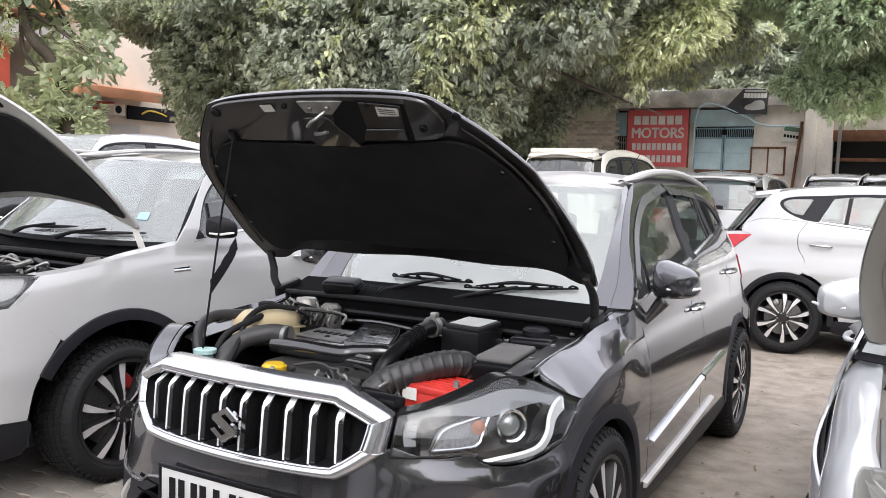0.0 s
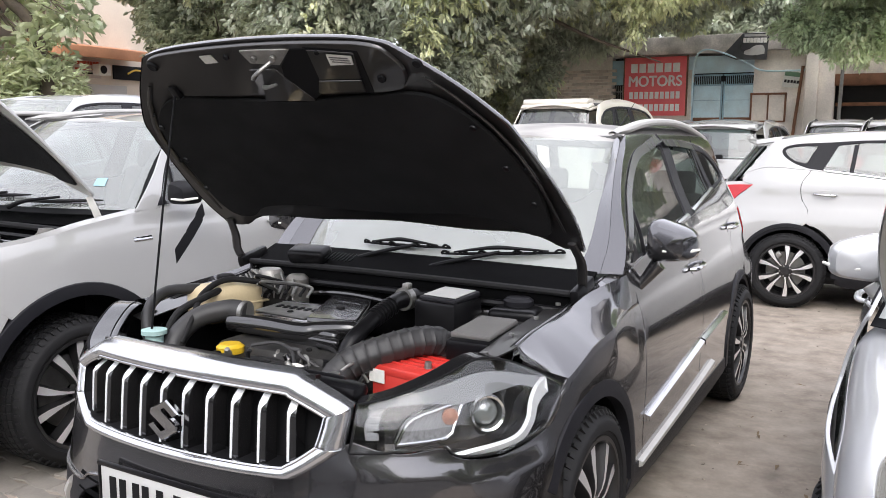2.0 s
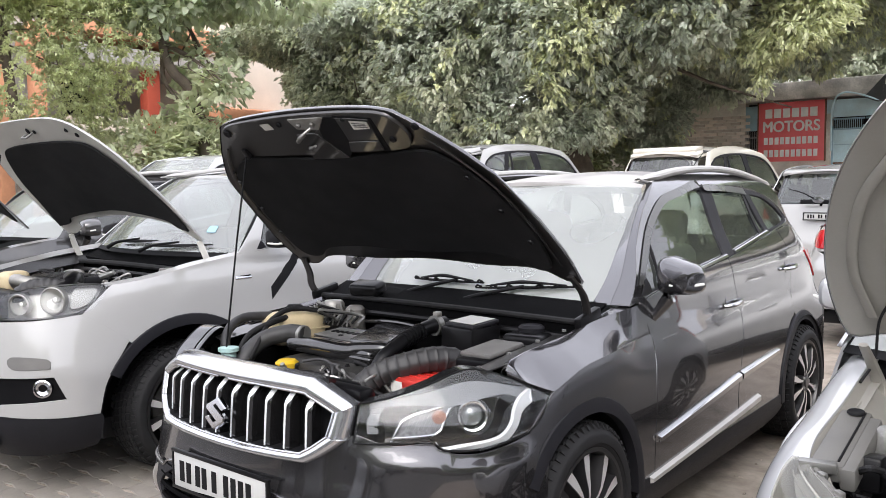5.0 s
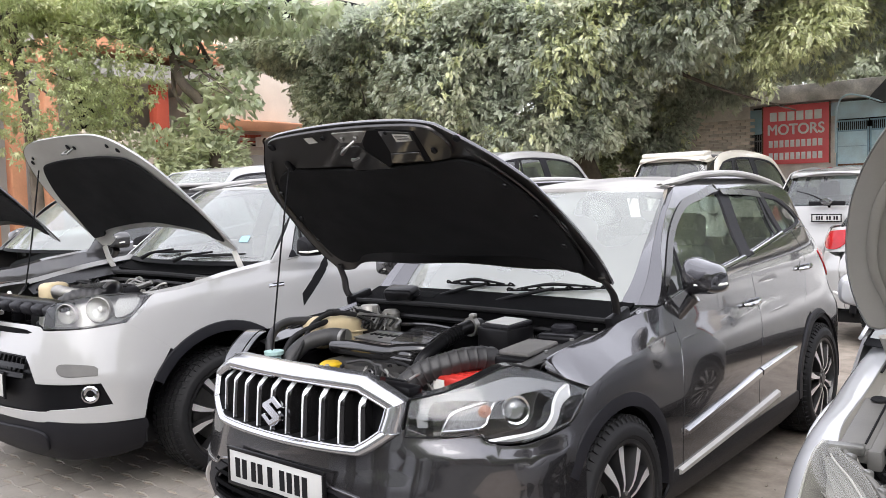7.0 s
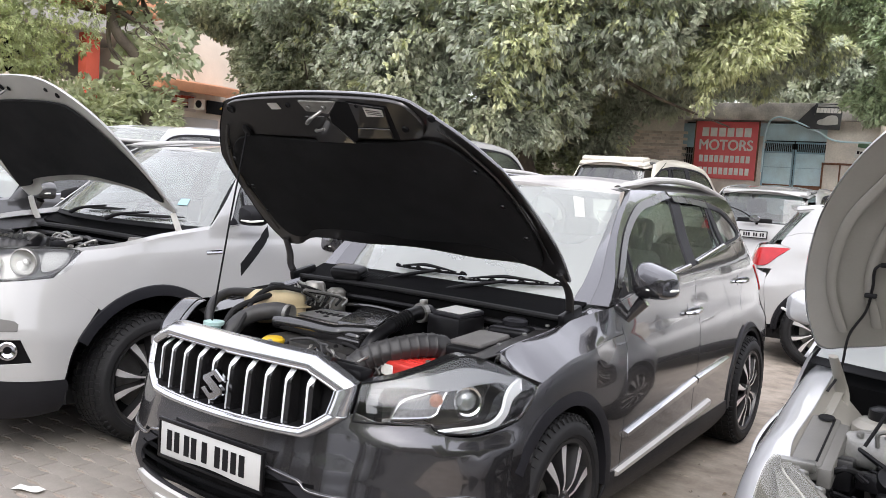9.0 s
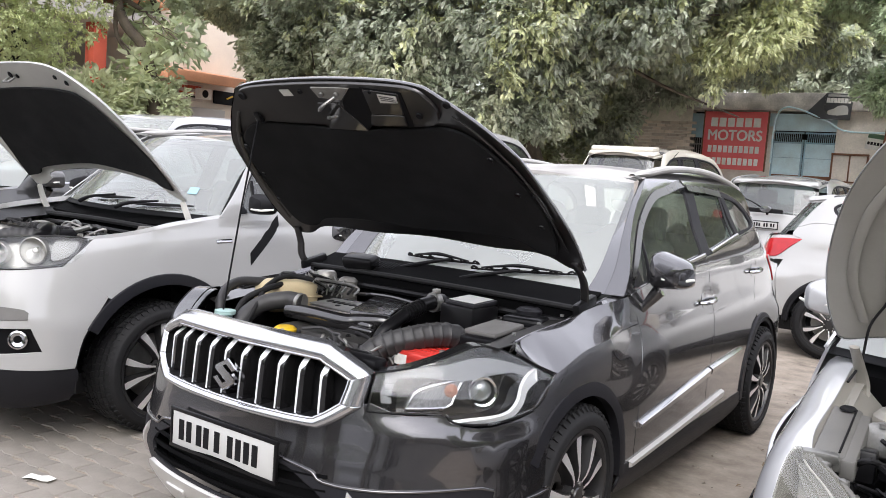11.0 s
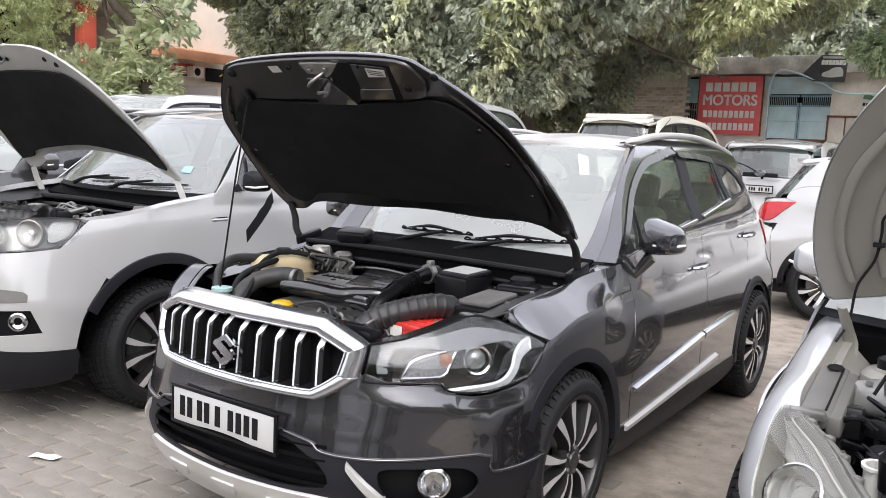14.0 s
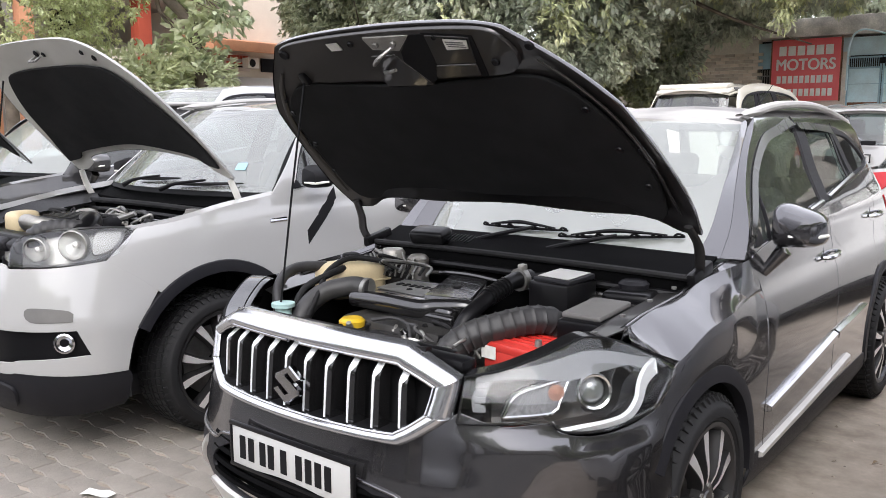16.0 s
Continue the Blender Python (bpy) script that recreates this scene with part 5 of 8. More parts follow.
for i in range(14):
    x = -.42 + i * .018
    part("cowl_vent", rbox((.006, .06, .006), (x, 1.19 - .10 * (1 - (x / .72) ** 2), 1.047), .002, (20, 0, 0)), INK, car)
part("cowl_vent_cover", rbox((.17, .09, .06), (-.40, 1.10, 1.045), .02, (18, 0, 5), 3), PLASTIC, car)
# wipers on the screen
for pivot, tip, span in (((-.42, -.05), (.02, .075), ((-.40, .075), (.24, .085))), ((.12, -.06), (.56, .06), ((.20, .05), (.90, .085)))):
    sp = lambda a, q, o=.012: screen_main(np.float64(a), np.float64(q)) + np.array((0, -o, o))
    arm = part("wiper_arm", tube([sp(*pivot), sp(*[pivot[i] * .6 + tip[i] * .4 for i in (0, 1)], .022), sp(*tip, .02)], [.014, .009, .007], 8, 6), INK, car)
    part("wiper_pivot", lathe([(.02, -.02), (.02, .012), (.012, .02), (0, .022)], 16, sp(*pivot), (0, -.5, .85)), INK, arm)
    along = lambda q, o: sp(span[0][0] + (span[1][0] - span[0][0]) * q, span[0][1] + (span[1][1] - span[0][1]) * q, o)
    blade = part("wiper_blade", tube([along(q, .008) for q in np.linspace(0, 1, 9)], [.004, .006, .007, .006, .004], 6), INK, arm)
    part("blade_yoke", tube([along(q, o) for q, o in ((.12, .016), (.30, .026), (.5, .034), (.70, .026), (.88, .016))], [.003, .006, .009, .006, .003], 6, 6), INK, blade)
    for q in (.04, .20, .36, .64, .80, .96):
        part("blade_claw", tube([along(q - .035, .012), along(q, .020), along(q + .035, .012)], .0045, 6, 4), INK, blade)
# engine
part("engine_block", join(rbox((.52, .34, .34), (-.08, .68, .66), .03), rbox((.34, .24, .22), (.22, .72, .62), .04), rbox((.5, .10, .12), (-.08, .50, .74), .03)), GRIMY, car, "grimy cast engine block")
cover = part("engine_cover", join(rbox((.44, .27, .05), (-.12, .76, .868), .02, (3, 0, -4), 3), rbox((.44, .03, .10), (-.11, .63, .815), .012, (8, 0, -4), 3)), GLOSS_BLACK, car, "glossy black engine cover")
part("cover_roll", tube([(-.345, .600, .872), (-.20, .612, .872), (-.05, .622, .868), (.0, .640, .876), (.10, .675, .886), (.13, .70, .884)], [.030, .034, .034, .032, .028, .02], 14, 6), GLOSS_BLACK, cover)
block = curve2([(-.055, .655, 1), (-.165, .945, 1), (.005, .935, 1), (.115, .69, 1)], .03)
part("cover_block", patch(block, lambda x, y: np.stack((x, y, .912 + .06 * (y - .65)), -1), .04, .045, centre=(0, .8, 0)), GLOSS_BLACK, cover)
part("cover_hole", lathe([(.017, .0), (.014, .004), (0, .002)], 16, (-.025, .80, .9225), (0, -.06, 1)), INK, cover)
part("cover_script", rbox((.24, .15, .006), (-.215, .78, .897), .003, (3, 0, -4)), STEEL, cover)
part("script_hole", lathe([(.012, .0), (.010, .003), (0, .001)], 14, (-.20, .74, .899), (0, 0, 1)), INK, cover)
for i in range(6):
    part("cover_bar", rbox((.018, .03, .004), (-.29 + i * .032, .79, .902), .001, (3, 0, -4)), INK, cover)
part("cover_rib", tube([(-.33, .86, .90), (-.10, .875, .90)], .008, 8), GLOSS_BLACK, cover)
part("oil_cap", lathe([(.030, -.05), (.030, -.01), (.044, -.006), (.046, .014), (.038, .020), (.034, .024), (0, .025)], 24, (-.243, .488, .81), (0, 0, 1)), YELLOW, car, "yellow oil filler cap")
tank = part("coolant_tank", rbox((.17, .26, .14), (-.545, .78, .895), .045, (0, 0, -12), 4), TANK, car, "cream translucent coolant tank")
part("tank_seam", rbox((.178, .268, .008), (-.545, .78, .892), .003, (0, 0, -12)), TANK, tank)
part("tank_cap", lathe([(.035, 0), (.036, .03), (.03, .036), (0, .037)], 20, (-.56, .80, .955), (0, 0, 1)), INK, tank)
part("tank_cap", lathe([(.05, -.02), (.05, .025), (.04, .04), (0, .042)], 20, (-.50, .98, .955), (0, 0, 1)), ALUMINIUM, car)
part("fuel_filter", lathe([(.045, -.10), (.045, .06), (.03, .075), (0, .076)], 20, (-.40, 1.02, .90), (0, 0, 1)), ALUMINIUM, car)
part("washer_filler", join(lathe([(.03, -.12), (.03, 0), (.042, .004), (.042, .018), (.0, .022)], 20, (-.50, .40, .848), (0, 0, 1))), TEAL, car, "pale teal washer cap")
part("turbo_hose", tube([(-.30, .63, .905), (-.37, .61, .91), (-.45, .53, .88), (-.46, .44, .80), (-.45, .40, .62)], .036, 16, 10), HOSE, car, "smooth grey turbo hose")
part("hose_clamp", tube([(-.30 + .001, .63, .905), (-.315, .6285, .906)], .040, 16), STEEL, car)
part("heater_hose", tube([(-.60, .70, .95), (-.645, .58, .95), (-.62, .48, .90), (-.56, .43, .80), (-.53, .42, .62)], .020, 12, 10), HOSE, car)
part("heater_hose", tube([(-.50, .70, .95), (-.47, .60, .945), (-.50, .50, .90), (-.50, .44, .80), (-.49, .42, .64)], .013, 10, 10), RUBBER, car)
part("vent_hose", tube([(-.42, .86, .965), (-.50, .74, .985), (-.50, .62, .95), (-.44, .52, .90), (-.43, .45, .82)], .011, 10, 10), RUBBER, car)
def netted(path, r, pitch=.034, n=24):
    """A duct with raised rings and lengthwise ribs."""
    p = catmull(path, 24)
    d = np.gradient(p, axis=0); d /= np.linalg.norm(d, axis=1)[:, None]
    side = np.cross(d, (0, 0, 1.0)); side /= np.linalg.norm(side, axis=1)[:, None]
    up = np.cross(side, d)
    way = np.concatenate(([0], np.cumsum(np.linalg.norm(np.diff(p, axis=0), axis=1))))
    even = np.arange(0, way[-1], pitch / 6)
    pick = lambda q: np.stack([np.interp(even, way, q[:, i]) for i in range(3)], 1)
    p, side, up = pick(p), pick(side), pick(up)
    ang = np.linspace(0, 2 * np.pi, n, endpoint=False)
    rr = r - .004 + .0040 * (np.arange(len(p)) % 6 == 0)[:, None] + .0042 * (np.arange(n) % 4 == 0)[None, :]
    v = p[:, None] + rr[..., None] * (np.cos(ang)[None, :, None] * side[:, None] + np.sin(ang)[None, :, None] * up[:, None])
    f = [(i * n + j, i * n + (j + 1) % n, (i + 1) * n + (j + 1) % n, (i + 1) * n + j) for i in range(len(p) - 1) for j in range(n)]
    return v.reshape(-1, 3), f


duct = part("intake_duct", netted([(.205, .42, .68), (.205, .445, .775), (.24, .50, .835), (.31, .57, .868), (.375, .66, .885), (.415, .735, .870), (.425, .79, .80)], .046), HOSE, car, "ribbed grey intake duct", 60)
upper = part("upper_duct", tube([(.145, .58, .80), (.155, .62, .865), (.16, .70, .905), (.155, .80, .935), (.155, .90, .95), (.17, .97, .95)], [.030, .028, .026, .026, .030, .034], 16, 8), PLASTIC, car, "black moulded upper duct")
for i in range(7):
    q = np.array((.157, .735 + .017 * i, .9165 + .004 * i))
    part("duct_ring", lathe([(.027, -.004), (.033, -.002), (.033, .002), (.027, .004)], 20, q, (0, .97, .24)), PLASTIC, upper)
part("duct_bracket", rbox((.03, .10, .035), (.145, .645, .862), .004, (35, 0, 0)), STEEL, upper)
part("duct_clamp", tube([(.157, .915, .951), (.160, .94, .951)], .041, 18), STEEL, car)
part("clamp_screw", rbox((.025, .03, .02), (.165, .93, .997), .004), ALUMINIUM, car)
batt = part("battery", rbox((.26, .20, .17), (.43, .615, .730), .01, (0, 0, -8)), BATTERY_RED, car, "bright red battery")
part("battery_lid", rbox((.265, .205, .03), (.43, .615, .818), .008, (0, 0, -8)), BATTERY_RED, batt)
for x, y in ((.32, .545), (.475, .525)):
    part("terminal", lathe([(.012, 0), (.010, .02), (0, .021)], 12, (x, y + .03, .838), (0, 0, 1)), STEEL, batt)
for i in range(5):
    part("battery_rib", rbox((.22, .006, .008), (.43, .555 + .03 * i, .835), .002, (0, 0, -8)), BATTERY_RED, batt)
part("battery_label", rbox((.06, .002, .04), (.315, .523, .80), 0, (0, 0, -8)), PAPER, batt)
box = part("relay_box", rbox((.17, .17, .24), (.315, .955, .845), .012, (0, 0, -6)), PLASTIC, car, "black box with pale top")
part("relay_lid", rbox((.155, .155, .02), (.318, .96, .972), .008, (4, 0, -6)), CLADDING, box)
part("relay_label", rbox((.13, .125, .002), (.318, .96, .984), .0, (4, 0, -6)), SATIN, box)
fuse = part("fuse_box", rbox((.15, .26, .10), (.535, .80, .86), .015, (3, 0, 2)), PLASTIC, car)
part("fuse_lid", rbox((.135, .22, .02), (.535, .80, .918), .008, (3, 0, 2)), LID_GREY, fuse, "dusty grey fuse lid")
res = part("brake_reservoir", rbox((.17, .15, .06), (.535, 1.04, .915), .02, (0, 0, 8), 3), PLASTIC, car)
part("reservoir_cap", lathe([(.05, 0), (.052, .018), (.04, .028), (0, .03)], 24, (.53, 1.06, .945), (0, 0, 1)), CLADDING, res)
part("radiator_shroud", rbox((.86, .06, .34), (-.02, .30, .68), .02), PLASTIC, car)
part("top_tank", rbox((.80, .05, .05), (-.02, .27, .845), .015), PLASTIC, car)
rng = random.Random(5)
for i in range(26):
    x, y = rng.uniform(-.36, .30), rng.uniform(.34, .62)
    p = [(x, y, rng.uniform(.68, .80))]
    for _ in range(3):
        q = p[-1]
        p.append((q[0] + rng.uniform(-.08, .08), q[1] + rng.uniform(-.05, .06), min(.845, max(.62, q[2] + rng.uniform(-.06, .06)))))
    part("wire_loom" if i % 3 else "engine_pipe", tube(p, rng.choice((.005, .007, .010)), 8, 6), rng.choice((PLASTIC, RUBBER, HOSE, STEEL)), car)
for i in range(9):
    x = -.66 + .035 * i
    part("harness", tube([(x, 1.05 - .02 * i, .93), (x + .05, .98 - .03 * i, .97 + .012 * (i % 3)), (x + .12, .92, .955), (x + .16, .86, .93)], .006, 8, 6), RUBBER if i % 2 else STEEL, car)
for i in range(14):
    part("engine_bracket", rbox((rng.uniform(.02, .08), rng.uniform(.02, .06), rng.uniform(.02, .07)), (rng.uniform(-.36, .18), rng.uniform(.42, .56), rng.uniform(.70, .82)), .006, (rng.uniform(-20, 20), 0, rng.uniform(-40, 40))), rng.choice((PLASTIC, STEEL, ALUMINIUM, CLADDING)), car)
cap = part("filler_cap", lathe([(.040, -.05), (.040, -.012), (.034, -.008)], 24, (.07, .43, .80), (.1, -.25, 1)), PLASTIC, car)
part("cap_ring", lathe([(.036, -.008), (.038, .004), (.030, .010), (.019, .006), (.017, -.004)], 28, (.07, .43, .80), (.1, -.25, 1)), PAPER, cap, "white ring on the cap")
part("vacuum_pipe", tube([(-.16, .50, .835), (-.08, .52, .85), (.0, .50, .845), (.05, .46, .815), (.065, .435, .80)], .006, 8, 8), HOSE, car)
part("breather_pipe", tube([(-.20, .42, .79), (-.12, .45, .805), (-.05, .46, .80)], .010, 8, 8), RUBBER, car)
part("lifting_eye", tube([(.045, .50, .77), (.045, .50, .81), (.06, .50, .83), (.075, .50, .81), (.075, .50, .77)], .006, 8, 6), STEEL, car)
part("mount_bolt", lathe([(.026, -.03), (.026, 0), (.018, .004), (.016, .022), (0, .023)], 12, (.30, .335, .83), (0, 0, 1)), STEEL, car)
for i in range(16):
    x, y = rng.uniform(-.30, .18), rng.uniform(.40, .58)
    part("bay_fitting", lathe([(.012, -.03), (.014, 0), (.010, .006), (.009, .018), (0, .019)], 12, (x, y, rng.uniform(.76, .82)), (rng.uniform(-.5, .5), rng.uniform(-.6, .2), 1)), rng.choice((PLASTIC, STEEL, ALUMINIUM, GLOSS_BLACK)), car)
for i in range(10):
    x = -.66 + .03 * i
    part("brake_pipe", tube([(x, 1.02, .93), (x + .02, .96, .955 + .01 * (i % 4)), (x + .07, .90 + .02 * (i % 3), .95), (x + .10, .86, .91)], .0035, 7, 6), STEEL if i % 3 else ALUMINIUM, car)
part("roof_aerial", tube([(0, 3.62, 1.53), (0, 3.78, 1.63), (0, 3.98, 1.74)], [.006, .004, .002], 6), INK, car)


# ---- the other cars ----
SUV_SKIN = Shape(
    [(0, 0), (.4, .025), (.6, .08), (.74, .19), (.83, .36), (.875, .58), (.895, .8), (.90, 1.1), (.893, 2.2), (.885, 3.1), (.86, 3.5), (.80, 3.78), (.68, 3.92), (.45, 3.975), (.25, 3.99), (0, 3.995)],
    [(.15, .15), (.22, .08), (.3, .03), (.42, 0), (.6, 0), (.72, .02), (.85, .05), (.95, .08), (1.02, .12), (1.12, .25)],
    [(.15, .10), (.22, .06), (.3, .03), (.5, .01), (.7, .01), (.9, .03), (1.0, .045), (1.08, .07), (1.14, .085), (1.36, .18), (1.56, .27), (1.64, .36)],
    [(.15, .15), (.3, .05), (.5, 0), (.7, 0), (.9, .05), (1.1, .09), (1.2, .12), (1.56, .35), (1.64, .45)], (.3, .85), (3.45, 3.85))
HATCH_SKIN = Shape(
    [(0, 0), (.3, .03), (.48, .10), (.60, .21), (.69, .36), (.76, .54), (.80, .74), (.825, 1.0), (.83, 1.5), (.835, 2.2), (.83, 3.0), (.80, 3.4), (.74, 3.65), (.6, 3.76), (.4, 3.82), (.2, 3.84), (0, 3.845)],
    [(.15, .14), (.22, .08), (.3, .02), (.4, 0), (.55, 0), (.65, .03), (.75, .09), (.85, .19), (.95, .32), (1.05, .5)],
    [(.15, .10), (.22, .06), (.3, .03), (.5, .01), (.65, .01), (.8, .03), (.9, .06), (1.0, .10), (1.25, .2), (1.45, .28), (1.52, .36)],
    [(.15, .15), (.3, .05), (.5, 0), (.7, 0), (.85, .05), (1.0, .09), (1.1, .13), (1.42, .4), (1.52, .5)], (.35, .9), (3.3, 3.7))
SUV_Y = ((0, .92, 1.36, 1.445, 1.97, 2.5, 3.5, 4.3), (0, .90, 1.30, 1.42, 1.80, 2.40, 3.38, 3.995))


def suv_style(grow=1.0):
    z = np.array((0, .3, .34, .6, .9, 1.03, 1.15, 1.3, 1.48, 1.55, 1.6)), np.array((0, .3, .36, .68, 1.0, 1.14, 1.22, 1.40, 1.555, 1.62, 1.68))
    return Style(SUV_SKIN, SUV_Y, (z[0], z[1]), (.92, 3.38), .345, .875, .065)


SUV = suv_style()
HATCH = Style(HATCH_SKIN, ((0, .92, 1.36, 1.445, 1.97, 2.5, 3.5, 4.3), (0, .82, 1.22, 1.30, 1.72, 2.25, 3.22, 3.845)), ((0, .3, .6, .9, 1.03, 1.15, 1.3, 1.48, 1.55, 1.6), (0, .28, .58, .86, .97, 1.08, 1.24, 1.41, 1.47, 1.52)), (.82, 3.22), .30, .80)


def far_car(name, label, m, st, body, grow=(1, 1, 1), bars=False):
    """A closed car of which only the upper part or the tail is seen."""
    root = thing(name, label, "car", m @ Matrix.Diagonal((*grow, 1)))
    car_body(root, st, body, INNER_WHITE, roof_bars=bars)
    nose = [(0, st.zm(.95)), (.5, st.zm(.93)), (.9, st.zm(.93)), (1.2, st.zm(.82)), (1.15, .63), (1.12, .45), (1.12, .26), (.9, .24), (0, .22)]
    part("front_bumper", patch(mirrored(nose), lambda s, z: st.shape(s, z), .06), body, root)
    zs = [(st.ym(a), st.zm(b)) for a, b in HOOD_Z]
    surf, closed = hood_skin(st, zs, .055, [(x, st.ym(y), *c) for x, y, *c in CLOSED_PLAN])
    part("hood", patch(closed, surf, .07, .018, centre=(0, .6, 0)), body, root)
    return root


def bay_clutter(root, seed, zlow, ztop, y0, y1, half, pale=0.3, count=34):
    """The hoses, boxes, caps and pipes of a small engine bay, each a part."""
    r = random.Random(seed)
    for size, at in (((.03, y1 - y0 + .2, .46), (half, (y0 + y1) / 2, ztop - .34)), ((.03, y1 - y0 + .2, .46), (-half, (y0 + y1) / 2, ztop - .34)), ((2 * half, .04, .5), (0, y1 + .08, ztop - .26)), ((2 * half, y1 - y0 + .2, .03), (0, (y0 + y1) / 2, zlow - .15))):
        part("bay_wall", rbox(size, at, .008), COWL, root)
    part("engine_block", join(rbox((half * .9, (y1 - y0) * .55, ztop - zlow), (.02, (y0 + y1) / 2 + .03, (zlow + ztop) / 2 - .08), .04), rbox((half * .5, .2, .16), (-half * .45, (y0 + y1) / 2, ztop - .16), .04)), GRIMY, root)
    mats = [PLASTIC, PLASTIC, PLASTIC, CLADDING, HOSE, RUBBER, RUBBER, STEEL]
    for i in range(count):
        x, y = r.uniform(-half * .9, half * .9), r.uniform(y0, y1)
        kind = r.random()
        z = r.uniform(ztop - .15, ztop - .005)
        mt = PAPER if r.random() < pale * .4 else r.choice(mats)
        if kind < .35:
            part("engine_box", rbox((r.uniform(.04, .16), r.uniform(.04, .13), r.uniform(.05, .12)), (x, y, z - .04), .012, (r.uniform(-8, 8), 0, r.uniform(-25, 25))), mt, root)
        elif kind < .55:
            q = r.uniform(.02, .05)
            part("reservoir", lathe([(q, -.08), (q, 0), (q * .8, .012), (q * .6, .03), (0, .031)], 18, (x, y, z), (r.uniform(-.2, .2), r.uniform(-.2, .2), 1)), mt, root)
        else:
            p = [(x, y, z)]
            for _ in range(3):
                q = p[-1]
                p.append((q[0] + r.uniform(-.12, .12), q[1] + r.uniform(-.09, .09), min(ztop - .02, max(zlow, q[2] + r.uniform(-.07, .07)))))
            part("hose", tube(p, r.choice((.006, .009, .014, .022)), 9, 7), mt, root)


def open_hood(root, st, zs, plan, pad, hinge, rear, angle, body, inner):
    return hood_parts(root, st, zs, .05, plan, hinge, rear, angle, body, inner, pad)


def cowl_and_wipers(root, screen, y_front, z, half):
    t = np.linspace(-half, half, 21)
    bow = .09 * (1 - (t / half) ** 2)
    a, b = np.stack((t, y_front - bow, np.full(21, z - .03)), 1), np.stack((t, y_front + .17 - bow, np.full(21, z + .03)), 1)
    part("cowl_panel", join(ribbon(a, b, .012), ribbon(a - np.array((0, 0, .14)), a, .012)), COWL, root)
    for pivot, tip, span in (((-.42, -.03), (.02, .07), ((-.30, .05), (.22, .085))), ((.12, -.04), (.52, .05), ((.24, .025), (.80, .06)))):
        sp = lambda q, o: screen(np.float64(q[0]), np.float64(q[1])) + np.array((0, -o, o))
        arm = part("wiper_arm", tube([sp(pivot, .02), sp([pivot[i] * .6 + tip[i] * .4 for i in (0, 1)], .035), sp(tip, .03)], [.014, .009, .006], 8, 6), INK, root)
        part("wiper_blade", tube([sp([span[0][i] + (span[1][i] - span[0][i]) * q for i in (0, 1)], .012) for q in np.linspace(0, 1, 9)], [.004, .009, .011, .009, .004], 6), RUBBER, arm)


# white compact SUV with its hood up
suv = thing("white_compact_suv", "white compact sport utility car with open hood and black lower cladding", "car", pose(-2.43, -.02, 0))
suv_fender = lambda A: [(.538, 1.031, 1), (.70, 1.047), (.85, 1.072), (1.0, 1.10), (1.2, 1.125), (1.425, 1.148, 1), (1.47, .95), (1.437, .7), (1.425, .40, 1), (1.40, .37, 1)] + [tuple(q) for q in A(0, .40, 5, 126, 8)] + [(.590, .749, 1), (.501, .822), (.379, .901, 1)]
screen_suv = car_body(suv, SUV, WHITE_PAINT, INNER_WHITE, mirror_mat=INK, own_fender=suv_fender, own_edge=[(.545, 1.032), (.70, 1.048), (.85, 1.073), (1.0, 1.10), (1.2, 1.125), (1.42, 1.148)], handle_mat=WHITE_PAINT, screen_mat=CLEAR_SCREEN)
sk2 = lambda o: (lambda s, z: SUV_SKIN(s, z, o))
sb = [(0, .895), (.42, .895), (.50, .872, 1), (.777, .882), (1.0, .90, 1), (1.125, .822), (1.215, .748, 1), (1.155, .66), (1.09, .552), (1.055, .411, 1), (.866, .414), (.583, .428), (.5, .42), (0, .42)]
slot = [(0, .878), (.355, .874), (.385, .853), (0, .846)]
mouth = [(0, .748), (.36, .745), (.40, .735), (.465, .665), (.50, .615, 1), (.854, .615, 1), (.907, .50, 1), (.712, .49), (.583, .481), (.50, .468), (0, .455)]
nose = part("front_bumper", patch(mirrored(sb), sk2(0), .04, .012, [curve2(mirrored(slot), .03), curve2(mirrored(mouth), .03)]), WHITE_PAINT, suv)
part("bumper_insert", patch(mirrored([(0, .76), (.42, .755), (.52, .64, 1), (.87, .63), (.93, .49), (.6, .455), (0, .44)]), sk2(-.022), .05, .004), PLASTIC, nose)
part("slot_back", patch(mirrored([(0, .89), (.4, .885), (.42, .845), (0, .835)]), sk2(-.04), .05, 0), INK, nose)
for z in (.69, .645):
    t = np.linspace(-.42, .42, 21)
    part("grille_bar", ribbon(SUV_SKIN(t, np.full(21, z + .012), -.004), SUV_SKIN(t, np.full(21, z - .012), -.002), .02), PLASTIC, nose)
for i in range(15):
    part("grille_mesh", rbox((.012, .02, .09), (-.35 + .05 * i, .045, .69), .003, (0, 25, 0)), PLASTIC, nose)
part("lower_valance", patch(mirrored([(0, .425), (.5, .425), (.583, .432), (.866, .418), (1.055, .415), (1.07, .30), (1.05, .24, 1), (.8, .21), (0, .20)]), sk2(-.004), .05, .012), CLADDING, suv)
part("skid_lip", patch(mirrored([(0, .36), (.48, .37), (.54, .30), (.45, .24), (0, .23)]), sk2(.012), .05, .02), CLADDING, suv)
plate_bars(suv, (0, -.012, .585), .50, .12, [(-.2, .026), (-.16, .026), (-.11, .026), (-.07, .026), (-.02, .026), (.05, .026), (.09, .026), (.13, .026), (.17, .026)])
badge(suv, (0, .02, .93), .12)
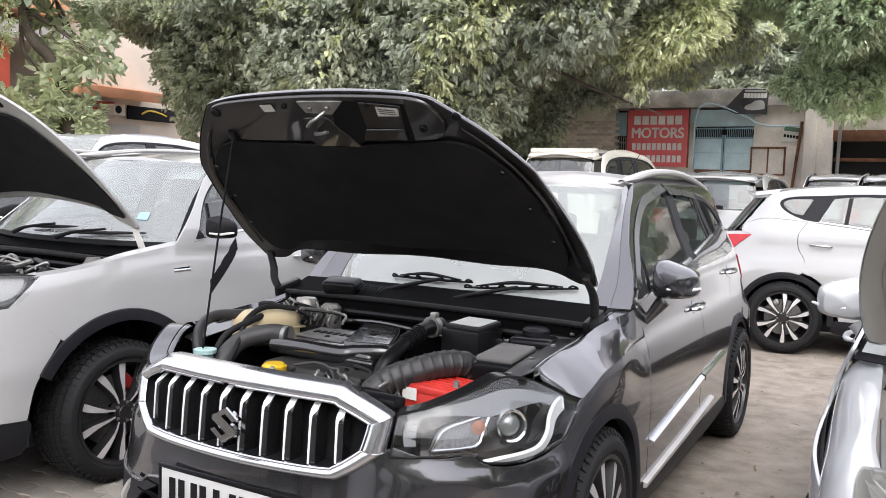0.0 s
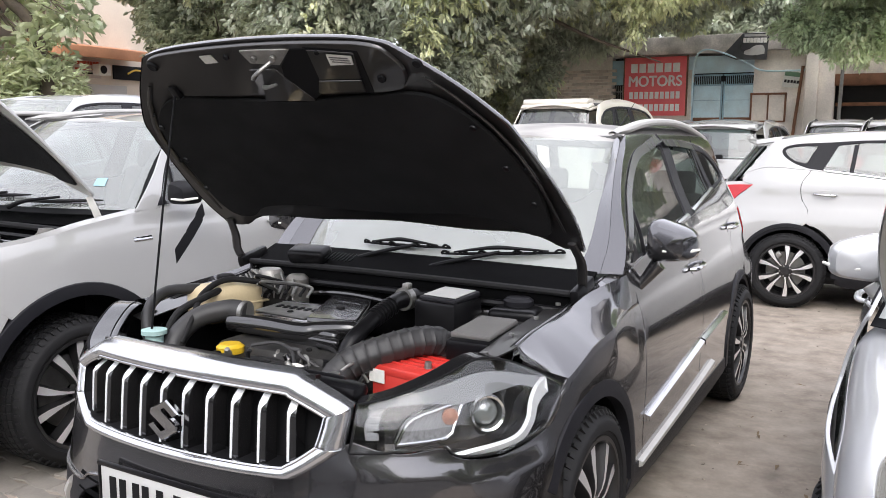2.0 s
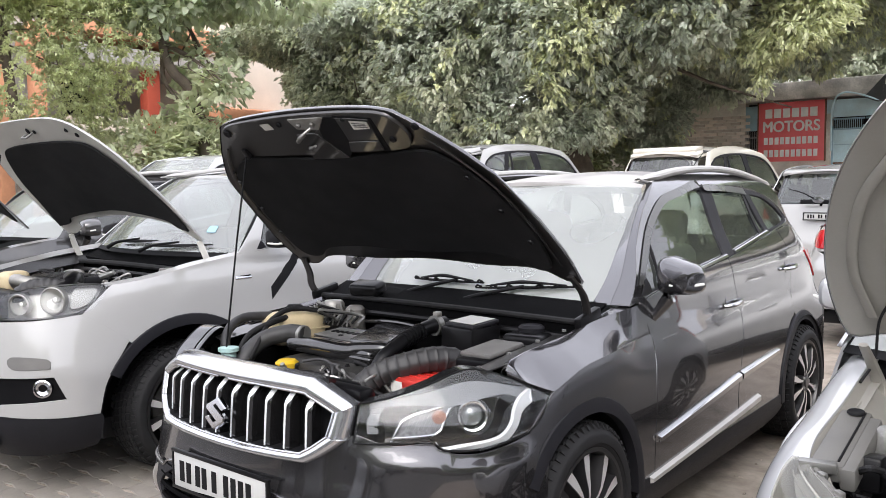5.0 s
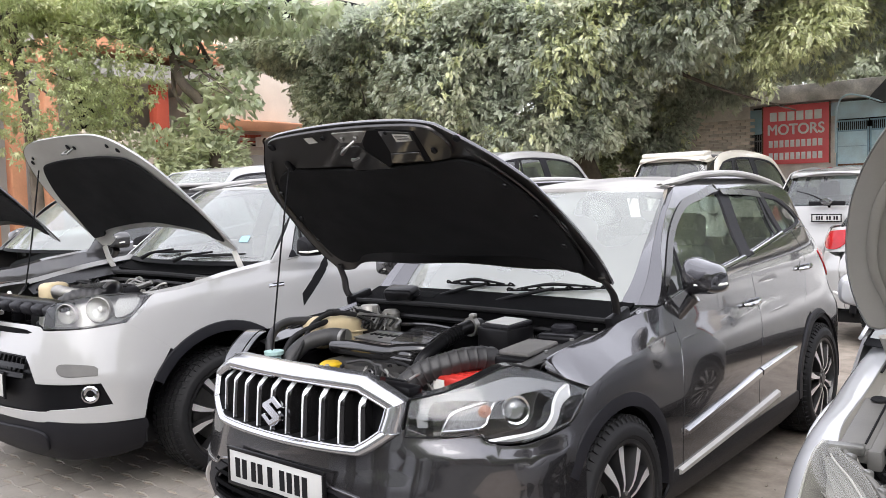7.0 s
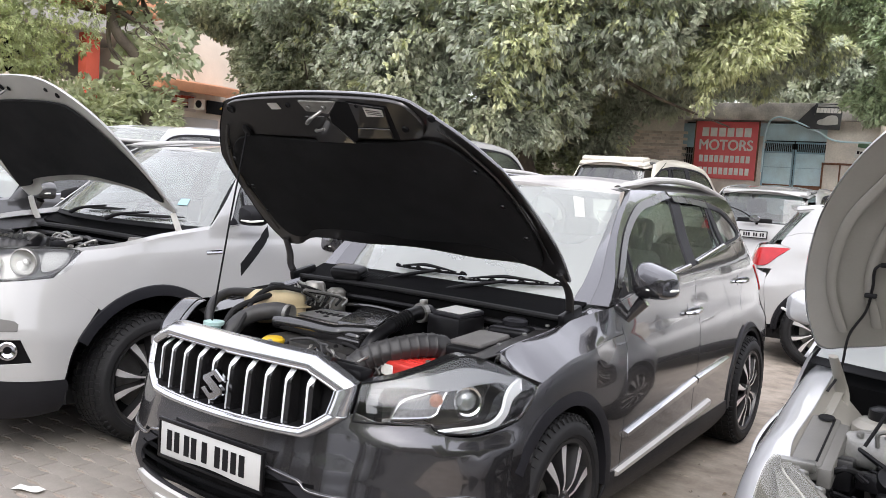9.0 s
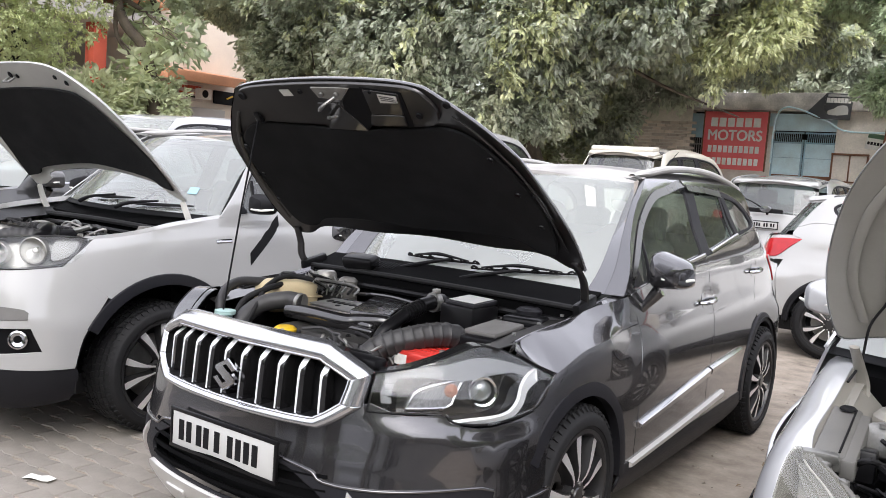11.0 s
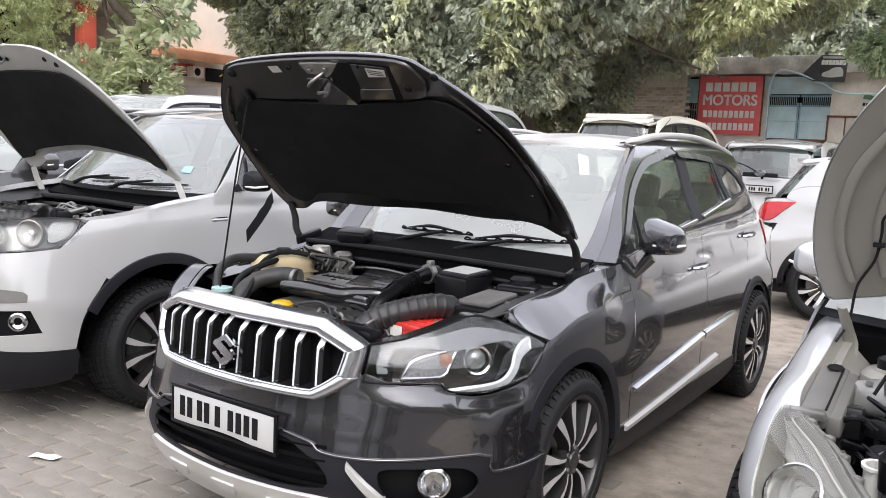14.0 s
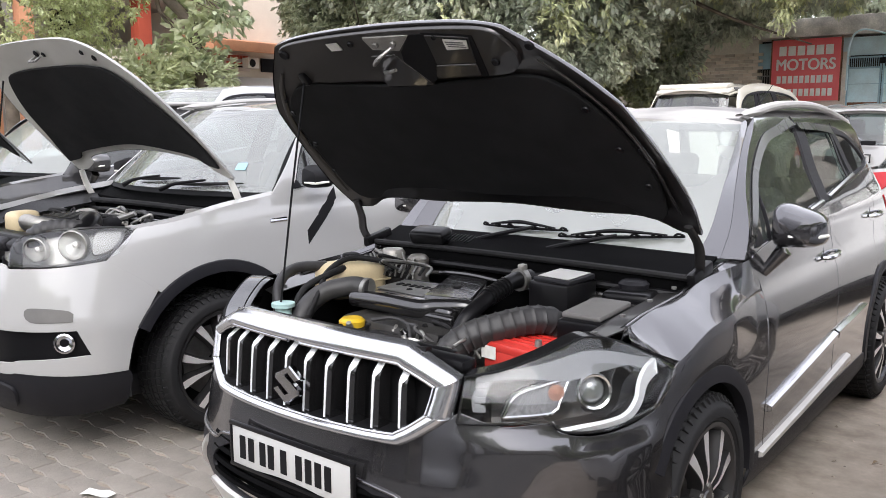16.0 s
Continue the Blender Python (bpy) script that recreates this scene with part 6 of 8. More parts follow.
for k in (1, -1):
    fl = (lambda g: g) if k == 1 else other_side
    hl = [(.508, .885, 1), (.50, .94), (.52, .998), (.62, 1.02), (.754, 1.033), (1.02, 1.037), (1.148, 1.031, 1), (1.10, .96), (1.007, .908), (.777, .889)]
    head = part("headlamp", fl(patch(hl, sk2(-.07), .04, .02)), STEEL, suv, "clear-lensed headlamp")
    w = curve2(hl, .025)
    part("lamp_wall", fl(ribbon(SUV_SKIN(w[:, 0], w[:, 1], -.07), SUV_SKIN(w[:, 0], w[:, 1], -.004), .003)), ALLOY_DARK, head)
    part("headlamp_lens", fl(patch(hl, sk2(.004), .04, .012)), LENS, head).visible_shadow = False
    for s0, z0, r0 in ((.86, .972, .062), (.64, .955, .05)):
        at = SUV_SKIN(s0, z0, -.03)
        part("reflector", fl(lathe([(r0, .016), (r0 * .97, .004), (r0 * .8, -.02), (r0 * .45, -.035), (0, -.038)], 28, at, (.55, -.83, 0))), SATIN, head)
        part("lamp_ring", fl(lathe([(r0 * 1.12, -.01), (r0 * 1.1, .02), (r0, .022), (r0 * .98, .008)], 28, at, (.55, -.83, 0))), STEEL, head)
        part("bulb", fl(lathe([(.014, -.03), (.014, .0), (0, .008)], 12, at, (.55, -.83, 0))), SATIN, head)
    part("corner_reflector", fl(patch([(.95, .93), (.98, 1.018), (1.10, 1.022), (1.05, .95)], sk2(-.03), .03, .02)), STEEL, head)
    part("day_lamp", fl(patch([(.642, .712), (.824, .70), (.838, .655, 1), (.659, .658)], sk2(.004), .03, .02)), LID_GREY, suv)
    fa = SUV_SKIN(.80, .56, -.02)
    part("fog_lamp", fl(lathe([(.045, -.02), (.045, .014), (.037, .018), (.034, .006), (0, -.012)], 24, fa, (.7, -.72, 0))), CHROME, suv)
    part("fender_badge", fl(bar_strip(SUV_SKIN, float(SUV_SKIN.sy(1.25)), float(SUV_SKIN.sy(1.36)), 1.008, 1.010, .022, .022, .004, 6)), CHROME, suv)
    part("door_stripe", fl(bar_strip(SUV_SKIN, float(SUV_SKIN.sy(1.49)), float(SUV_SKIN.sy(1.74)), .90, 1.12, .075, .075, .0012, 8, .001)), INK, suv, "slanting black door stripe")
    ih = np.linspace(.55, 1.25, 10)
    za = np.interp(ih, (.55, .8, 1.25), (.98, 1.03, 1.08))
    part("inner_fender", fl(ribbon(np.stack((np.interp(ih, (.55, 1.25), (.73, .79)), ih, za + .02), 1), np.stack((np.full(10, .62), ih, za - .03), 1), .004)), INNER_WHITE if k == 1 else PLASTIC, suv)
    part("strut_tower", fl(lathe([(.11, -.2), (.10, -.01), (.07, .008), (.03, .02), (0, .022)], 24, (.56, 1.02, .98), (0, 0, 1))), ALUMINIUM, suv)
SUV_HZ = [(.15, 1.03), (.5, 1.09), (.9, 1.13), (1.2, 1.15)]
SUV_HP = [(0, .21), (.33, .215), (.48, .245), (.58, .31), (.69, .46), (.755, .65), (.775, .9), (.768, 1.13, 1), (.70, 1.14), (.60, 1.10), (.52, 1.04), (0, 1.0)]
SUV_PAD = [(0, .385), (.38, .39), (.53, .44), (.66, .66), (.725, .90), (.735, 1.045, 1), (.62, 1.035), (.52, .985), (0, .945)]
sh_hood, sh_m, sh_s = open_hood(suv, SUV, SUV_HZ, SUV_HP, SUV_PAD, (.768, 1.115, 1.236), (.768, 1.13, 1.09), 49.5, WHITE_PAINT, INNER_WHITE)
for x, y, r in ((-.55, .36, .016), (-.50, .33, .012), (.43, .30, .014), (.50, .335, .016), (-.02, .29, .02), (.04, .30, .014)):
    p = np.array((sh_m @ Vector(sh_s(np.float64(x), np.float64(y)) - np.array((0, 0, .019))))[:])
    part("panel_hole", moved(lathe([(r, 0), (r * .7, .005), (0, .004)], 14, (0, 0, 0), (0, 0, -1)), Matrix.Translation(p) @ sh_m.to_3x3().to_4x4()), INK, sh_hood)
q0 = np.array((sh_m @ Vector(sh_s(np.float64(-.56), np.float64(.42)) - np.array((0, 0, .03))))[:])
part("prop_rod", tube([q0, (-.60, .55, 1.3), (-.62, .50, .98)], .005, 8), INK, suv)
part("striker", tube([np.array((sh_m @ Vector((x, .30, z)))[:]) for x, z in ((-.03, 1.03), (-.03, .985), (.03, .985), (.03, 1.03))], .006, 8), STEEL, sh_hood)
for k in (1, -1):
    part("hood_hinge", tube([(k * .735, 1.10, 1.22), (k * .745, 1.13, 1.14), (k * .74, 1.17, 1.05)], [.018, .02, .02], 8, 6, .5), INNER_WHITE, suv)
bay_clutter(suv, 11, .72, 1.0, .30, 1.0, .66, .5, 60)
part("engine_cover", rbox((.46, .30, .06), (-.05, .72, .985), .025, (2, 0, 0), 3), CLADDING, suv)
for i in range(7):
    part("cover_rib", rbox((.40, .008, .008), (-.05, .62 + .033 * i, 1.018), .002, (2, 0, 0)), PLASTIC, suv)
part("intake_duct", ribbed([(.12, .36, .93), (.18, .42, .985), (.26, .52, .99), (.30, .62, .96)], .045, .004, .03, 16), HOSE, suv)
part("coolant_tank", rbox((.12, .16, .12), (-.34, .55, .98), .035, (0, 0, 10), 3), TANK, suv)
for i, (yy_, zz_) in enumerate(((1.13, 1.06), (1.10, 1.015), (1.06, .985))):
    tx = np.linspace(-.70, .70, 21)
    part("cowl_tube", tube(np.stack((tx, yy_ - .07 * (1 - (tx / .72) ** 2), zz_ - .02 * (tx / .7) ** 2), 1), (.016, .012, .010)[i], 8), (RUBBER, PLASTIC, GLOSS_BLACK)[i], suv)
r2 = random.Random(19)
for i in range(26):
    x, y, z = r2.uniform(-.60, .62), r2.uniform(.70, 1.04), r2.uniform(.96, 1.02)
    p = [(x, y, z), (x + r2.uniform(-.12, .12), y + r2.uniform(-.06, .06), z + r2.uniform(0, .03)), (x + r2.uniform(-.2, .2), y + r2.uniform(-.1, .1), z - .02)]
    part("engine_pipe", tube(p, r2.choice((.006, .009, .013)), 8, 6), r2.choice((STEEL, PLASTIC, HOSE, RUBBER, ALUMINIUM)), suv)
part("brake_reservoir", lathe([(.05, -.06), (.052, .0), (.04, .012), (.034, .03), (0, .032)], 20, (.52, 1.02, 1.035), (0, 0, 1)), LID_GREY, suv)
part("air_duct", tube([(.30, .52, .96), (.26, .60, 1.0), (.18, .66, 1.01), (.06, .70, 1.0)], .05, 16, 8), PLASTIC, suv)
part("pipe_bend", tube([(-.18, .50, .98), (-.10, .46, 1.01), (.0, .48, 1.0), (.05, .56, .98)], .035, 14, 8), ALUMINIUM, suv)
top_bar = part("radiator_support", rbox((1.1, .09, .05), (0, .21, .985), .014), PLASTIC, suv)
for i in range(8):
    part("support_scoop", rbox((.10, .07, .06), (-.46 + .13 * i, .17, .965), .018, (25, 0, 0), 3), CLADDING, suv)
cowl_and_wipers(suv, screen_suv, 1.19, 1.10, .76)
part("windscreen_sticker", patch([(.66, .20, 1), (.66, .27, 1), (.74, .275, 1), (.745, .20, 1)], lambda a, t: screen_suv(a, t) + np.array((0, -.004, .004)), .03, 0), paint("pale_blue_sticker", (.30, .52, .62), .5), suv, "small pale blue sticker")

# silver hatchback with its hood up
hatch = thing("silver_hatchback", "silver hatchback car with open hood and cloudy headlamp", "car", pose(2.31, .10, 0))
hat_fender = lambda A: [(.52, .66, 1), (.8, .70), (1.05, .745), (1.30, .765, 1), (1.35, .7), (1.32, .6), (1.30, .36, 1), (1.20, .33, 1)] + [tuple(q) for q in A(0, .345, 4, 128, 8)] + [(.50, .58, 1)]
screen_hat = car_body(hatch, HATCH, SILVER_PAINT, INNER_SILVER, own_fender=hat_fender, own_edge=[], mirror_mat=None, roof_bars=False, arches=False, handle_mat=SILVER_PAINT, mirror_at=(.79, 1.50, 1.11))
sk3 = lambda o: (lambda s, z: HATCH_SKIN(s, z, o))
part("front_bumper", patch(mirrored([(0, .66), (.30, .66), (.44, .64), (.62, .60), (.80, .60), (.93, .60), (1.03, .62, 1), (1.05, .50), (1.04, .30, 1), (.8, .24), (0, .22)]), sk3(0), .05, .012, [curve2(mirrored([(0, .50), (.32, .49), (.38, .40), (.30, .33), (0, .32)]), .03)]), SILVER_PAINT, hatch)
part("intake_mesh", patch(mirrored([(0, .52), (.36, .51), (.42, .40), (.33, .31), (0, .30)]), sk3(-.04), .05, 0), INK, hatch)
HAZY = glazing("clouded_lamp_lens", (.90, .90, .86), .10, (.62, .60, .52), .10, 1.5)
PALE_GREY = paint("pale_grey_plastic", (.12, .118, .112), .55, .1, 0, .1, 7, .1, 200, dust=.15)
DIRTY_ALLOY = paint("dirty_aluminium", (.28, .28, .275), .55, .4, 0, .35, 12, .2, 120, dust=.25)
CREAM_BEZEL = paint("cream_lamp_bezel", (.15, .147, .135), .35, .2, .2, .08, 12)
ze_h = pchip((.10, .16, .30, .44, .60, .82, 1.15, 1.36), (.70, .727, .78, .812, .842, .868, .925, .955))
xe_h = pchip((.10, .16, .30, .44, .60, .9, 1.36), (.35, .40, .496, .598, .622, .628, .64))
xo_h = pchip((.10, .16, .28, .36, .50, .80, 1.36), (.53, .60, .69, .72, .745, .765, .78))


def shoulder(u, y, o=0.0):
    """The rounded top of the hatchback's fender: u from the hood's edge outwards."""
    a = np.asarray(u, float) * np.pi / 2
    h = np.interp(y, (.16, .5, 1.36), (.20, .19, .17))
    return np.stack((xe_h(y) + (xo_h(y) - xe_h(y)) * np.sin(a) + o * np.sin(a), np.asarray(y, float) + 0 * a, ze_h(y) - h * (1 - np.cos(a)) + o * np.cos(a)), -1)


for k in (1, -1):
    fl = (lambda g: g) if k == 1 else other_side
    sho = lambda o: (lambda u, y: shoulder(u, y, o))
    top_f = [(0, .44, 1), (0, .8), (0, 1.34, 1), (1, 1.34, 1), (1, .8), (1, .23, 1), (.95, .205), (.8, .24), (.6, .293), (.42, .373), (.2, .468, 1)]
    part("fender_top", fl(patch(top_f, sho(0), .045, .014, centre=(.5, .8, .4))), SILVER_PAINT, hatch)
    yy = np.linspace(.40, 1.32, 24)
    e0 = shoulder(0 * yy, yy)
    part("hood_gutter", fl(join(ribbon(e0 + np.array((0, 0, -.008)), e0 + np.array((-.022, 0, -.035)), .003), ribbon(e0 + np.array((-.022, 0, -.035)), e0 + np.array((-.05, 0, -.03)), .003))), INNER_SILVER, hatch)
    hl = [(.02, .13, 1), (.0, .30), (0, .432, 1), (.18, .455, 1), (.41, .36), (.59, .28), (.79, .225), (.94, .19), (.97, .13, 1)]
    head = part("headlamp", fl(patch(hl, sho(-.075), .03, .01, centre=(.5, .8, .4))), SATIN, hatch, "large clouded headlamp")
    w = curve2(hl, .025)
    part("lamp_wall", fl(ribbon(shoulder(w[:, 0], w[:, 1], -.075), shoulder(w[:, 0], w[:, 1], -.003), .003)), PALE_GREY, head)
    part("headlamp_lens", fl(patch(hl, sho(.006), .03, .014, centre=(.5, .8, .4))), HAZY, head).visible_shadow = False
    part("lamp_bezel", fl(patch([(.05, .14, 1), (.04, .30), (.05, .415, 1), (.17, .43), (.26, .36), (.30, .28), (.36, .25), (.60, .21), (.80, .14, 1)], sho(-.03), .03, .02, holes=[curve2([(.28, .16), (.34, .235), (.55, .20), (.62, .15)], .03)], centre=(.5, .8, .4))), CREAM_BEZEL, head)
    for u0, mt in ((.10, SATIN), (.20, CREAM_BEZEL)):
        yv = np.linspace(.15, .43, 12)
        part("bezel_rib", fl(tube(shoulder(u0 + 0 * yv, yv, -.018), .003, 8)), mt, head)
    at = shoulder(.46, .20, -.05)
    ax = (.35, -.75, .55)
    part("reflector", fl(lathe([(.075, .03), (.07, .01), (.055, -.02), (.03, -.035), (0, -.04)], 32, at, ax)), LAMP_WHITE, head)
    part("lamp_ring", fl(lathe([(.078, .0), (.079, .032), (.073, .036), (.070, .026)], 32, at, ax)), CHROME, head)
    part("projector", fl(lathe([(.050, -.03), (.048, .0), (.034, .02), (0, .028)], 28, at, ax)), LENS, head)
    part("indicator_bowl", fl(lathe([(.05, .02), (.045, .0), (.03, -.02), (0, -.03)], 24, shoulder(.55, .29, -.05), (.6, -.55, .4))), LAMP_WHITE, head)
    tray = part("guard_cover", fl(rbox((.085, .38, .05), (.570, .64, .812), .012, (8, 0, -3))), PALE_GREY, hatch, "grey plastic guard cover")
    part("cover_side", fl(rbox((.04, .36, .06), (.520, .63, .80), .010, (8, 0, -3))), PALE_GREY, tray)
    part("cover_recess", fl(lathe([(.024, 0), (.022, .004), (0, .002)], 18, (.575, .79, .864), (0, -.14, 1))), INK, tray)
    part("cover_groove", fl(rbox((.006, .34, .006), (.545, .64, .838), .002, (8, 0, -3))), INK, tray)
    part("lamp_bracket", fl(rbox((.09, .025, .03), (.575, .435, .805), .006, (10, 0, -12))), STEEL, hatch)
    for i in range(4):
        part("lamp_clip", fl(rbox((.025, .018, .02), tuple(shoulder(-.02, .20 + .065 * i) + np.array((-.018, 0, -.008))), .004, (0, 0, 40))), STEEL, hatch)
    part("lamp_back", fl(tube(shoulder(np.zeros(9) - .02, np.linspace(.14, .43, 9)) + np.array((-.012, 0, -.012)), .010, 8)), PALE_GREY, head)
    part("inner_fender", fl(ribbon(np.stack((np.full(10, .60), np.linspace(.75, 1.25, 10), np.linspace(.835, .89, 10)), 1), np.stack((np.full(10, .52), np.linspace(.75, 1.25, 10), np.linspace(.76, .82, 10)), 1), .004)), INNER_SILVER, hatch)
    part("strut_tower", fl(lathe([(.10, -.25), (.095, -.02), (.075, .0), (.04, .006), (.025, .02), (0, .022)], 24, (.44, 1.0, .84), (0, 0, 1))), INNER_SILVER, hatch)
    part("tower_cap", fl(lathe([(.05, 0), (.05, .03), (.03, .04), (0, .04)], 20, (.44, 1.0, .845), (0, 0, 1))), PLASTIC, hatch)
    part("hood_hinge", fl(tube([(.61, 1.00, 1.02), (.60, 1.07, .95), (.59, 1.12, .88), (.58, 1.10, .80)], [.016, .02, .024, .02], 8, 6, .5)), INNER_SILVER, hatch)
HAT_HZ = [(.15, .74), (.4, .83), (.7, .90), (1.2, .97)]
HAT_HP = [(0, .16), (.30, .18), (.44, .25), (.56, .40), (.65, .58), (.70, .78), (.71, .95), (.69, 1.10), (.66, 1.14), (.55, 1.12), (0, 1.02)]
HAT_PAD = [(0, .34), (.28, .36), (.36, .48), (.42, .70), (.40, .86), (.30, .90), (0, .88)]
hh, hm, hs = open_hood(hatch, HATCH, HAT_HZ, HAT_HP, HAT_PAD, (.66, 1.10, 1.03), (.66, 1.13, .90), 62, SILVER_PAINT, INNER_SILVER)
hu = lambda x, y, d: np.array((hm @ Vector(hs(np.float64(x), np.float64(y)) - np.array((0, 0, d))))[:])
part("hood_ridge", tube([hu(x, y, .022) for x, y in ((-.60, 1.05), (-.63, .85), (-.58, .62), (-.48, .46), (-.38, .33))], .016, 10, 8, .3), INNER_SILVER, hh)
part("hood_ridge", tube([hu(x, y, .022) for x, y in ((-.50, 1.02), (-.52, .84), (-.48, .66), (-.40, .52))], .016, 10, 8, .4), INNER_SILVER, hh)
part("hood_ridge", tube([hu(x, y, .022) for x, y in ((.60, 1.05), (.63, .85), (.58, .62), (.48, .46), (.38, .33))], .024, 10, 8, .4), INNER_SILVER, hh)
part("washer_hose", tube([hu(x, y, .03) for x, y in ((-.36, .76), (-.45, .755), (-.50, .77), (-.51, .85), (-.53, .95), (-.58, 1.06))] + [(-.60, 1.10, .96), (-.62, 1.02, .90)], .0045, 8, 8), RUBBER, hh)
for x, y in ((-.47, .757), (-.515, .88)):
    part("hose_clip", rbox((.035, .02, .015), hu(x, y, .034), .004), INK, hh)
part("prop_rod", tube([hu(-.20, .60, .03), (-.33, .66, 1.10), (-.44, .60, .85)], .005, 8), INK, hatch)
bay_clutter(hatch, 23, .50, .80, .22, .95, .48, .10, 90)
part("air_box", rbox((.30, .22, .10), (-.36, .80, .79), .03, (-8, 0, -10), 3), DIRTY_ALLOY, hatch, "dirty pale aluminium cover")
for i in range(4):
    part("cover_bolt", lathe([(.010, 0), (.010, .012), (0, .013)], 8, (-.47 + .07 * i, .72 + .012 * i, .845), (0, 0, 1)), STEEL, hatch)
part("cover_rib", tube([(-.50, .76, .838), (-.36, .79, .846), (-.24, .80, .846)], .010, 8, 5), DIRTY_ALLOY, hatch)
part("lift_bracket", tube([(-.42, .70, .83), (-.42, .69, .87), (-.39, .69, .88), (-.36, .69, .87), (-.36, .70, .83)], .007, 8, 5), STEEL, hatch)
part("cam_cover", rbox((.34, .20, .09), (-.16, .64, .74), .03, (-4, 0, -6), 3), DIRTY_ALLOY, hatch)
part("relay_case", rbox((.085, .09, .09), (-.50, .585, .765), .010, (-8, 0, 4)), PLASTIC, hatch)
part("relay_case", rbox((.09, .05, .05), (-.40, .555, .765), .010, (-8, 0, -14)), PLASTIC, hatch)
part("coil", lathe([(.045, -.05), (.048, 0), (.040, .03), (.02, .04), (0, .04)], 20, (-.36, .56, .77), (.2, -.6, .8)), PLASTIC, hatch)
part("filler_neck", lathe([(.030, -.08), (.030, .0), (.036, .004), (.036, .012), (.026, .012), (.025, -.02)], 24, (-.385, .345, .725), (0, -.1, 1)), PAPER, hatch)
part("reservoir_lid", lathe([(.048, -.03), (.050, .005), (.042, .012), (.03, .010), (0, .012)], 28, (-.375, .44, .735), (0, -.1, 1)), CLADDING, hatch)
part("alternator", lathe([(.06, -.06), (.07, -.03), (.07, .03), (.05, .06), (.02, .07), (0, .07)], 24, (-.22, .50, .73), (-.3, -1, .3)), ALUMINIUM, hatch)
rng = random.Random(41)
for i in range(22):
    x, y, z = rng.uniform(-.52, -.25), rng.uniform(.34, .68), rng.uniform(.70, .79)
    part("cable", tube([(x, y, z), (x + rng.uniform(-.06, .06), y + rng.uniform(-.05, .05), z + .03), (x + rng.uniform(-.1, .1), y + rng.uniform(-.08, .08), z)], rng.choice((.004, .006, .009)), 7, 6), rng.choice((RUBBER, PLASTIC, PLASTIC, STEEL)), hatch)
part("radiator_support", rbox((.72, .06, .05), (0, .19, .66), .012), INNER_SILVER, hatch)
cowl_and_wipers(hatch, screen_hat, 1.17, .935, .62)
part("fender_badge", other_side(bar_strip(HATCH_SKIN, float(HATCH_SKIN.sy(1.12)), float(HATCH_SKIN.sy(1.17)), .70, .72, .05, .05, .004, 6)), CHROME, hatch)

# black car with its hood up, at the far side of the white one
black = thing("black_compact_car", "black compact car with open hood", "car", pose(-4.95, .15, 0))
car_body(black, SUV, BLACK_PAINT, INNER_GREY, own_fender=suv_fender, own_edge=[(.545, 1.032), (.70, 1.048), (.85, 1.073), (1.0, 1.10), (1.2, 1.125), (1.42, 1.148)])
part("front_bumper", patch(mirrored(sb), sk2(0), .05), BLACK_PAINT, black)
open_hood(black, SUV, SUV_HZ, SUV_HP, SUV_PAD, (.768, 1.115, 1.236), (.768, 1.13, 1.09), 50, BLACK_PAINT, INNER_GREY)
bay_clutter(black, 31, .72, 1.0, .30, 1.0, .66, .3, 20)

white_cross = thing("white_crossover", "white crossover car with black cladding and red tail lamps", "car", pose(4.03, 7.72, 0, 0, 0, 97))
car_body(white_cross, CROSSOVER, WHITE_PAINT, INNER_WHITE, roof_bars=False, short_door=True)
part("front_bumper", patch(mirrored([(0, .9), (.55, .9), (.9, .9), (1.28, .81), (1.245, .63), (1.21, .45), (1.22, .26), (1.0, .24), (0, .22)]), skin0(0), .06), WHITE_PAINT, white_cross)
surf_w, closed_w = hood_skin(CROSSOVER, HOOD_Z, .055, CLOSED_PLAN)
part("hood", patch(closed_w, surf_w, .06, .018, centre=(0, .6, 0)), WHITE_PAINT, white_cross)
ford = far_car("white_tall_suv", "white sport utility car with dark rear window", pose(-.72, 12.9, 0, 0, 0, 181), SUV, WHITE_PAINT, (1, 1, 1.06))
part("tailgate_badge", moved(lathe([(.07, 0), (.065, .008), (0, .01)], 24, (0, 0, 0), (0, 1, 0)), pose(0, 4.0, 1.235) @ Matrix.Diagonal((1, 1, .55, 1))), CHROME, ford)
part("badge_bar", rbox((.42, .02, .05), (0, 3.985, 1.215), .008), INK, ford)
plate_bars(ford, (0, 4.0, 1.05), .32, .07, [(-.12, .02), (-.09, .02), (-.04, .02), (-.01, .02), (.05, .02), (.08, .02), (.11, .02)], flip=-1)
part("rear_wiper", tube([(.05, 4.0, 1.25), (.18, 3.96, 1.31), (.36, 3.93, 1.36)], [.010, .007, .005], 8, 5), INK, ford)
beige = far_car("beige_tall_suv", "beige tall sport utility car with roof lip", pose(-2.35, 12.4, 0, 0, 0, 178), SUV, BEIGE_PAINT, (.9, 1.05, 1.22))
for ob in beige.children:
    if ob.name.startswith("tail_lamp"):
        ob.data.materials[0] = SATIN
part("roof_lip", rbox((1.0, .22, .07), (0, 3.52, 1.60), .03, (-4, 0, 0), 3), BEIGE_PAINT, beige)
far_car("white_van", "white van with side windows", pose(-5.3, 11.9, 0, 0, 0, 176), SUV, WHITE_PAINT, (1, 1.1, 1.3))
far_car("grey_van", "silver van with dark-framed windows", pose(-6.6, 2.4, 0, 0, 0, 4), SUV, SILVER_PAINT, (1, 1.05, 1.18), bars=False)
far_car("silver_saloon", "silver car parked in the far row", pose(.22, 18.9, 0, 0, 0, 181), SUV, SILVER_PAINT, (1, .93, 1.14))
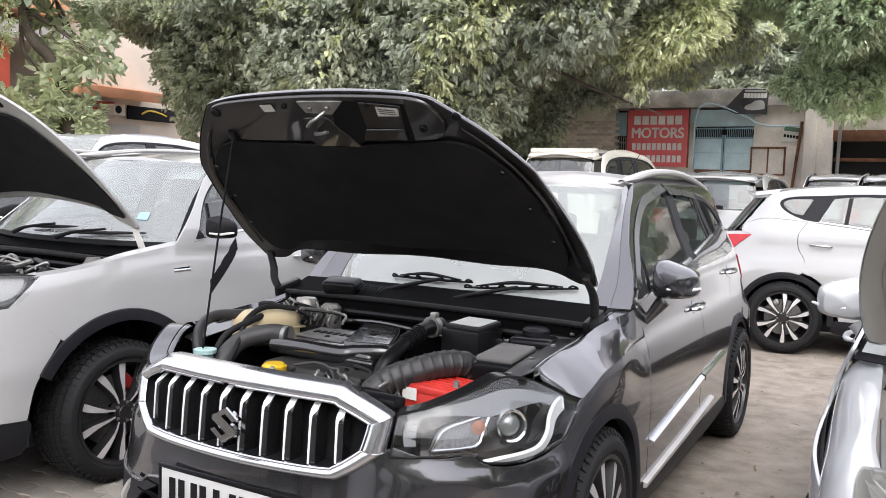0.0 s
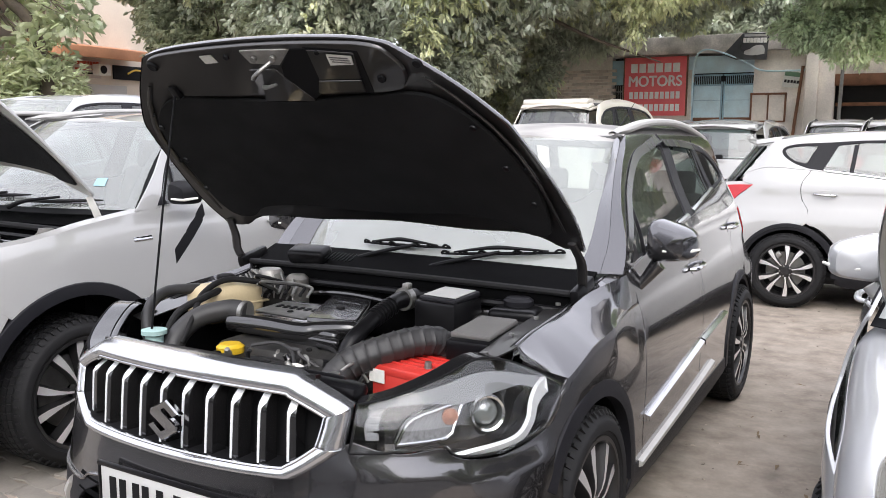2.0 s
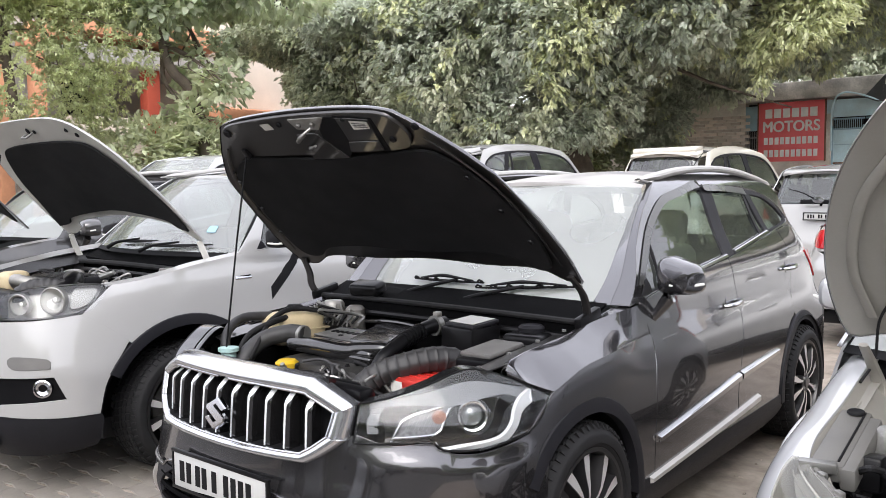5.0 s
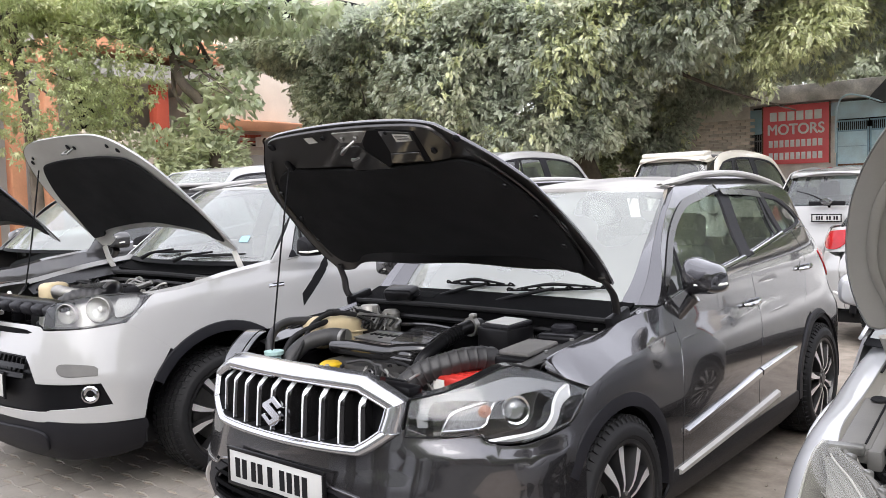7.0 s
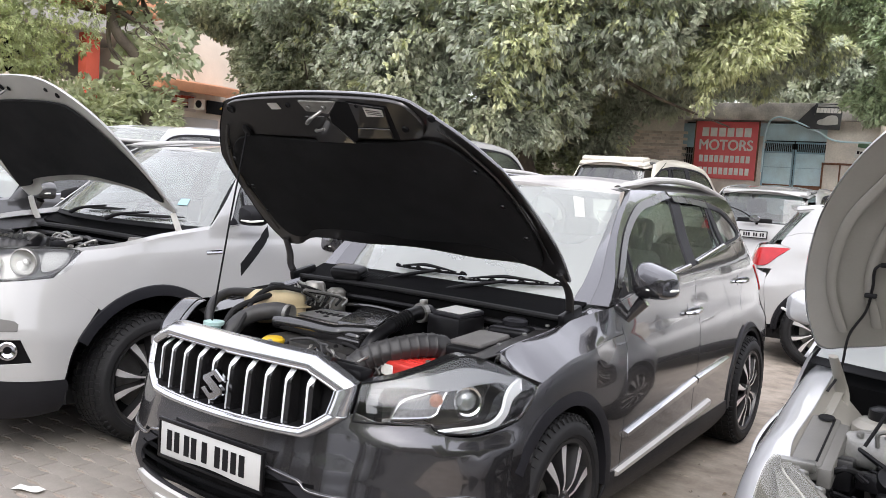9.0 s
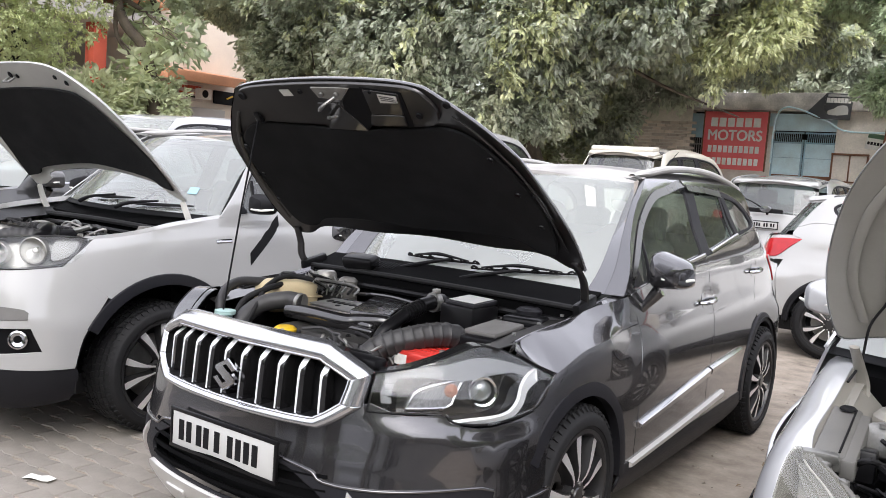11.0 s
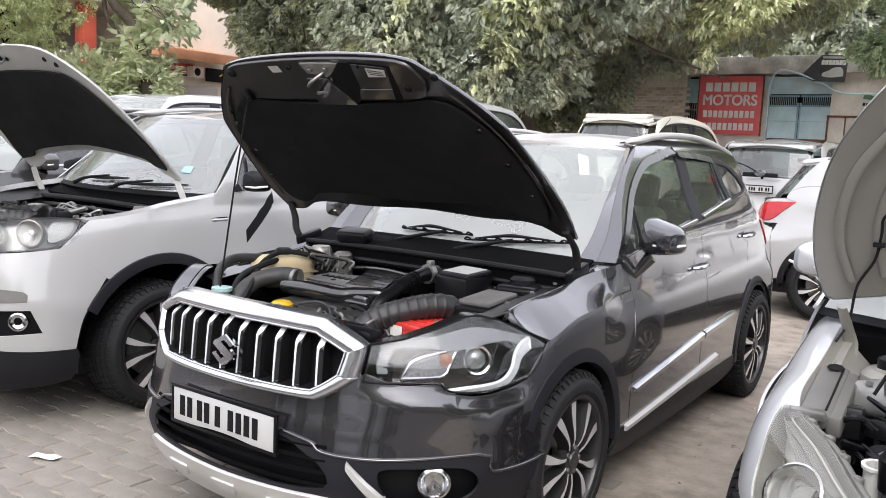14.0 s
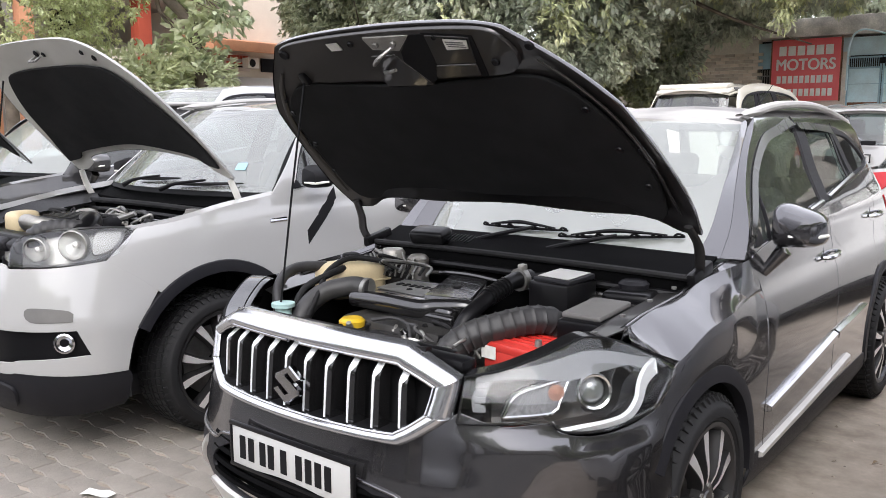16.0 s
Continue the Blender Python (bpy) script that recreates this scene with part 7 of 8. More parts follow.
far_car("white_saloon", "white car parked in the far row", pose(1.42, 14.9, 0, 0, 0, 181), SUV, WHITE_PAINT, (1, 1, 1.10))

# ---- ground ----
CONCRETE = paint("dusty_concrete", (.225, .188, .152), .92, 0, 0, .5, 7.0, 1.0, 38, dust=.60, dust_colour=(.42, .365, .305))
v = np.array([(x, y, 0) for x in (-400, 400) for y in (-400, 400)], float)
ground = part("ground", (v, [(0, 2, 3, 1)]), CONCRETE)
tagged(ground, "dusty grey-brown concrete yard", "ground", kind="structure")
# Dark ground added out of view so that the bumpers reflect less light.
UNSEEN_GROUND = paint("unseen_dark_ground", (.060, .058, .056), .85, 0, 0, .22, 1.2, .6, 160, dust=.12, spec=.3)
dark_ground = part("road", rbox((60, 11.0, .10), (0, -6.6, -.036), .006), UNSEEN_GROUND)
tagged(dark_ground, "unseen dark ground added in front of the parked cars to darken their reflections", "road", kind="structure")
litter = thing("paper_scrap", "crumpled white paper scrap on paving", "litter", pose(-1.33, .10, .010, 0, 0, 20))
pv = np.array([(-.07, -.025, 0), (-.02, -.03, .012), (.04, -.02, .002), (.075, -.03, .01), (-.065, .03, .006), (-.015, .035, .0), (.035, .028, .012), (.07, .03, .002)])
part("sheet", (pv, [(0, 1, 5, 4), (1, 2, 6, 5), (2, 3, 7, 6)]), PAPER, litter)
LEAF_DRY = paint("dry_leaf", (.16, .11, .06), .8)
rng = random.Random(2)
for i in range(26):
    x, y = (rng.uniform(.95, 1.5), rng.uniform(.2, 3.2)) if i % 2 else (rng.uniform(.2, 3.0), rng.uniform(3.6, 6.2))
    a = rng.uniform(0, 6.28)
    L, W = rng.uniform(.02, .045), rng.uniform(.005, .010)
    lv = np.array([(-L, 0, .002), (0, -W, .012), (L, 0, .004), (0, W, .010)])
    ob = part("dry_leaf", moved((lv, [(0, 1, 3), (1, 2, 3)]), pose(x, y, 0.0015, 0, 0, math.degrees(a))), LEAF_DRY)
    tagged(ob, "dry brown leaf lying on the ground", "leaf", "fallen leaves")

rng = random.Random(14)
grit_v, grit_f = [], []
for i in range(420):
    gx, gy = rng.uniform(.6, 3.0), rng.uniform(.3, 9.0)
    gr = rng.uniform(.004, .014)
    ring_g = [(gx + gr * math.cos(a) * rng.uniform(.6, 1.2), gy + gr * math.sin(a) * rng.uniform(.6, 1.2), 0.0) for a in np.arange(5) * 1.2566]
    b0 = len(grit_v)
    grit_v += ring_g + [(gx, gy, gr * rng.uniform(.4, .8))]
    grit_f += [(b0 + j, b0 + (j + 1) % 5, b0 + 5) for j in range(5)]
grit = part("grit", (np.array(grit_v), grit_f), paint("pale_grit", (.26, .22, .18), .9, 0, 0, .3, 9, island=.5))
tagged(grit, "loose grit and crumbs on the dusty concrete", "grit", kind="stuff")

# ---- building behind ----
PLASTER = paint("stained_plaster", (.72, .66, .585), .92, 0, 0, .32, 1.1, .5, 30)
BRICK_DUST = paint("bare_brick", (.60, .51, .43), .92, 0, 0, .22, 1.5, .4, 40, random_tone=.25)
MORTAR = paint("grey_mortar", (.24, .22, .19), .95, 0, 0, .2, 2, .4, 40)
FASCIA = paint("weathered_concrete", (.54, .505, .465), .92, 0, 0, .55, 2.6, .5, 30)
BLUE = paint("faded_blue_steel", (.56, .74, .80), .55, .0, 0, .18, 2.5, .1, 40, dust=.3)
BLUE_DARK = paint("blue_steel_frame", (.27, .43, .52), .55, 0, 0, .2, 3, dust=.3)
RED = paint("red_sign_sheet", (.78, .12, .13), .5, 0, 0, .08, 2.2, dust=.12)
WHITE_LETTER = paint("white_lettering", (.78, .76, .72), .6)
RUST = paint("rusty_steel", (.19, .09, .05), .75, .3, 0, .3, 5, .2, 60)
# Near-black colour stands for the shade inside gate, vent and shop openings.
OPENING_SHADE = paint("painted_opening_shade", (.02, .02, .02), .9)
Y0 = 20.0
wall = part("wall_back", join(rbox((7.5, .25, 4.0), (-9.62, Y0 + .145, 2.0), .01), rbox((1.57, .25, 3.5), (-4.585, Y0 + .145, 1.75), 0), rbox((1.62, .25, .45), (-4.6, Y0 + .30, 3.75), 0), rbox((1.62, .25, 4.0), (-1.535, Y0 + .145, 2.0), .01), rbox((8.9, .25, .9), (3.85, Y0 + .145, 3.6), .01), rbox((6.2, .25, 4.0), (5.0, Y0 + .145, 2.0), .01)), PLASTER)
tagged(wall, "stained grey plaster wall of a low building", "wall", kind="structure")
infill = part("wall_recess", rbox((5.0, .2, 4.0), (-3.8, Y0 + .75, 2.0), .01), OPENING_SHADE)
tagged(infill, "near-black wall standing for the shade behind the gate openings", "wall", kind="structure")
ledge = part("roof_slab", join(rbox((22, 1.4, .42), (-3, Y0 + .51, 4.10), .03)), FASCIA)
tagged(ledge, "weathered concrete roof edge with stains", "roof", kind="structure")
sign = thing("red_sign", "red painted signboard with white letters", "sign", pose(-4.71, Y0 - .06, 3.11, 0, 0, .5))
part("board", rbox((1.60, .04, 1.46), (0, 0, 0), .005), RED, sign)
for x in (-.80, .80):
    part("frame_edge", rbox((.03, .06, 1.5), (x, 0, 0), .004), RUST, sign)


def lettering(text, size, at, width, parent, mat=None, name="lettering", bold=.012):
    cu = bpy.data.curves.new(name, "FONT")
    cu.body, cu.size, cu.extrude, cu.offset = text, size, .004, bold
    cu.align_x, cu.align_y = "CENTER", "CENTER"
    ob = bpy.data.objects.new(name, cu)
    scene.collection.objects.link(ob)
    bpy.context.view_layer.update()
    k = width / max(ob.dimensions.x, 1e-3)
    me = bpy.data.meshes.new_from_object(ob)
    bpy.data.objects.remove(ob)
    me.transform(pose(*at, 90) @ Matrix.Diagonal((k, 1, 1, 1)))
    me.materials.clear()
    me.materials.append(mat or WHITE_LETTER)
    out = new(name, me)
    out.parent = parent
    return out


for i in range(6):
    part("name_bar", rbox((.17, .01, .225), (-.535 + i * .214, -.025, .46), .002), WHITE_LETTER, sign)
for dx, dz in ((-.010, 0), (.010, 0), (0, .008), (0, -.008)):
    lettering("MOTORS", .37, (dx, -.026 - .05 * abs(dx) - .03 * dz, .12 + dz), 1.34, sign, bold=.0)
for z, n in ((-.22, 10), (-.53, 10)):
    for i in range(n):
        part("number_bar", rbox((.095, .01, .175), (-.60 + i * .132, -.025, z), .002), WHITE_LETTER, sign)
brick_mesh = bpy.data.meshes.new("brick")
bg = rbox((.228, .05, .070), (0, 0, 0), .006, segments=1)
brick_mesh.from_pydata(bg[0].tolist(), [], bg[1])
brick_mesh.materials.append(BRICK_DUST)
rng = random.Random(77)
for row in range(20):
    for col in range(13):
        bx = -8.62 + col * .24 + (.12 if row % 2 else 0)
        if bx > -5.80:
            continue
        ob = new("brick", brick_mesh)
        ob.parent = wall
        ob.matrix_local = pose(bx + rng.uniform(-.004, .004), Y0 + rng.uniform(.002, .014), 1.98 + row * .082, 0, rng.uniform(-.6, .6), 0)
gate = thing("steel_gate", "faded blue sheet-steel double gate", "gate", pose(-3.06, Y0 + .10, 0))
for k in (-1, 1):
    part("gate_leaf", rbox((.70, .03, 3.05), (k * .365, 0, 1.58), .005), BLUE, gate)
    part("gate_frame", join(rbox((.04, .05, 3.2), (k * .72, -.015, 1.6), .004), rbox((.04, .05, 3.2), (k * .03, -.015, 1.6), .004), rbox((.72, .05, .04), (k * .375, -.015, 3.36), .004), rbox((.72, .05, .04), (k * .375, -.015, 3.12), .004), rbox((.72, .05, .05), (k * .375, -.015, 2.2), .004)), BLUE_DARK, gate)
    part("vent_back", rbox((.66, .02, .22), (k * .375, .0, 3.24), 0), OPENING_SHADE, gate)
    for i in range(14):
        part("vent_bar", rbox((.012, .02, .22), (k * (.08 + i * .045), -.02, 3.24), .002), BLUE_DARK, gate)
    part("gate_seam", rbox((.64, .01, .012), (k * .375, -.02, 2.75), .002), BLUE_DARK, gate)
part("lintel_sheet", rbox((1.75, .03, .42), (0, .02, 3.62), .004), BLUE, gate)
part("rust_strip", rbox((1.4, .01, .10), (0, -.03, 2.28), .002), RUST, gate)
side_gate = thing("collapsible_gate", "narrow blue lattice gate under a blue sheet", "gate", pose(-5.70, Y0 + .05, 0))
part("blue_sheet", rbox((.42, .03, .62), (0, 0, 3.48), .004), BLUE_DARK, side_gate)
for i in range(7):
    part("lattice_bar", rbox((.018, .02, 3.1), (-.18 + i * .06, 0, 1.6), .003), STEEL, side_gate)
for z in (.8, 1.6, 2.3, 2.7, 3.0):
    part("lattice_rail", rbox((.40, .03, .03), (0, -.01, z), .003), STEEL, side_gate)
board = thing("tilted_banner", "dark printed banner with a pale car shape", "sign", pose(-2.30, Y0 - .34, 3.97, -6, 2, 0) @ Matrix.Diagonal((.86, 1, .88, 1)))
PRINT = paint("faded_dark_print", (.045, .045, .048), .6, 0, 0, .3, 4)
part("banner_sheet", rbox((.70, .02, .70), (0, 0, 0), .004), PRINT, board)
for i in range(7):
    part("banner_bar", rbox((.08, .01, .13), (-.27 + .09 * i, -.014, .16), 0), WHITE_LETTER, board)
part("banner_line", rbox((.58, .01, .06), (.0, -.014, .29), 0), SATIN, board)
cbody = curve2([(-.26, -.22, 1), (-.24, -.12), (-.10, -.06), (.02, .02), (.20, .03), (.27, -.06), (.28, -.20, 1), (0, -.24)], .03)
part("banner_car", (np.array([(a, -.013, b) for a, b in cbody]), [tuple(range(len(cbody)))]), SATIN, board)
part("torn_sheet", (np.array([(-.35, -.01, .33), (-.80, -.02, -.22), (-.45, -.03, -.36), (.10, -.01, -.34), (-.35, -.01, -.1)]), [(0, 1, 2, 4), (2, 3, 4)]), PRINT, board)
cable = thing("blue_pipe", "thin blue pipe hanging over the gate", "pipe")
part("pipe", tube([(-3.75, Y0 - .15, 2.6), (-3.72, Y0 - .2, 3.6), (-3.5, Y0 - .35, 3.92), (-3.1, Y0 - .38, 3.88), (-2.5, Y0 - .35, 3.62), (-2.1, Y0 - .12, 3.42), (-1.2, Y0 - .1, 3.40)], .022, 8, 12), BLUE, cable)
notice = thing("notice_frame", "rusty framed wall hatch", "hatch", pose(-1.98, Y0 - .0, 2.55) @ Matrix.Diagonal((.82, 1, 1, 1)))
part("panel", rbox((.92, .03, .62), (0, 0, 0), .004), PLASTER, notice)
part("frame", join(rbox((1.0, .08, .05), (0, -.01, .33), .006), rbox((.05, .06, .66), (-.47, -.01, 0), .005), rbox((.04, .06, .66), (.0, -.01, 0), .005), rbox((.05, .06, .66), (.47, -.01, 0), .005), rbox((.95, .06, .04), (0, -.01, -.32), .005)), RUST, notice)
poster = thing("wall_poster", "small faded green and white poster", "poster", pose(-1.47, Y0 - .03, 3.22, 0, 8, 0) @ Matrix.Diagonal((.86, 1, .86, 1)))
part("sheet", rbox((.46, .012, .48), (0, 0, 0), .002), PAPER, poster)
part("poster_band", rbox((.42, .006, .12), (0, -.010, .12), 0), paint("faded_green", (.12, .22, .13), .7), poster)
for i in range(5):
    part("poster_bar", rbox((.06, .006, .08), (-.16 + .08 * i, -.010, -.08), 0), INK, poster)
redp = thing("red_pipe", "leaning rusty red pipe against the wall", "pipe")
part("pipe", tube([(-1.44, Y0 - .12, 1.2), (-1.24, Y0 - .10, 3.50)], .036, 10), RUST, redp)
pil = part("pillar", join(rbox((.27, .5, 4.0), (-1.03, Y0 - .02, 2.0), .03), rbox((.34, .36, 4.0), (-.725, Y0 + .04, 2.0), .02)), PLASTER)
tagged(pil, "grey plastered pillar", "pillar", kind="structure")
shop = part("shop_opening", join(rbox((2.70, .1, 3.3), (.55, Y0 + .55, 1.65), .01), rbox((.10, .5, 3.3), (-.62, Y0 + .30, 1.65), .01), rbox((.12, .6, 3.3), (1.9, Y0 + .3, 1.65), .01)), OPENING_SHADE)
tagged(shop, "near-black panels standing for the shade in the shop opening", "opening", kind="structure")
shut = part("shutter_box", join(rbox((2.45, .25, .26), (.66, Y0 + .10, 3.17), .02), rbox((2.4, .06, .08), (.66, Y0 + .20, 2.62), .01)), RUST)
tagged(shut, "rusty brown shutter box", "shutter", kind="structure")
post = thing("grey_post", "thin grey steel post", "post")
part("post", tube([(-.42, Y0 - .5, 0), (-.36, Y0 - .5, 3.75)], .040, 10), STEEL, post)

for ob in (wall, infill, ledge, sign, gate, side_gate, board, cable, notice, poster, redp, pil, shop, shut, post):
    ob.location.x += .25
    ob.location.z -= .32

# ---- buildings beyond ----
CREAM = paint("cream_render", (.66, .58, .49), .9, 0, 0, .12, .8, .3, 20)
ORANGE = paint("orange_painted_render", (.62, .30, .17), .85, 0, 0, .18, 1.2, .2, 20)
RED_COL = paint("red_painted_column", (.42, .07, .035), .8, 0, 0, .15, 1.5)
GREY_SLAB = paint("grey_slab", (.42, .40, .37), .9, 0, 0, .12, 1.0)
BLUE_SHEET = paint("blue_sheet_roof", (.16, .42, .58), .6)
house = thing("cream_shop_building", "cream rendered shop building with orange bands", "building")
part("wall", join(rbox((8, 12, 13), (-24.2, 19.6, 6.5), .02)), CREAM, house)
part("wall", join(rbox((5, 9.5, 13), (-26.0, 8.9, 6.5), .02)), GREY_SLAB, house)
part("porch_slab", rbox((3.4, 4.4, .5), (-21.4, 11.4, 5.55), .03), GREY_SLAB, house)
part("orange_band", rbox((3.6, 4.6, .55), (-21.3, 11.4, 6.3), .03), ORANGE, house)
part("column", rbox((.42, .42, 5.3), (-20.2, 11.62, 2.65), .03), RED_COL, house)
part("balcony_wall", rbox((3.0, 4.4, 1.1), (-21.6, 11.4, 3.35), .03), CREAM, house)
part("window", join(rbox((.1, .8, 1.2), (-23.45, 11.0, 4.6), .01)), INK, house)
for y in (6.66, 7.36, 8.27):
    part("column", rbox((.36, .36, 6.2), (-20.0, y, 3.1), .03), ORANGE, house)
part("awning", rbox((1.6, 3.3, .30), (-19.7, 14.75, 4.22), .03, (0, 8, 0)), ORANGE, house)
part("shutter", rbox((.1, 3.0, 3.2), (-20.15, 14.7, 1.7), .01), GREY_SLAB, house)
for y0, y1 in ((13.15, 14.2), (14.25, 15.25)):
    sg = part("shop_sign", rbox((.06, y1 - y0, .52), (-20.08, (y0 + y1) / 2, 3.74), .005), paint("faded_sign", (.50, .42, .38), .7), house)
    for i in range(8):
        part("sign_bar", rbox((.01, (y1 - y0) / 11, .10), (-20.04, y0 + (y1 - y0) * (i + 1) / 9.2, 3.90), 0), RED_COL, sg)
    for i in range(2):
        part("sign_bar", rbox((.01, (y1 - y0) * .8, .05), (-20.04, (y0 + y1) / 2, 3.72 - .11 * i), 0), INK if i else RED_COL, sg)
part("dark_sign", rbox((.06, 1.9, .42), (-20.08, 16.65, 3.70), .005), INK, house)
part("sign_bar", tube([(-20.03, 16.2, 3.68), (-20.03, 16.5, 3.80), (-20.03, 16.9, 3.76), (-20.03, 17.2, 3.68)], .03, 6, 6), YELLOW, house)
ac = thing("air_conditioner", "white outdoor air conditioner on the shop wall", "air conditioner", pose(-19.9, 15.15, 3.72))
part("case", rbox((.3, .42, .32), (0, 0, 0), .02), PAPER, ac)
part("fan_grille", lathe([(.12, .0), (.11, .01), (0, .012)], 20, (.152, -.04, 0), (1, 0, 0)), INK, ac)
for z, w, y in ((8.2, 1.6, 16.0), (8.2, 1.6, 19.5), (11, 1.6, 16.0)):
    part("window", rbox((.1, w, 1.4), (-20.18, y, z), .01), INK, house)
part("blue_roof", rbox((4, 4.0, .2), (-22, 5.6, 6.2), .02, (0, 10, 0)), BLUE_SHEET, house)
for ob in (house, ac):
    ob.location += Vector((.17, .28, -.34))
yard_wall = part("wall_left", rbox((.25, 16, 2.2), (-17.5, 16, 1.1), .02), PLASTER)
tagged(yard_wall, "low plastered yard wall", "wall", kind="structure")

# ---- trees ----
BARK = paint("dark_bark", (.13, .105, .082), .95, 0, 0, .35, 6, .8, 40)


def leaf_material(name, colour, through_colour):
    m = bpy.data.materials.new(name)
    m.use_nodes = True
    n, l = m.node_tree.nodes, m.node_tree.links
    b = n["Principled BSDF"]
    b.inputs["Roughness"].default_value = 0.42
    geo, rng2 = n.new("ShaderNodeNewGeometry"), n.new("ShaderNodeMapRange")
    rng2.inputs["To Min"].default_value, rng2.inputs["To Max"].default_value = 0.40, 1.75
    l.new(geo.outputs["Random Per Island"], rng2.inputs["Value"])
    col = n.new("ShaderNodeVectorMath"); col.operation = "SCALE"
    col.inputs[0].default_value = colour
    l.new(rng2.outputs[0], col.inputs["Scale"])
    at, spot, fade = n.new("ShaderNodeTexCoord"), n.new("ShaderNodeTexNoise"), n.new("ShaderNodeMapRange")
    spot.inputs["Scale"].default_value, spot.inputs["Detail"].default_value = 0.75, 3
    l.new(at.outputs["Object"], spot.inputs["Vector"])
    fade.inputs["From Min"].default_value, fade.inputs["From Max"].default_value = 0.47, 0.64
    l.new(spot.outputs["Fac"], fade.inputs["Value"])
    tint = n.new("ShaderNodeMix"); tint.data_type = "RGBA"
    l.new(fade.outputs[0], tint.inputs["Factor"]); l.new(col.outputs[0], tint.inputs["A"])
    tint.inputs["B"].default_value = (min(1, colour[0] * 1.75), min(1, colour[1] * 1.65), colour[2] * 1.5, 1)
    l.new(tint.outputs["Result"], b.inputs["Base Color"])
    t = n.new("ShaderNodeBsdfTranslucent"); t.inputs[0].default_value = (*through_colour, 1)
    mx = n.new("ShaderNodeMixShader"); mx.inputs[0].default_value = 0.5
    l.new(b.outputs[0], mx.inputs[1]); l.new(t.outputs[0], mx.inputs[2])
    l.new(mx.outputs[0], n["Material Output"].inputs["Surface"])
    return m


DARK_LEAF = leaf_material("dark_green_leaves", (.43, .455, .385), (.63, .68, .54))
MID_LEAF = leaf_material("green_leaves", (.40, .43, .30), (.62, .66, .42))
YOUNG_LEAF = leaf_material("yellow_green_leaves", (.66, .68, .45), (.73, .76, .49))
FEATHER_LEAF = leaf_material("feathery_green_leaves", (.40, .44, .255), (.57, .62, .34))
DEEP_LEAF = leaf_material("deep_green_leaves", (.28, .305, .23), (.44, .48, .32))
PALE_LEAF = leaf_material("pale_broad_leaves", (.40, .44, .335), (.47, .54, .31))
FINE_LEAF = leaf_material("fine_light_leaves", (.44, .51, .355), (.60, .69, .47))


def leaves(rng, at, way, size, per, spread, droop, width):
    """Rosettes of folded leaves: at and way hold the twigs' ends and directions."""
    n = len(at) * per
    o = np.repeat(at, per, 0) + rng.normal(0, size * .25, (n, 3))
    d = np.repeat(way, per, 0) + rng.normal(0, spread, (n, 3))
    d[:, 2] -= droop
    d /= np.linalg.norm(d, axis=1)[:, None]
    up = rng.normal(0, .45, (n, 3)) + np.array((0, 0, 1.0))
    s = np.cross(d, up); s /= np.linalg.norm(s, axis=1)[:, None] + 1e-9
    u = np.cross(s, d)
    L = size * rng.uniform(.65, 1.25, n)[:, None]
    w = L * width
    up_, bend = u * L * .07, u * L * .10
    v = np.stack((o, o + d * L * .32 + s * w + up_, o + d * L * .68 + s * w * .8 + up_ - bend * .4, o + d * L - bend, o + d * L * .68 - s * w * .8 + up_ - bend * .4, o + d * L * .32 - s * w + up_), 1).reshape(-1, 3)
    i = np.arange(n)[:, None] * 6
    f = np.concatenate((i + [0, 1, 2], i + [0, 2, 3], i + [0, 3, 4], i + [0, 4, 5]))
    return v, f


def crown_part(name, v, f, mat, parent):
    me = bpy.data.meshes.new(name)
    me.vertices.add(len(v)); me.vertices.foreach_set("co", v.astype(np.float32).ravel())
    me.loops.add(f.size); me.loops.foreach_set("vertex_index", f.astype(np.int32).ravel())
    me.polygons.add(len(f)); me.polygons.foreach_set("loop_start", np.arange(0, f.size, 3, dtype=np.int32))
    me.update(calc_edges=True)
    me.materials.append(mat)
    ob = new(name, me)
    ob.parent = parent
    ob["kind"] = "stuff"
    return ob


def blob_points(rng, blobs, count, shell=.45):
    """Points in the outer part of a cluster of ellipsoids, and the way outwards at each."""
    vol = np.array([b[3] * b[4] * b[5] for b in blobs]) ** .75
    pick = rng.choice(len(blobs), count, p=vol / vol.sum())
    b = np.array(blobs)[pick]
    d = rng.normal(0, 1, (count, 3)); d /= np.linalg.norm(d, axis=1)[:, None]
    r = 1 - shell * rng.random(count)[:, None] ** 1.6
    r *= 1 + .16 * np.sin(d[:, :1] * 7 + b[:, :1]) * np.cos(d[:, 1:2] * 6 + b[:, 1:2])
    return b[:, :3] + d * r * b[:, 3:], d


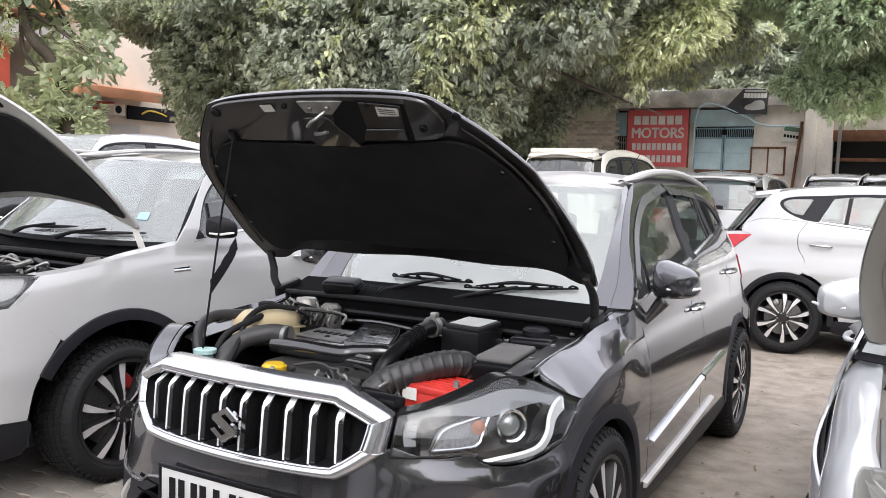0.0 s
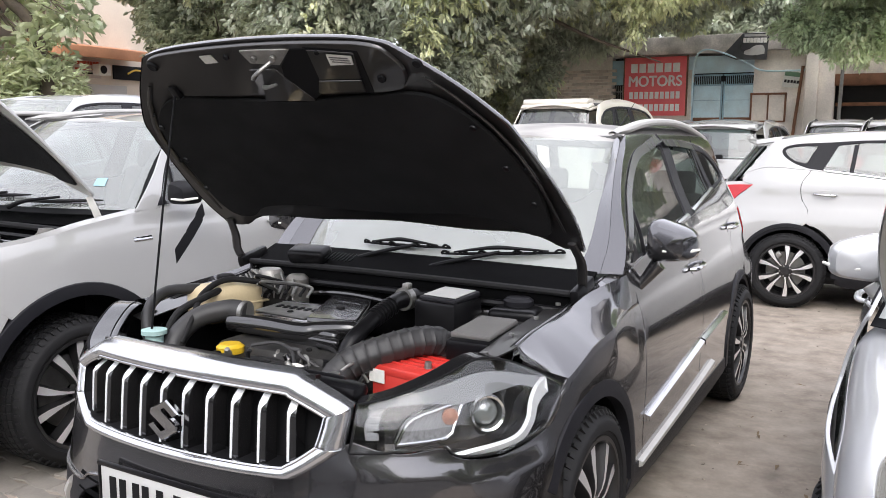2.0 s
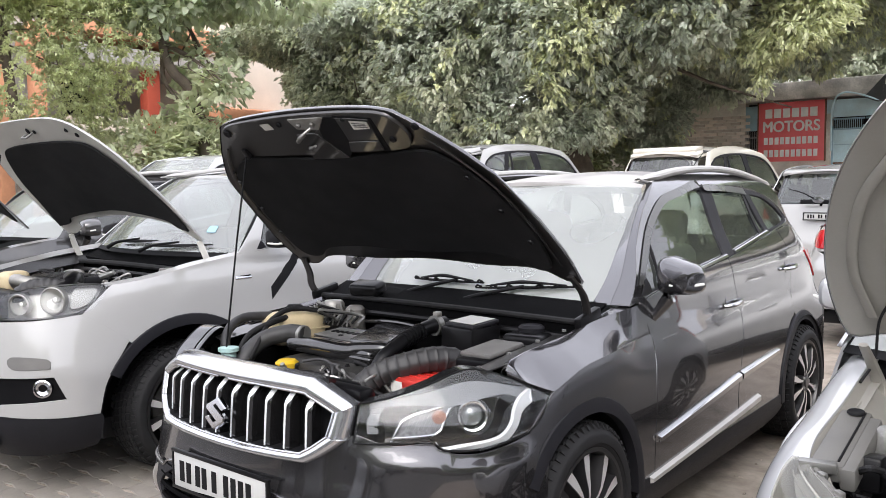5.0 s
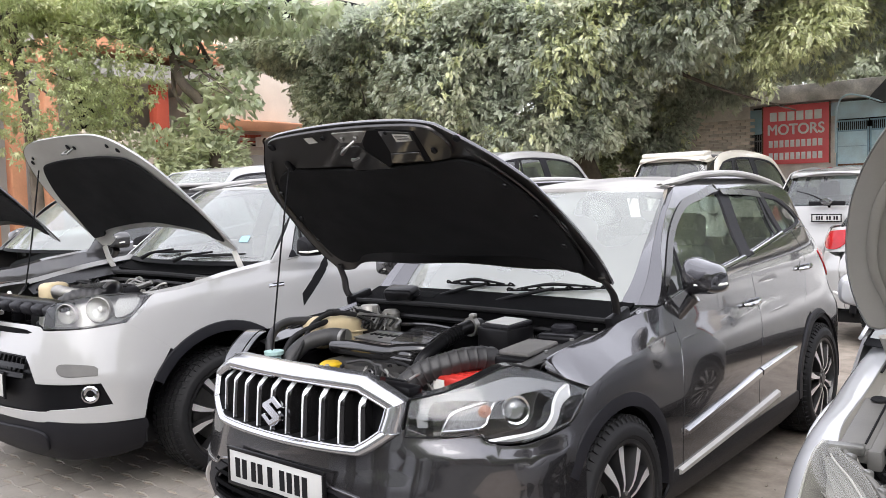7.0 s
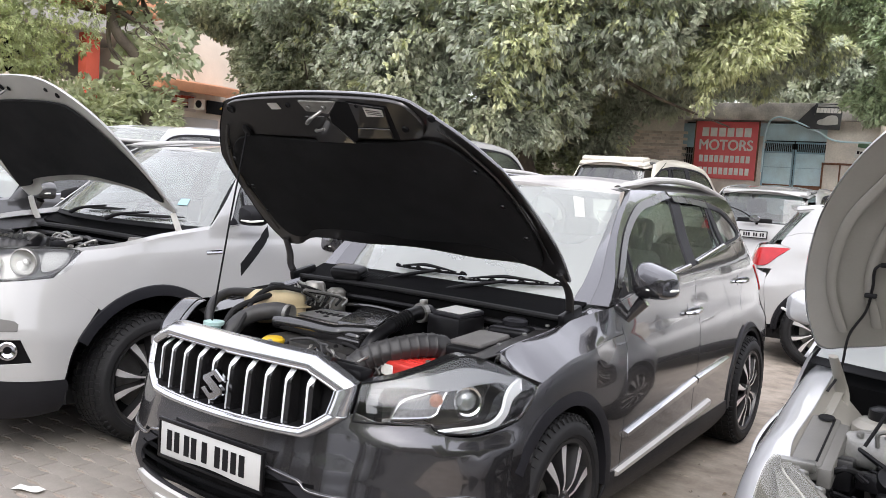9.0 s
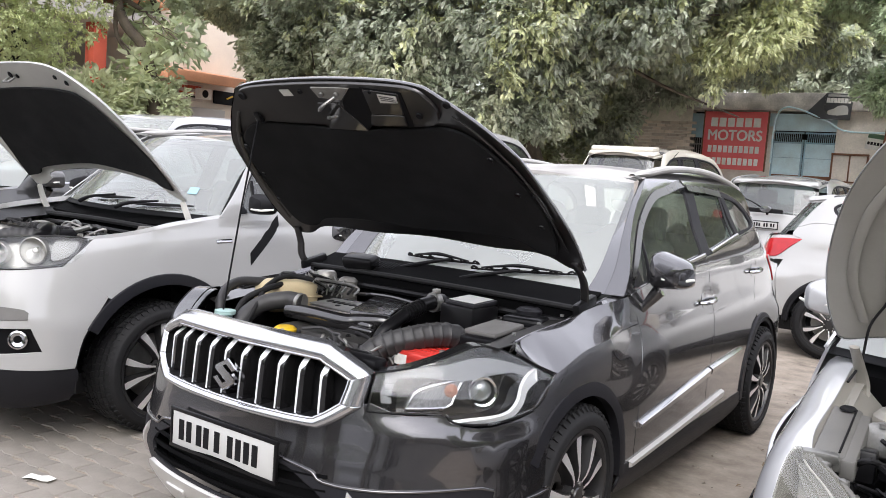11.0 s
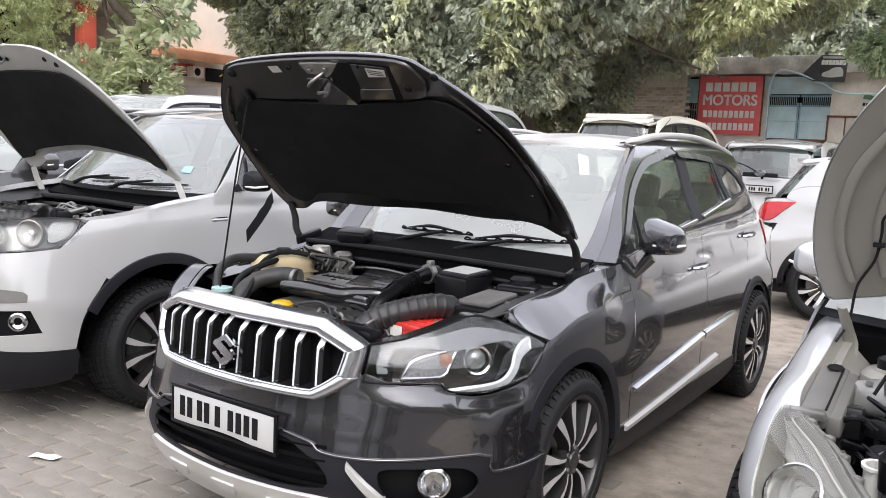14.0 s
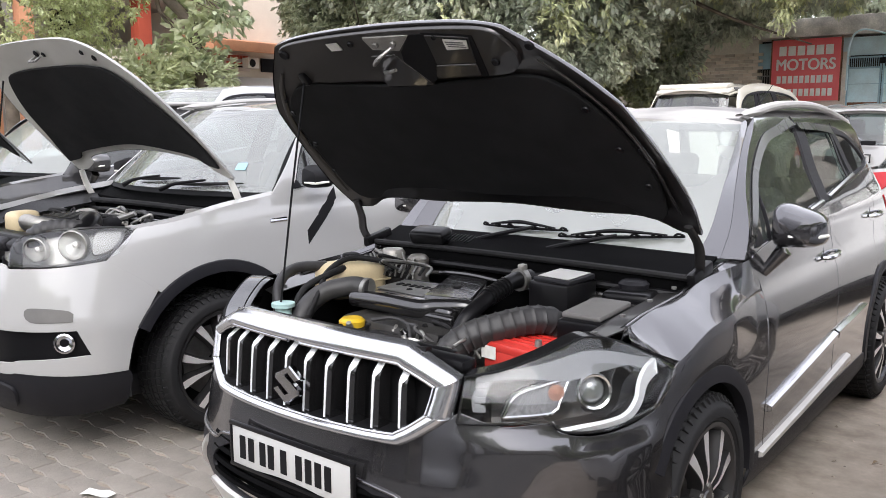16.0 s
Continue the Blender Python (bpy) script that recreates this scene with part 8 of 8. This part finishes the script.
def tree(name, label, seed, base, trunk, blobs, main, count, size, per=8, young=.0, young_mat=None, droop=.5, width=.17, spread=.6, trunk_r=.22, limbs=True, low=5.0):
    rng = np.random.default_rng(seed)
    squash = lambda z: np.where(z > low, low + (z - low) * .22, z)  # crowns spread flat at the top
    root = thing(name, label, "tree")
    path = [base] + list(trunk)
    part("trunk", tube(path, np.linspace(trunk_r, trunk_r * .55, len(path)), 12, 8), BARK, root)
    top = np.array(path[-1])
    if limbs:
        for i, b in enumerate(blobs):
            if b[2] < 5.3 and len(blobs) > 6:
                continue
            c = np.array(b[:3], float)
            c[2] = squash(c[2])
            fork = np.array(path[max(1, len(path) - 1 - i % 2)])
            mid = (fork + c) / 2 + rng.normal(0, .25, 3)
            part("limb", tube([fork, mid, c], [trunk_r * .45, trunk_r * .28, trunk_r * .10], 8, 7), BARK, root)
            for _ in range(3):
                e = c + rng.normal(0, .5, 3) * np.array(b[3:])
                part("branch", tube([mid, (mid + e) / 2 + rng.normal(0, .15, 3), e], [trunk_r * .16, trunk_r * .10, trunk_r * .04], 6, 5), BARK, root)
    at, d = blob_points(rng, blobs, count)
    at[:, 2] = squash(at[:, 2])
    way = d + rng.normal(0, .5, d.shape)
    ny = int(count * young)
    v, f = leaves(rng, at, way, size, per, spread, droop, width)
    crown_part("crown", v, f, main, root)
    if ny:
        hot, hd = blob_points(rng, blobs, ny, .12)
        hot[:, 2] = squash(hot[:, 2])
        clump = np.sin(hot[:, 0] * 1.7 + seed) * np.sin(hot[:, 1] * 1.3) * np.sin(hot[:, 2] * 2.1)
        keep = clump > np.quantile(clump, .55)
        v, f = leaves(rng, hot[keep], hd[keep], size * 1.05, per, spread, droop + .15, width)
        crown_part("young_leaves", v, f, young_mat, root)
    return root


broad_tree = tree("broad_dark_tree", "large dense dark green tree with yellow-green shoots", 3, (-7.4, 15.8, 0), [(-7.7, 15.7, 1.4), (-8.1, 15.5, 2.6), (-8.5, 15.2, 3.8), (-8.6, 15.0, 5.2)],
     [(-8.6, 14.2, 6.6, 3.2, 2.6, 2.9), (-5.4, 14.4, 6.4, 2.6, 2.2, 2.6), (-11.6, 14.0, 6.8, 2.8, 2.6, 3.4), (-3.9, 15.0, 6.9, 1.9, 1.8, 2.2), (-7.0, 13.2, 5.0, 2.0, 1.4, 1.5), (-9.8, 13.2, 4.6, 1.9, 1.6, 1.9), (-4.6, 13.8, 5.0, 1.3, 1.1, 1.1), (-8.3, 13.6, 3.2, 1.9, 1.0, 1.3), (-10.8, 13.4, 2.9, 1.5, 1.0, 1.2), (-6.9, 14.2, 3.5, 1.3, .9, 1.2)],
     DARK_LEAF, 26000, .15, 8, .16, YOUNG_LEAF, .45, .22, .7, .34)
tree("dense_back_tree", "dense dark green tree over the low building", 4, (-13.6, 15.5, 0), [(-13.5, 15.4, 2.0), (-13.2, 15.2, 4.0)],
     [(-14.0, 14.8, 6.0, 2.6, 2.6, 3.2), (-13.2, 13.6, 4.2, 1.8, 1.6, 2.2), (-15.4, 14.2, 7.6, 2.8, 2.4, 2.6), (-11.8, 15.8, 4.0, 1.8, 1.6, 1.9), (-14.9, 13.6, 4.3, .7, .8, 1.0)],
     DEEP_LEAF, 13500, .14, 8, .06, MID_LEAF, .45, .22, .7, .26)
spray_tree = tree("overhanging_tree", "leafy tree with drooping sprays over the roof edge", 5, (-9.4, 18.8, 0), [(-9.0, 18.7, 2.6), (-7.6, 18.5, 4.4), (-6.0, 18.3, 5.6)],
     [(-6.0, 17.4, 5.8, 2.2, 1.8, 2.0), (-3.6, 17.2, 6.2, 1.8, 1.6, 2.1), (-8.0, 17.6, 4.4, 1.8, 1.4, 1.8), (-4.6, 16.8, 5.0, 1.2, 1.0, 1.1), (-7.2, 17.6, 3.2, 1.1, .8, 1.1), (-4.2, 18.6, 4.9, 1.3, .6, .8), (-5.7, 18.4, 4.3, 1.0, .6, .9), (-2.7, 18.8, 5.3, 1.3, .6, .8), (-3.3, 18.5, 4.5, .5, .4, .6)],
     DARK_LEAF, 16000, .15, 8, .30, YOUNG_LEAF, .5, .22, .7, .25, False)
tree("light_feathery_tree", "light green fine-leaved tree in front of the building", 6, (1.4, 17.6, 0), [(1.3, 17.5, 2.6), (.9, 17.2, 4.4)],
     [(.6, 16.6, 5.9, 1.9, 1.7, 1.7), (2.4, 16.4, 6.3, 2.0, 1.8, 2.0), (-.6, 16.4, 6.9, 1.5, 1.4, 1.4), (3.9, 16.2, 5.2, 1.6, 1.5, 1.7), (.2, 15.8, 4.8, 1.0, .9, .7), (1.0, 17.6, 4.5, 1.3, .8, .8), (-.35, 17.0, 3.75, .75, .5, .55), (.25, 17.0, 3.45, .75, .5, .5), (1.0, 17.0, 3.6, .8, .5, .5), (-.85, 17.0, 3.66, .40, .35, .26)],
     FINE_LEAF, 15000, .12, 10, .10, MID_LEAF, .3, .20, .7, .20, False)
tree("broad_leaved_tree", "tree with large pale green leaves and bare forked trunk", 7, (-12.6, 8.7, 0), [(-12.6, 8.6, 2.3), (-12.8, 8.5, 3.45), (-13.0, 8.15, 3.95), (-13.2, 8.1, 4.5), (-13.2, 8.2, 5.6)],
     [(-12.9, 9.0, 4.1, .9, .8, .6), (-13.6, 8.2, 6.6, 1.9, 1.7, 1.0), (-11.8, 9.6, 6.6, 1.4, 1.3, .8), (-12.7, 8.5, 3.0, .7, .6, .5), (-12.8, 7.9, 5.2, .9, .8, .6), (-11.8, 8.6, 3.6, .55, .5, .45)],
     PALE_LEAF, 850, .21, 6, .0, None, .55, .30, .75, .14)
tree("fine_leaved_tree", "light green fine-leaved tree by the yard wall", 8, (-14.2, 5.6, 0), [(-14.2, 5.6, 2.0), (-14.4, 5.5, 4.0), (-14.6, 5.4, 6.0)],
     [(-14.0, 5.9, 3.6, 1.5, 1.5, 1.3), (-14.8, 4.6, 5.8, 2.2, 2.0, 1.5), (-13.4, 6.7, 4.3, 1.1, 1.1, 1.3), (-16.2, 3.6, 4.0, 1.5, 1.5, 1.3), (-14.2, 6.8, 6.6, 1.8, 1.6, 1.2)],
     FEATHER_LEAF, 6500, .09, 11, .15, YOUNG_LEAF, .35, .18, .8, .13)
tree("slender_tree", "slender tree with thin forked trunk", 9, (-15.2, 2.6, 0), [(-15.1, 2.6, 3.0), (-15.4, 2.7, 5.0), (-15.2, 2.8, 7.0)],
     [(-15.2, 2.8, 7.2, 2.0, 2.0, 1.4), (-16.2, 4.4, 6.8, 1.8, 1.8, 1.2)], MID_LEAF, 1500, .16, 8, .0, None, .5, .2, .6, .13)
tree("dense_rear_tree", "dense dark tree behind the low building", 10, (-3.0, 24, 0), [(-3.0, 24, 3.0), (-2.8, 24, 5.0)],
     [(-8.5, 23.5, 6.6, 3.6, 1.6, 3.6), (-3.6, 23.5, 7.2, 3.6, 1.6, 4.0), (1.4, 23.5, 6.8, 3.6, 1.6, 3.6), (6.0, 23.5, 6.6, 3.4, 1.6, 3.4), (-1.0, 23.5, 5.0, 3.0, 1.0, 1.6), (2.6, 23.5, 5.0, 3.0, 1.0, 1.6)],
     DARK_LEAF, 20000, .20, 8, .05, MID_LEAF, .5, .22, .7, .3, low=6.4)
def sprays(name, root, seed, blobs, count, mat, size):
    """Bright young sprays at the outside of a crown."""
    r = np.random.default_rng(seed)
    at, d = blob_points(r, blobs, count, .8)
    v, f = leaves(r, at, d + r.normal(0, .4, d.shape), size, 8, .6, .55, .18)
    crown_part(name, v, f, mat, root)


sprays("young_sprays", spray_tree, 21, [(-2.9, 15.0, 4.45, 1.0, .7, .6), (-3.6, 15.1, 4.2, .6, .6, .45), (-2.7, 15.2, 5.0, 1.0, .7, .7), (-3.45, 15.0, 3.7, .2, .2, .45)], 1000, YOUNG_LEAF, .15)
sprays("young_sprays", broad_tree, 22, [(-6.5, 12.6, 4.4, .9, .5, .6), (-5.8, 12.7, 5.1, .7, .5, .5), (-7.7, 12.5, 5.2, .8, .5, .5), (-4.9, 13.0, 5.6, .7, .5, .5), (-9.2, 12.3, 5.5, .8, .5, .5), (-6.9, 12.6, 3.6, .35, .3, .6)], 650, YOUNG_LEAF, .15)
# stand-ins added out of view behind and beside the camera, seen only in reflections
tree("unseen_tree_across", "unseen green tree added across the yard for reflections", 15, (-5, -17, 0), [(-5, -17, 3), (-5, -17, 5)],
     [(-9, -16, 3.6, 4.5, 2.0, 1.8), (-2, -16.5, 3.8, 4.5, 2.0, 2.0), (5, -16, 3.4, 4.5, 2.0, 1.8), (11, -14, 3.4, 3.5, 3.0, 1.8)], DARK_LEAF, 3600, .45, 7, 0, None, .5, .3, .6, .3)
# Added tree row that darkens what the car doors reflect.
tree("unseen_tree_beside", "unseen green tree added beside the yard to darken reflections", 16, (13, 4, 0), [(13, 4, 3), (13, 4, 5)],
     [(13, -1, 4.6, 2.2, 3.0, 2.6), (13, 4.5, 5.0, 2.2, 3.2, 2.8), (13, 10, 5.0, 2.2, 3.4, 3.0)], DEEP_LEAF, 3600, .42, 7, 0, None, .5, .3, .6, .3, low=9.0)
far_row = part("unseen_wall_across", rbox((44, .3, 3.2), (0, -19, 1.6), .02), MORTAR)
tagged(far_row, "unseen wall added across the yard for reflections", "wall", kind="structure")
# Added wall, kept dark to dim the reflection in the doors.
side_wall = part("unseen_wall_right", rbox((.3, 36, 5.0), (17, 2, 2.5), .02), MORTAR)
tagged(side_wall, "unseen tall wall added beside the yard to darken reflections", "wall", kind="structure")
for i, (x, mat, word) in enumerate(((4.75, BLACK_PAINT, "black"), (7.2, WHITE_PAINT, "white"))):
    far_car(word + "_parked_car", word + " car added out of view at the end of the row", pose(x, .2, 0), SUV, mat)
for i, (x, mat, word) in enumerate(((-4.2, GREY_PAINT, "grey"), (-1.4, BLACK_PAINT, "black"), (1.5, SILVER_PAINT, "silver"), (4.4, WHITE_PAINT, "white"), (7.2, GREY_PAINT, "grey"))):
    far_car(word + "_facing_car", word + " car added out of view across the yard", pose(x, -8.0, 0, 0, 0, 180), SUV, mat)
hedge = thing("shrubs", "mixed green shrubs along the yard wall", "shrub", kind="stuff")
rngs = np.random.default_rng(12)
at, d = blob_points(rngs, [(-13.4, 7.6, 2.0, 1.2, 1.2, 1.0), (-13.6, 8.9, 2.0, .9, .9, .9), (-12.3, 8.4, 2.2, .7, .7, .75), (-10.5, 16.5, 2.0, 2.0, 1.2, 1.3), (-8.4, 17.6, 1.8, 1.8, 1.0, 1.2)], 3000, .5)
v, f = leaves(rngs, at, d, .17, 7, .6, .3, .22)
crown_part("shrub_leaves", v, f, MID_LEAF, hedge)

# ---- paving ----
PAVER = paint("grey_paving_block", (.215, .195, .172), .88, 0, 0, .18, 5, .5, 90, dust=.45, dust_colour=(.30, .265, .225), random_tone=.12)
L, W, AMP = .225, .1125, .014
xs = np.array((0, .25, .5, .75, 1.0)) * L
zig = np.array((0, 1, 0, -1, 0)) * AMP
lowr = [(x, z) for x, z in zip(xs, zig)]
upr = [(x, z + W) for x, z in zip(xs, zig)][::-1]
loop = np.array(lowr + upr) - np.array((L / 2, W / 2))
gap = lambda k: loop * np.array((1 - 2 * k / L, 1 - 2 * k / W))
n = len(loop)
rings = [np.column_stack((gap(.0022), np.full(n, -.03))), np.column_stack((gap(.0022), np.full(n, .002))), np.column_stack((gap(.0055), np.full(n, .006)))]
pv = np.vstack(rings)
pf = [(r * n + i, r * n + (i + 1) % n, (r + 1) * n + (i + 1) % n, (r + 1) * n + i) for r in (0, 1) for i in range(n)] + [tuple(range(2 * n, 3 * n))]
paver_mesh = bpy.data.meshes.new("paving_block")
paver_mesh.from_pydata(pv.tolist(), [], pf)
paver_mesh.materials.append(PAVER)
paving = thing("paving", "grey zigzag interlocking paving blocks", "paving", kind="structure")
far_v, made = [], 0
rng = random.Random(8)
for j in range(-22, 22):
    for i in range(-32, 4):
        x, y = i * L + (L / 2 if j % 2 else 0), j * W
        if y > 1.7 or y < -1.02 or x > .7 or x < -6.5:
            continue
        m = pose(x, y, rng.uniform(-.0015, .0015), rng.uniform(-.5, .5), rng.uniform(-.4, .4), 0)
        if -2.2 < x < -.15 and -.75 < y < .85 and made < 300:
            ob = new("paving_block", paver_mesh)
            ob.parent = paving
            ob.matrix_local = m
            made += 1
        else:
            far_v.append(moved((pv, pf), m)[0])
kk = len(pv)
fv = np.vstack(far_v)
ff = [tuple(q + b * kk for q in t) for b in range(len(far_v)) for t in pf]
PAVER_FAR = paint("grey_paving_blocks", (.215, .195, .172), .88, 0, 0, .18, 5, .5, 90, dust=.45, dust_colour=(.30, .265, .225), island=.12)
rest = part("more_blocks", (fv, ff), PAVER_FAR, paving, fix=False)
rest["kind"] = "stuff"
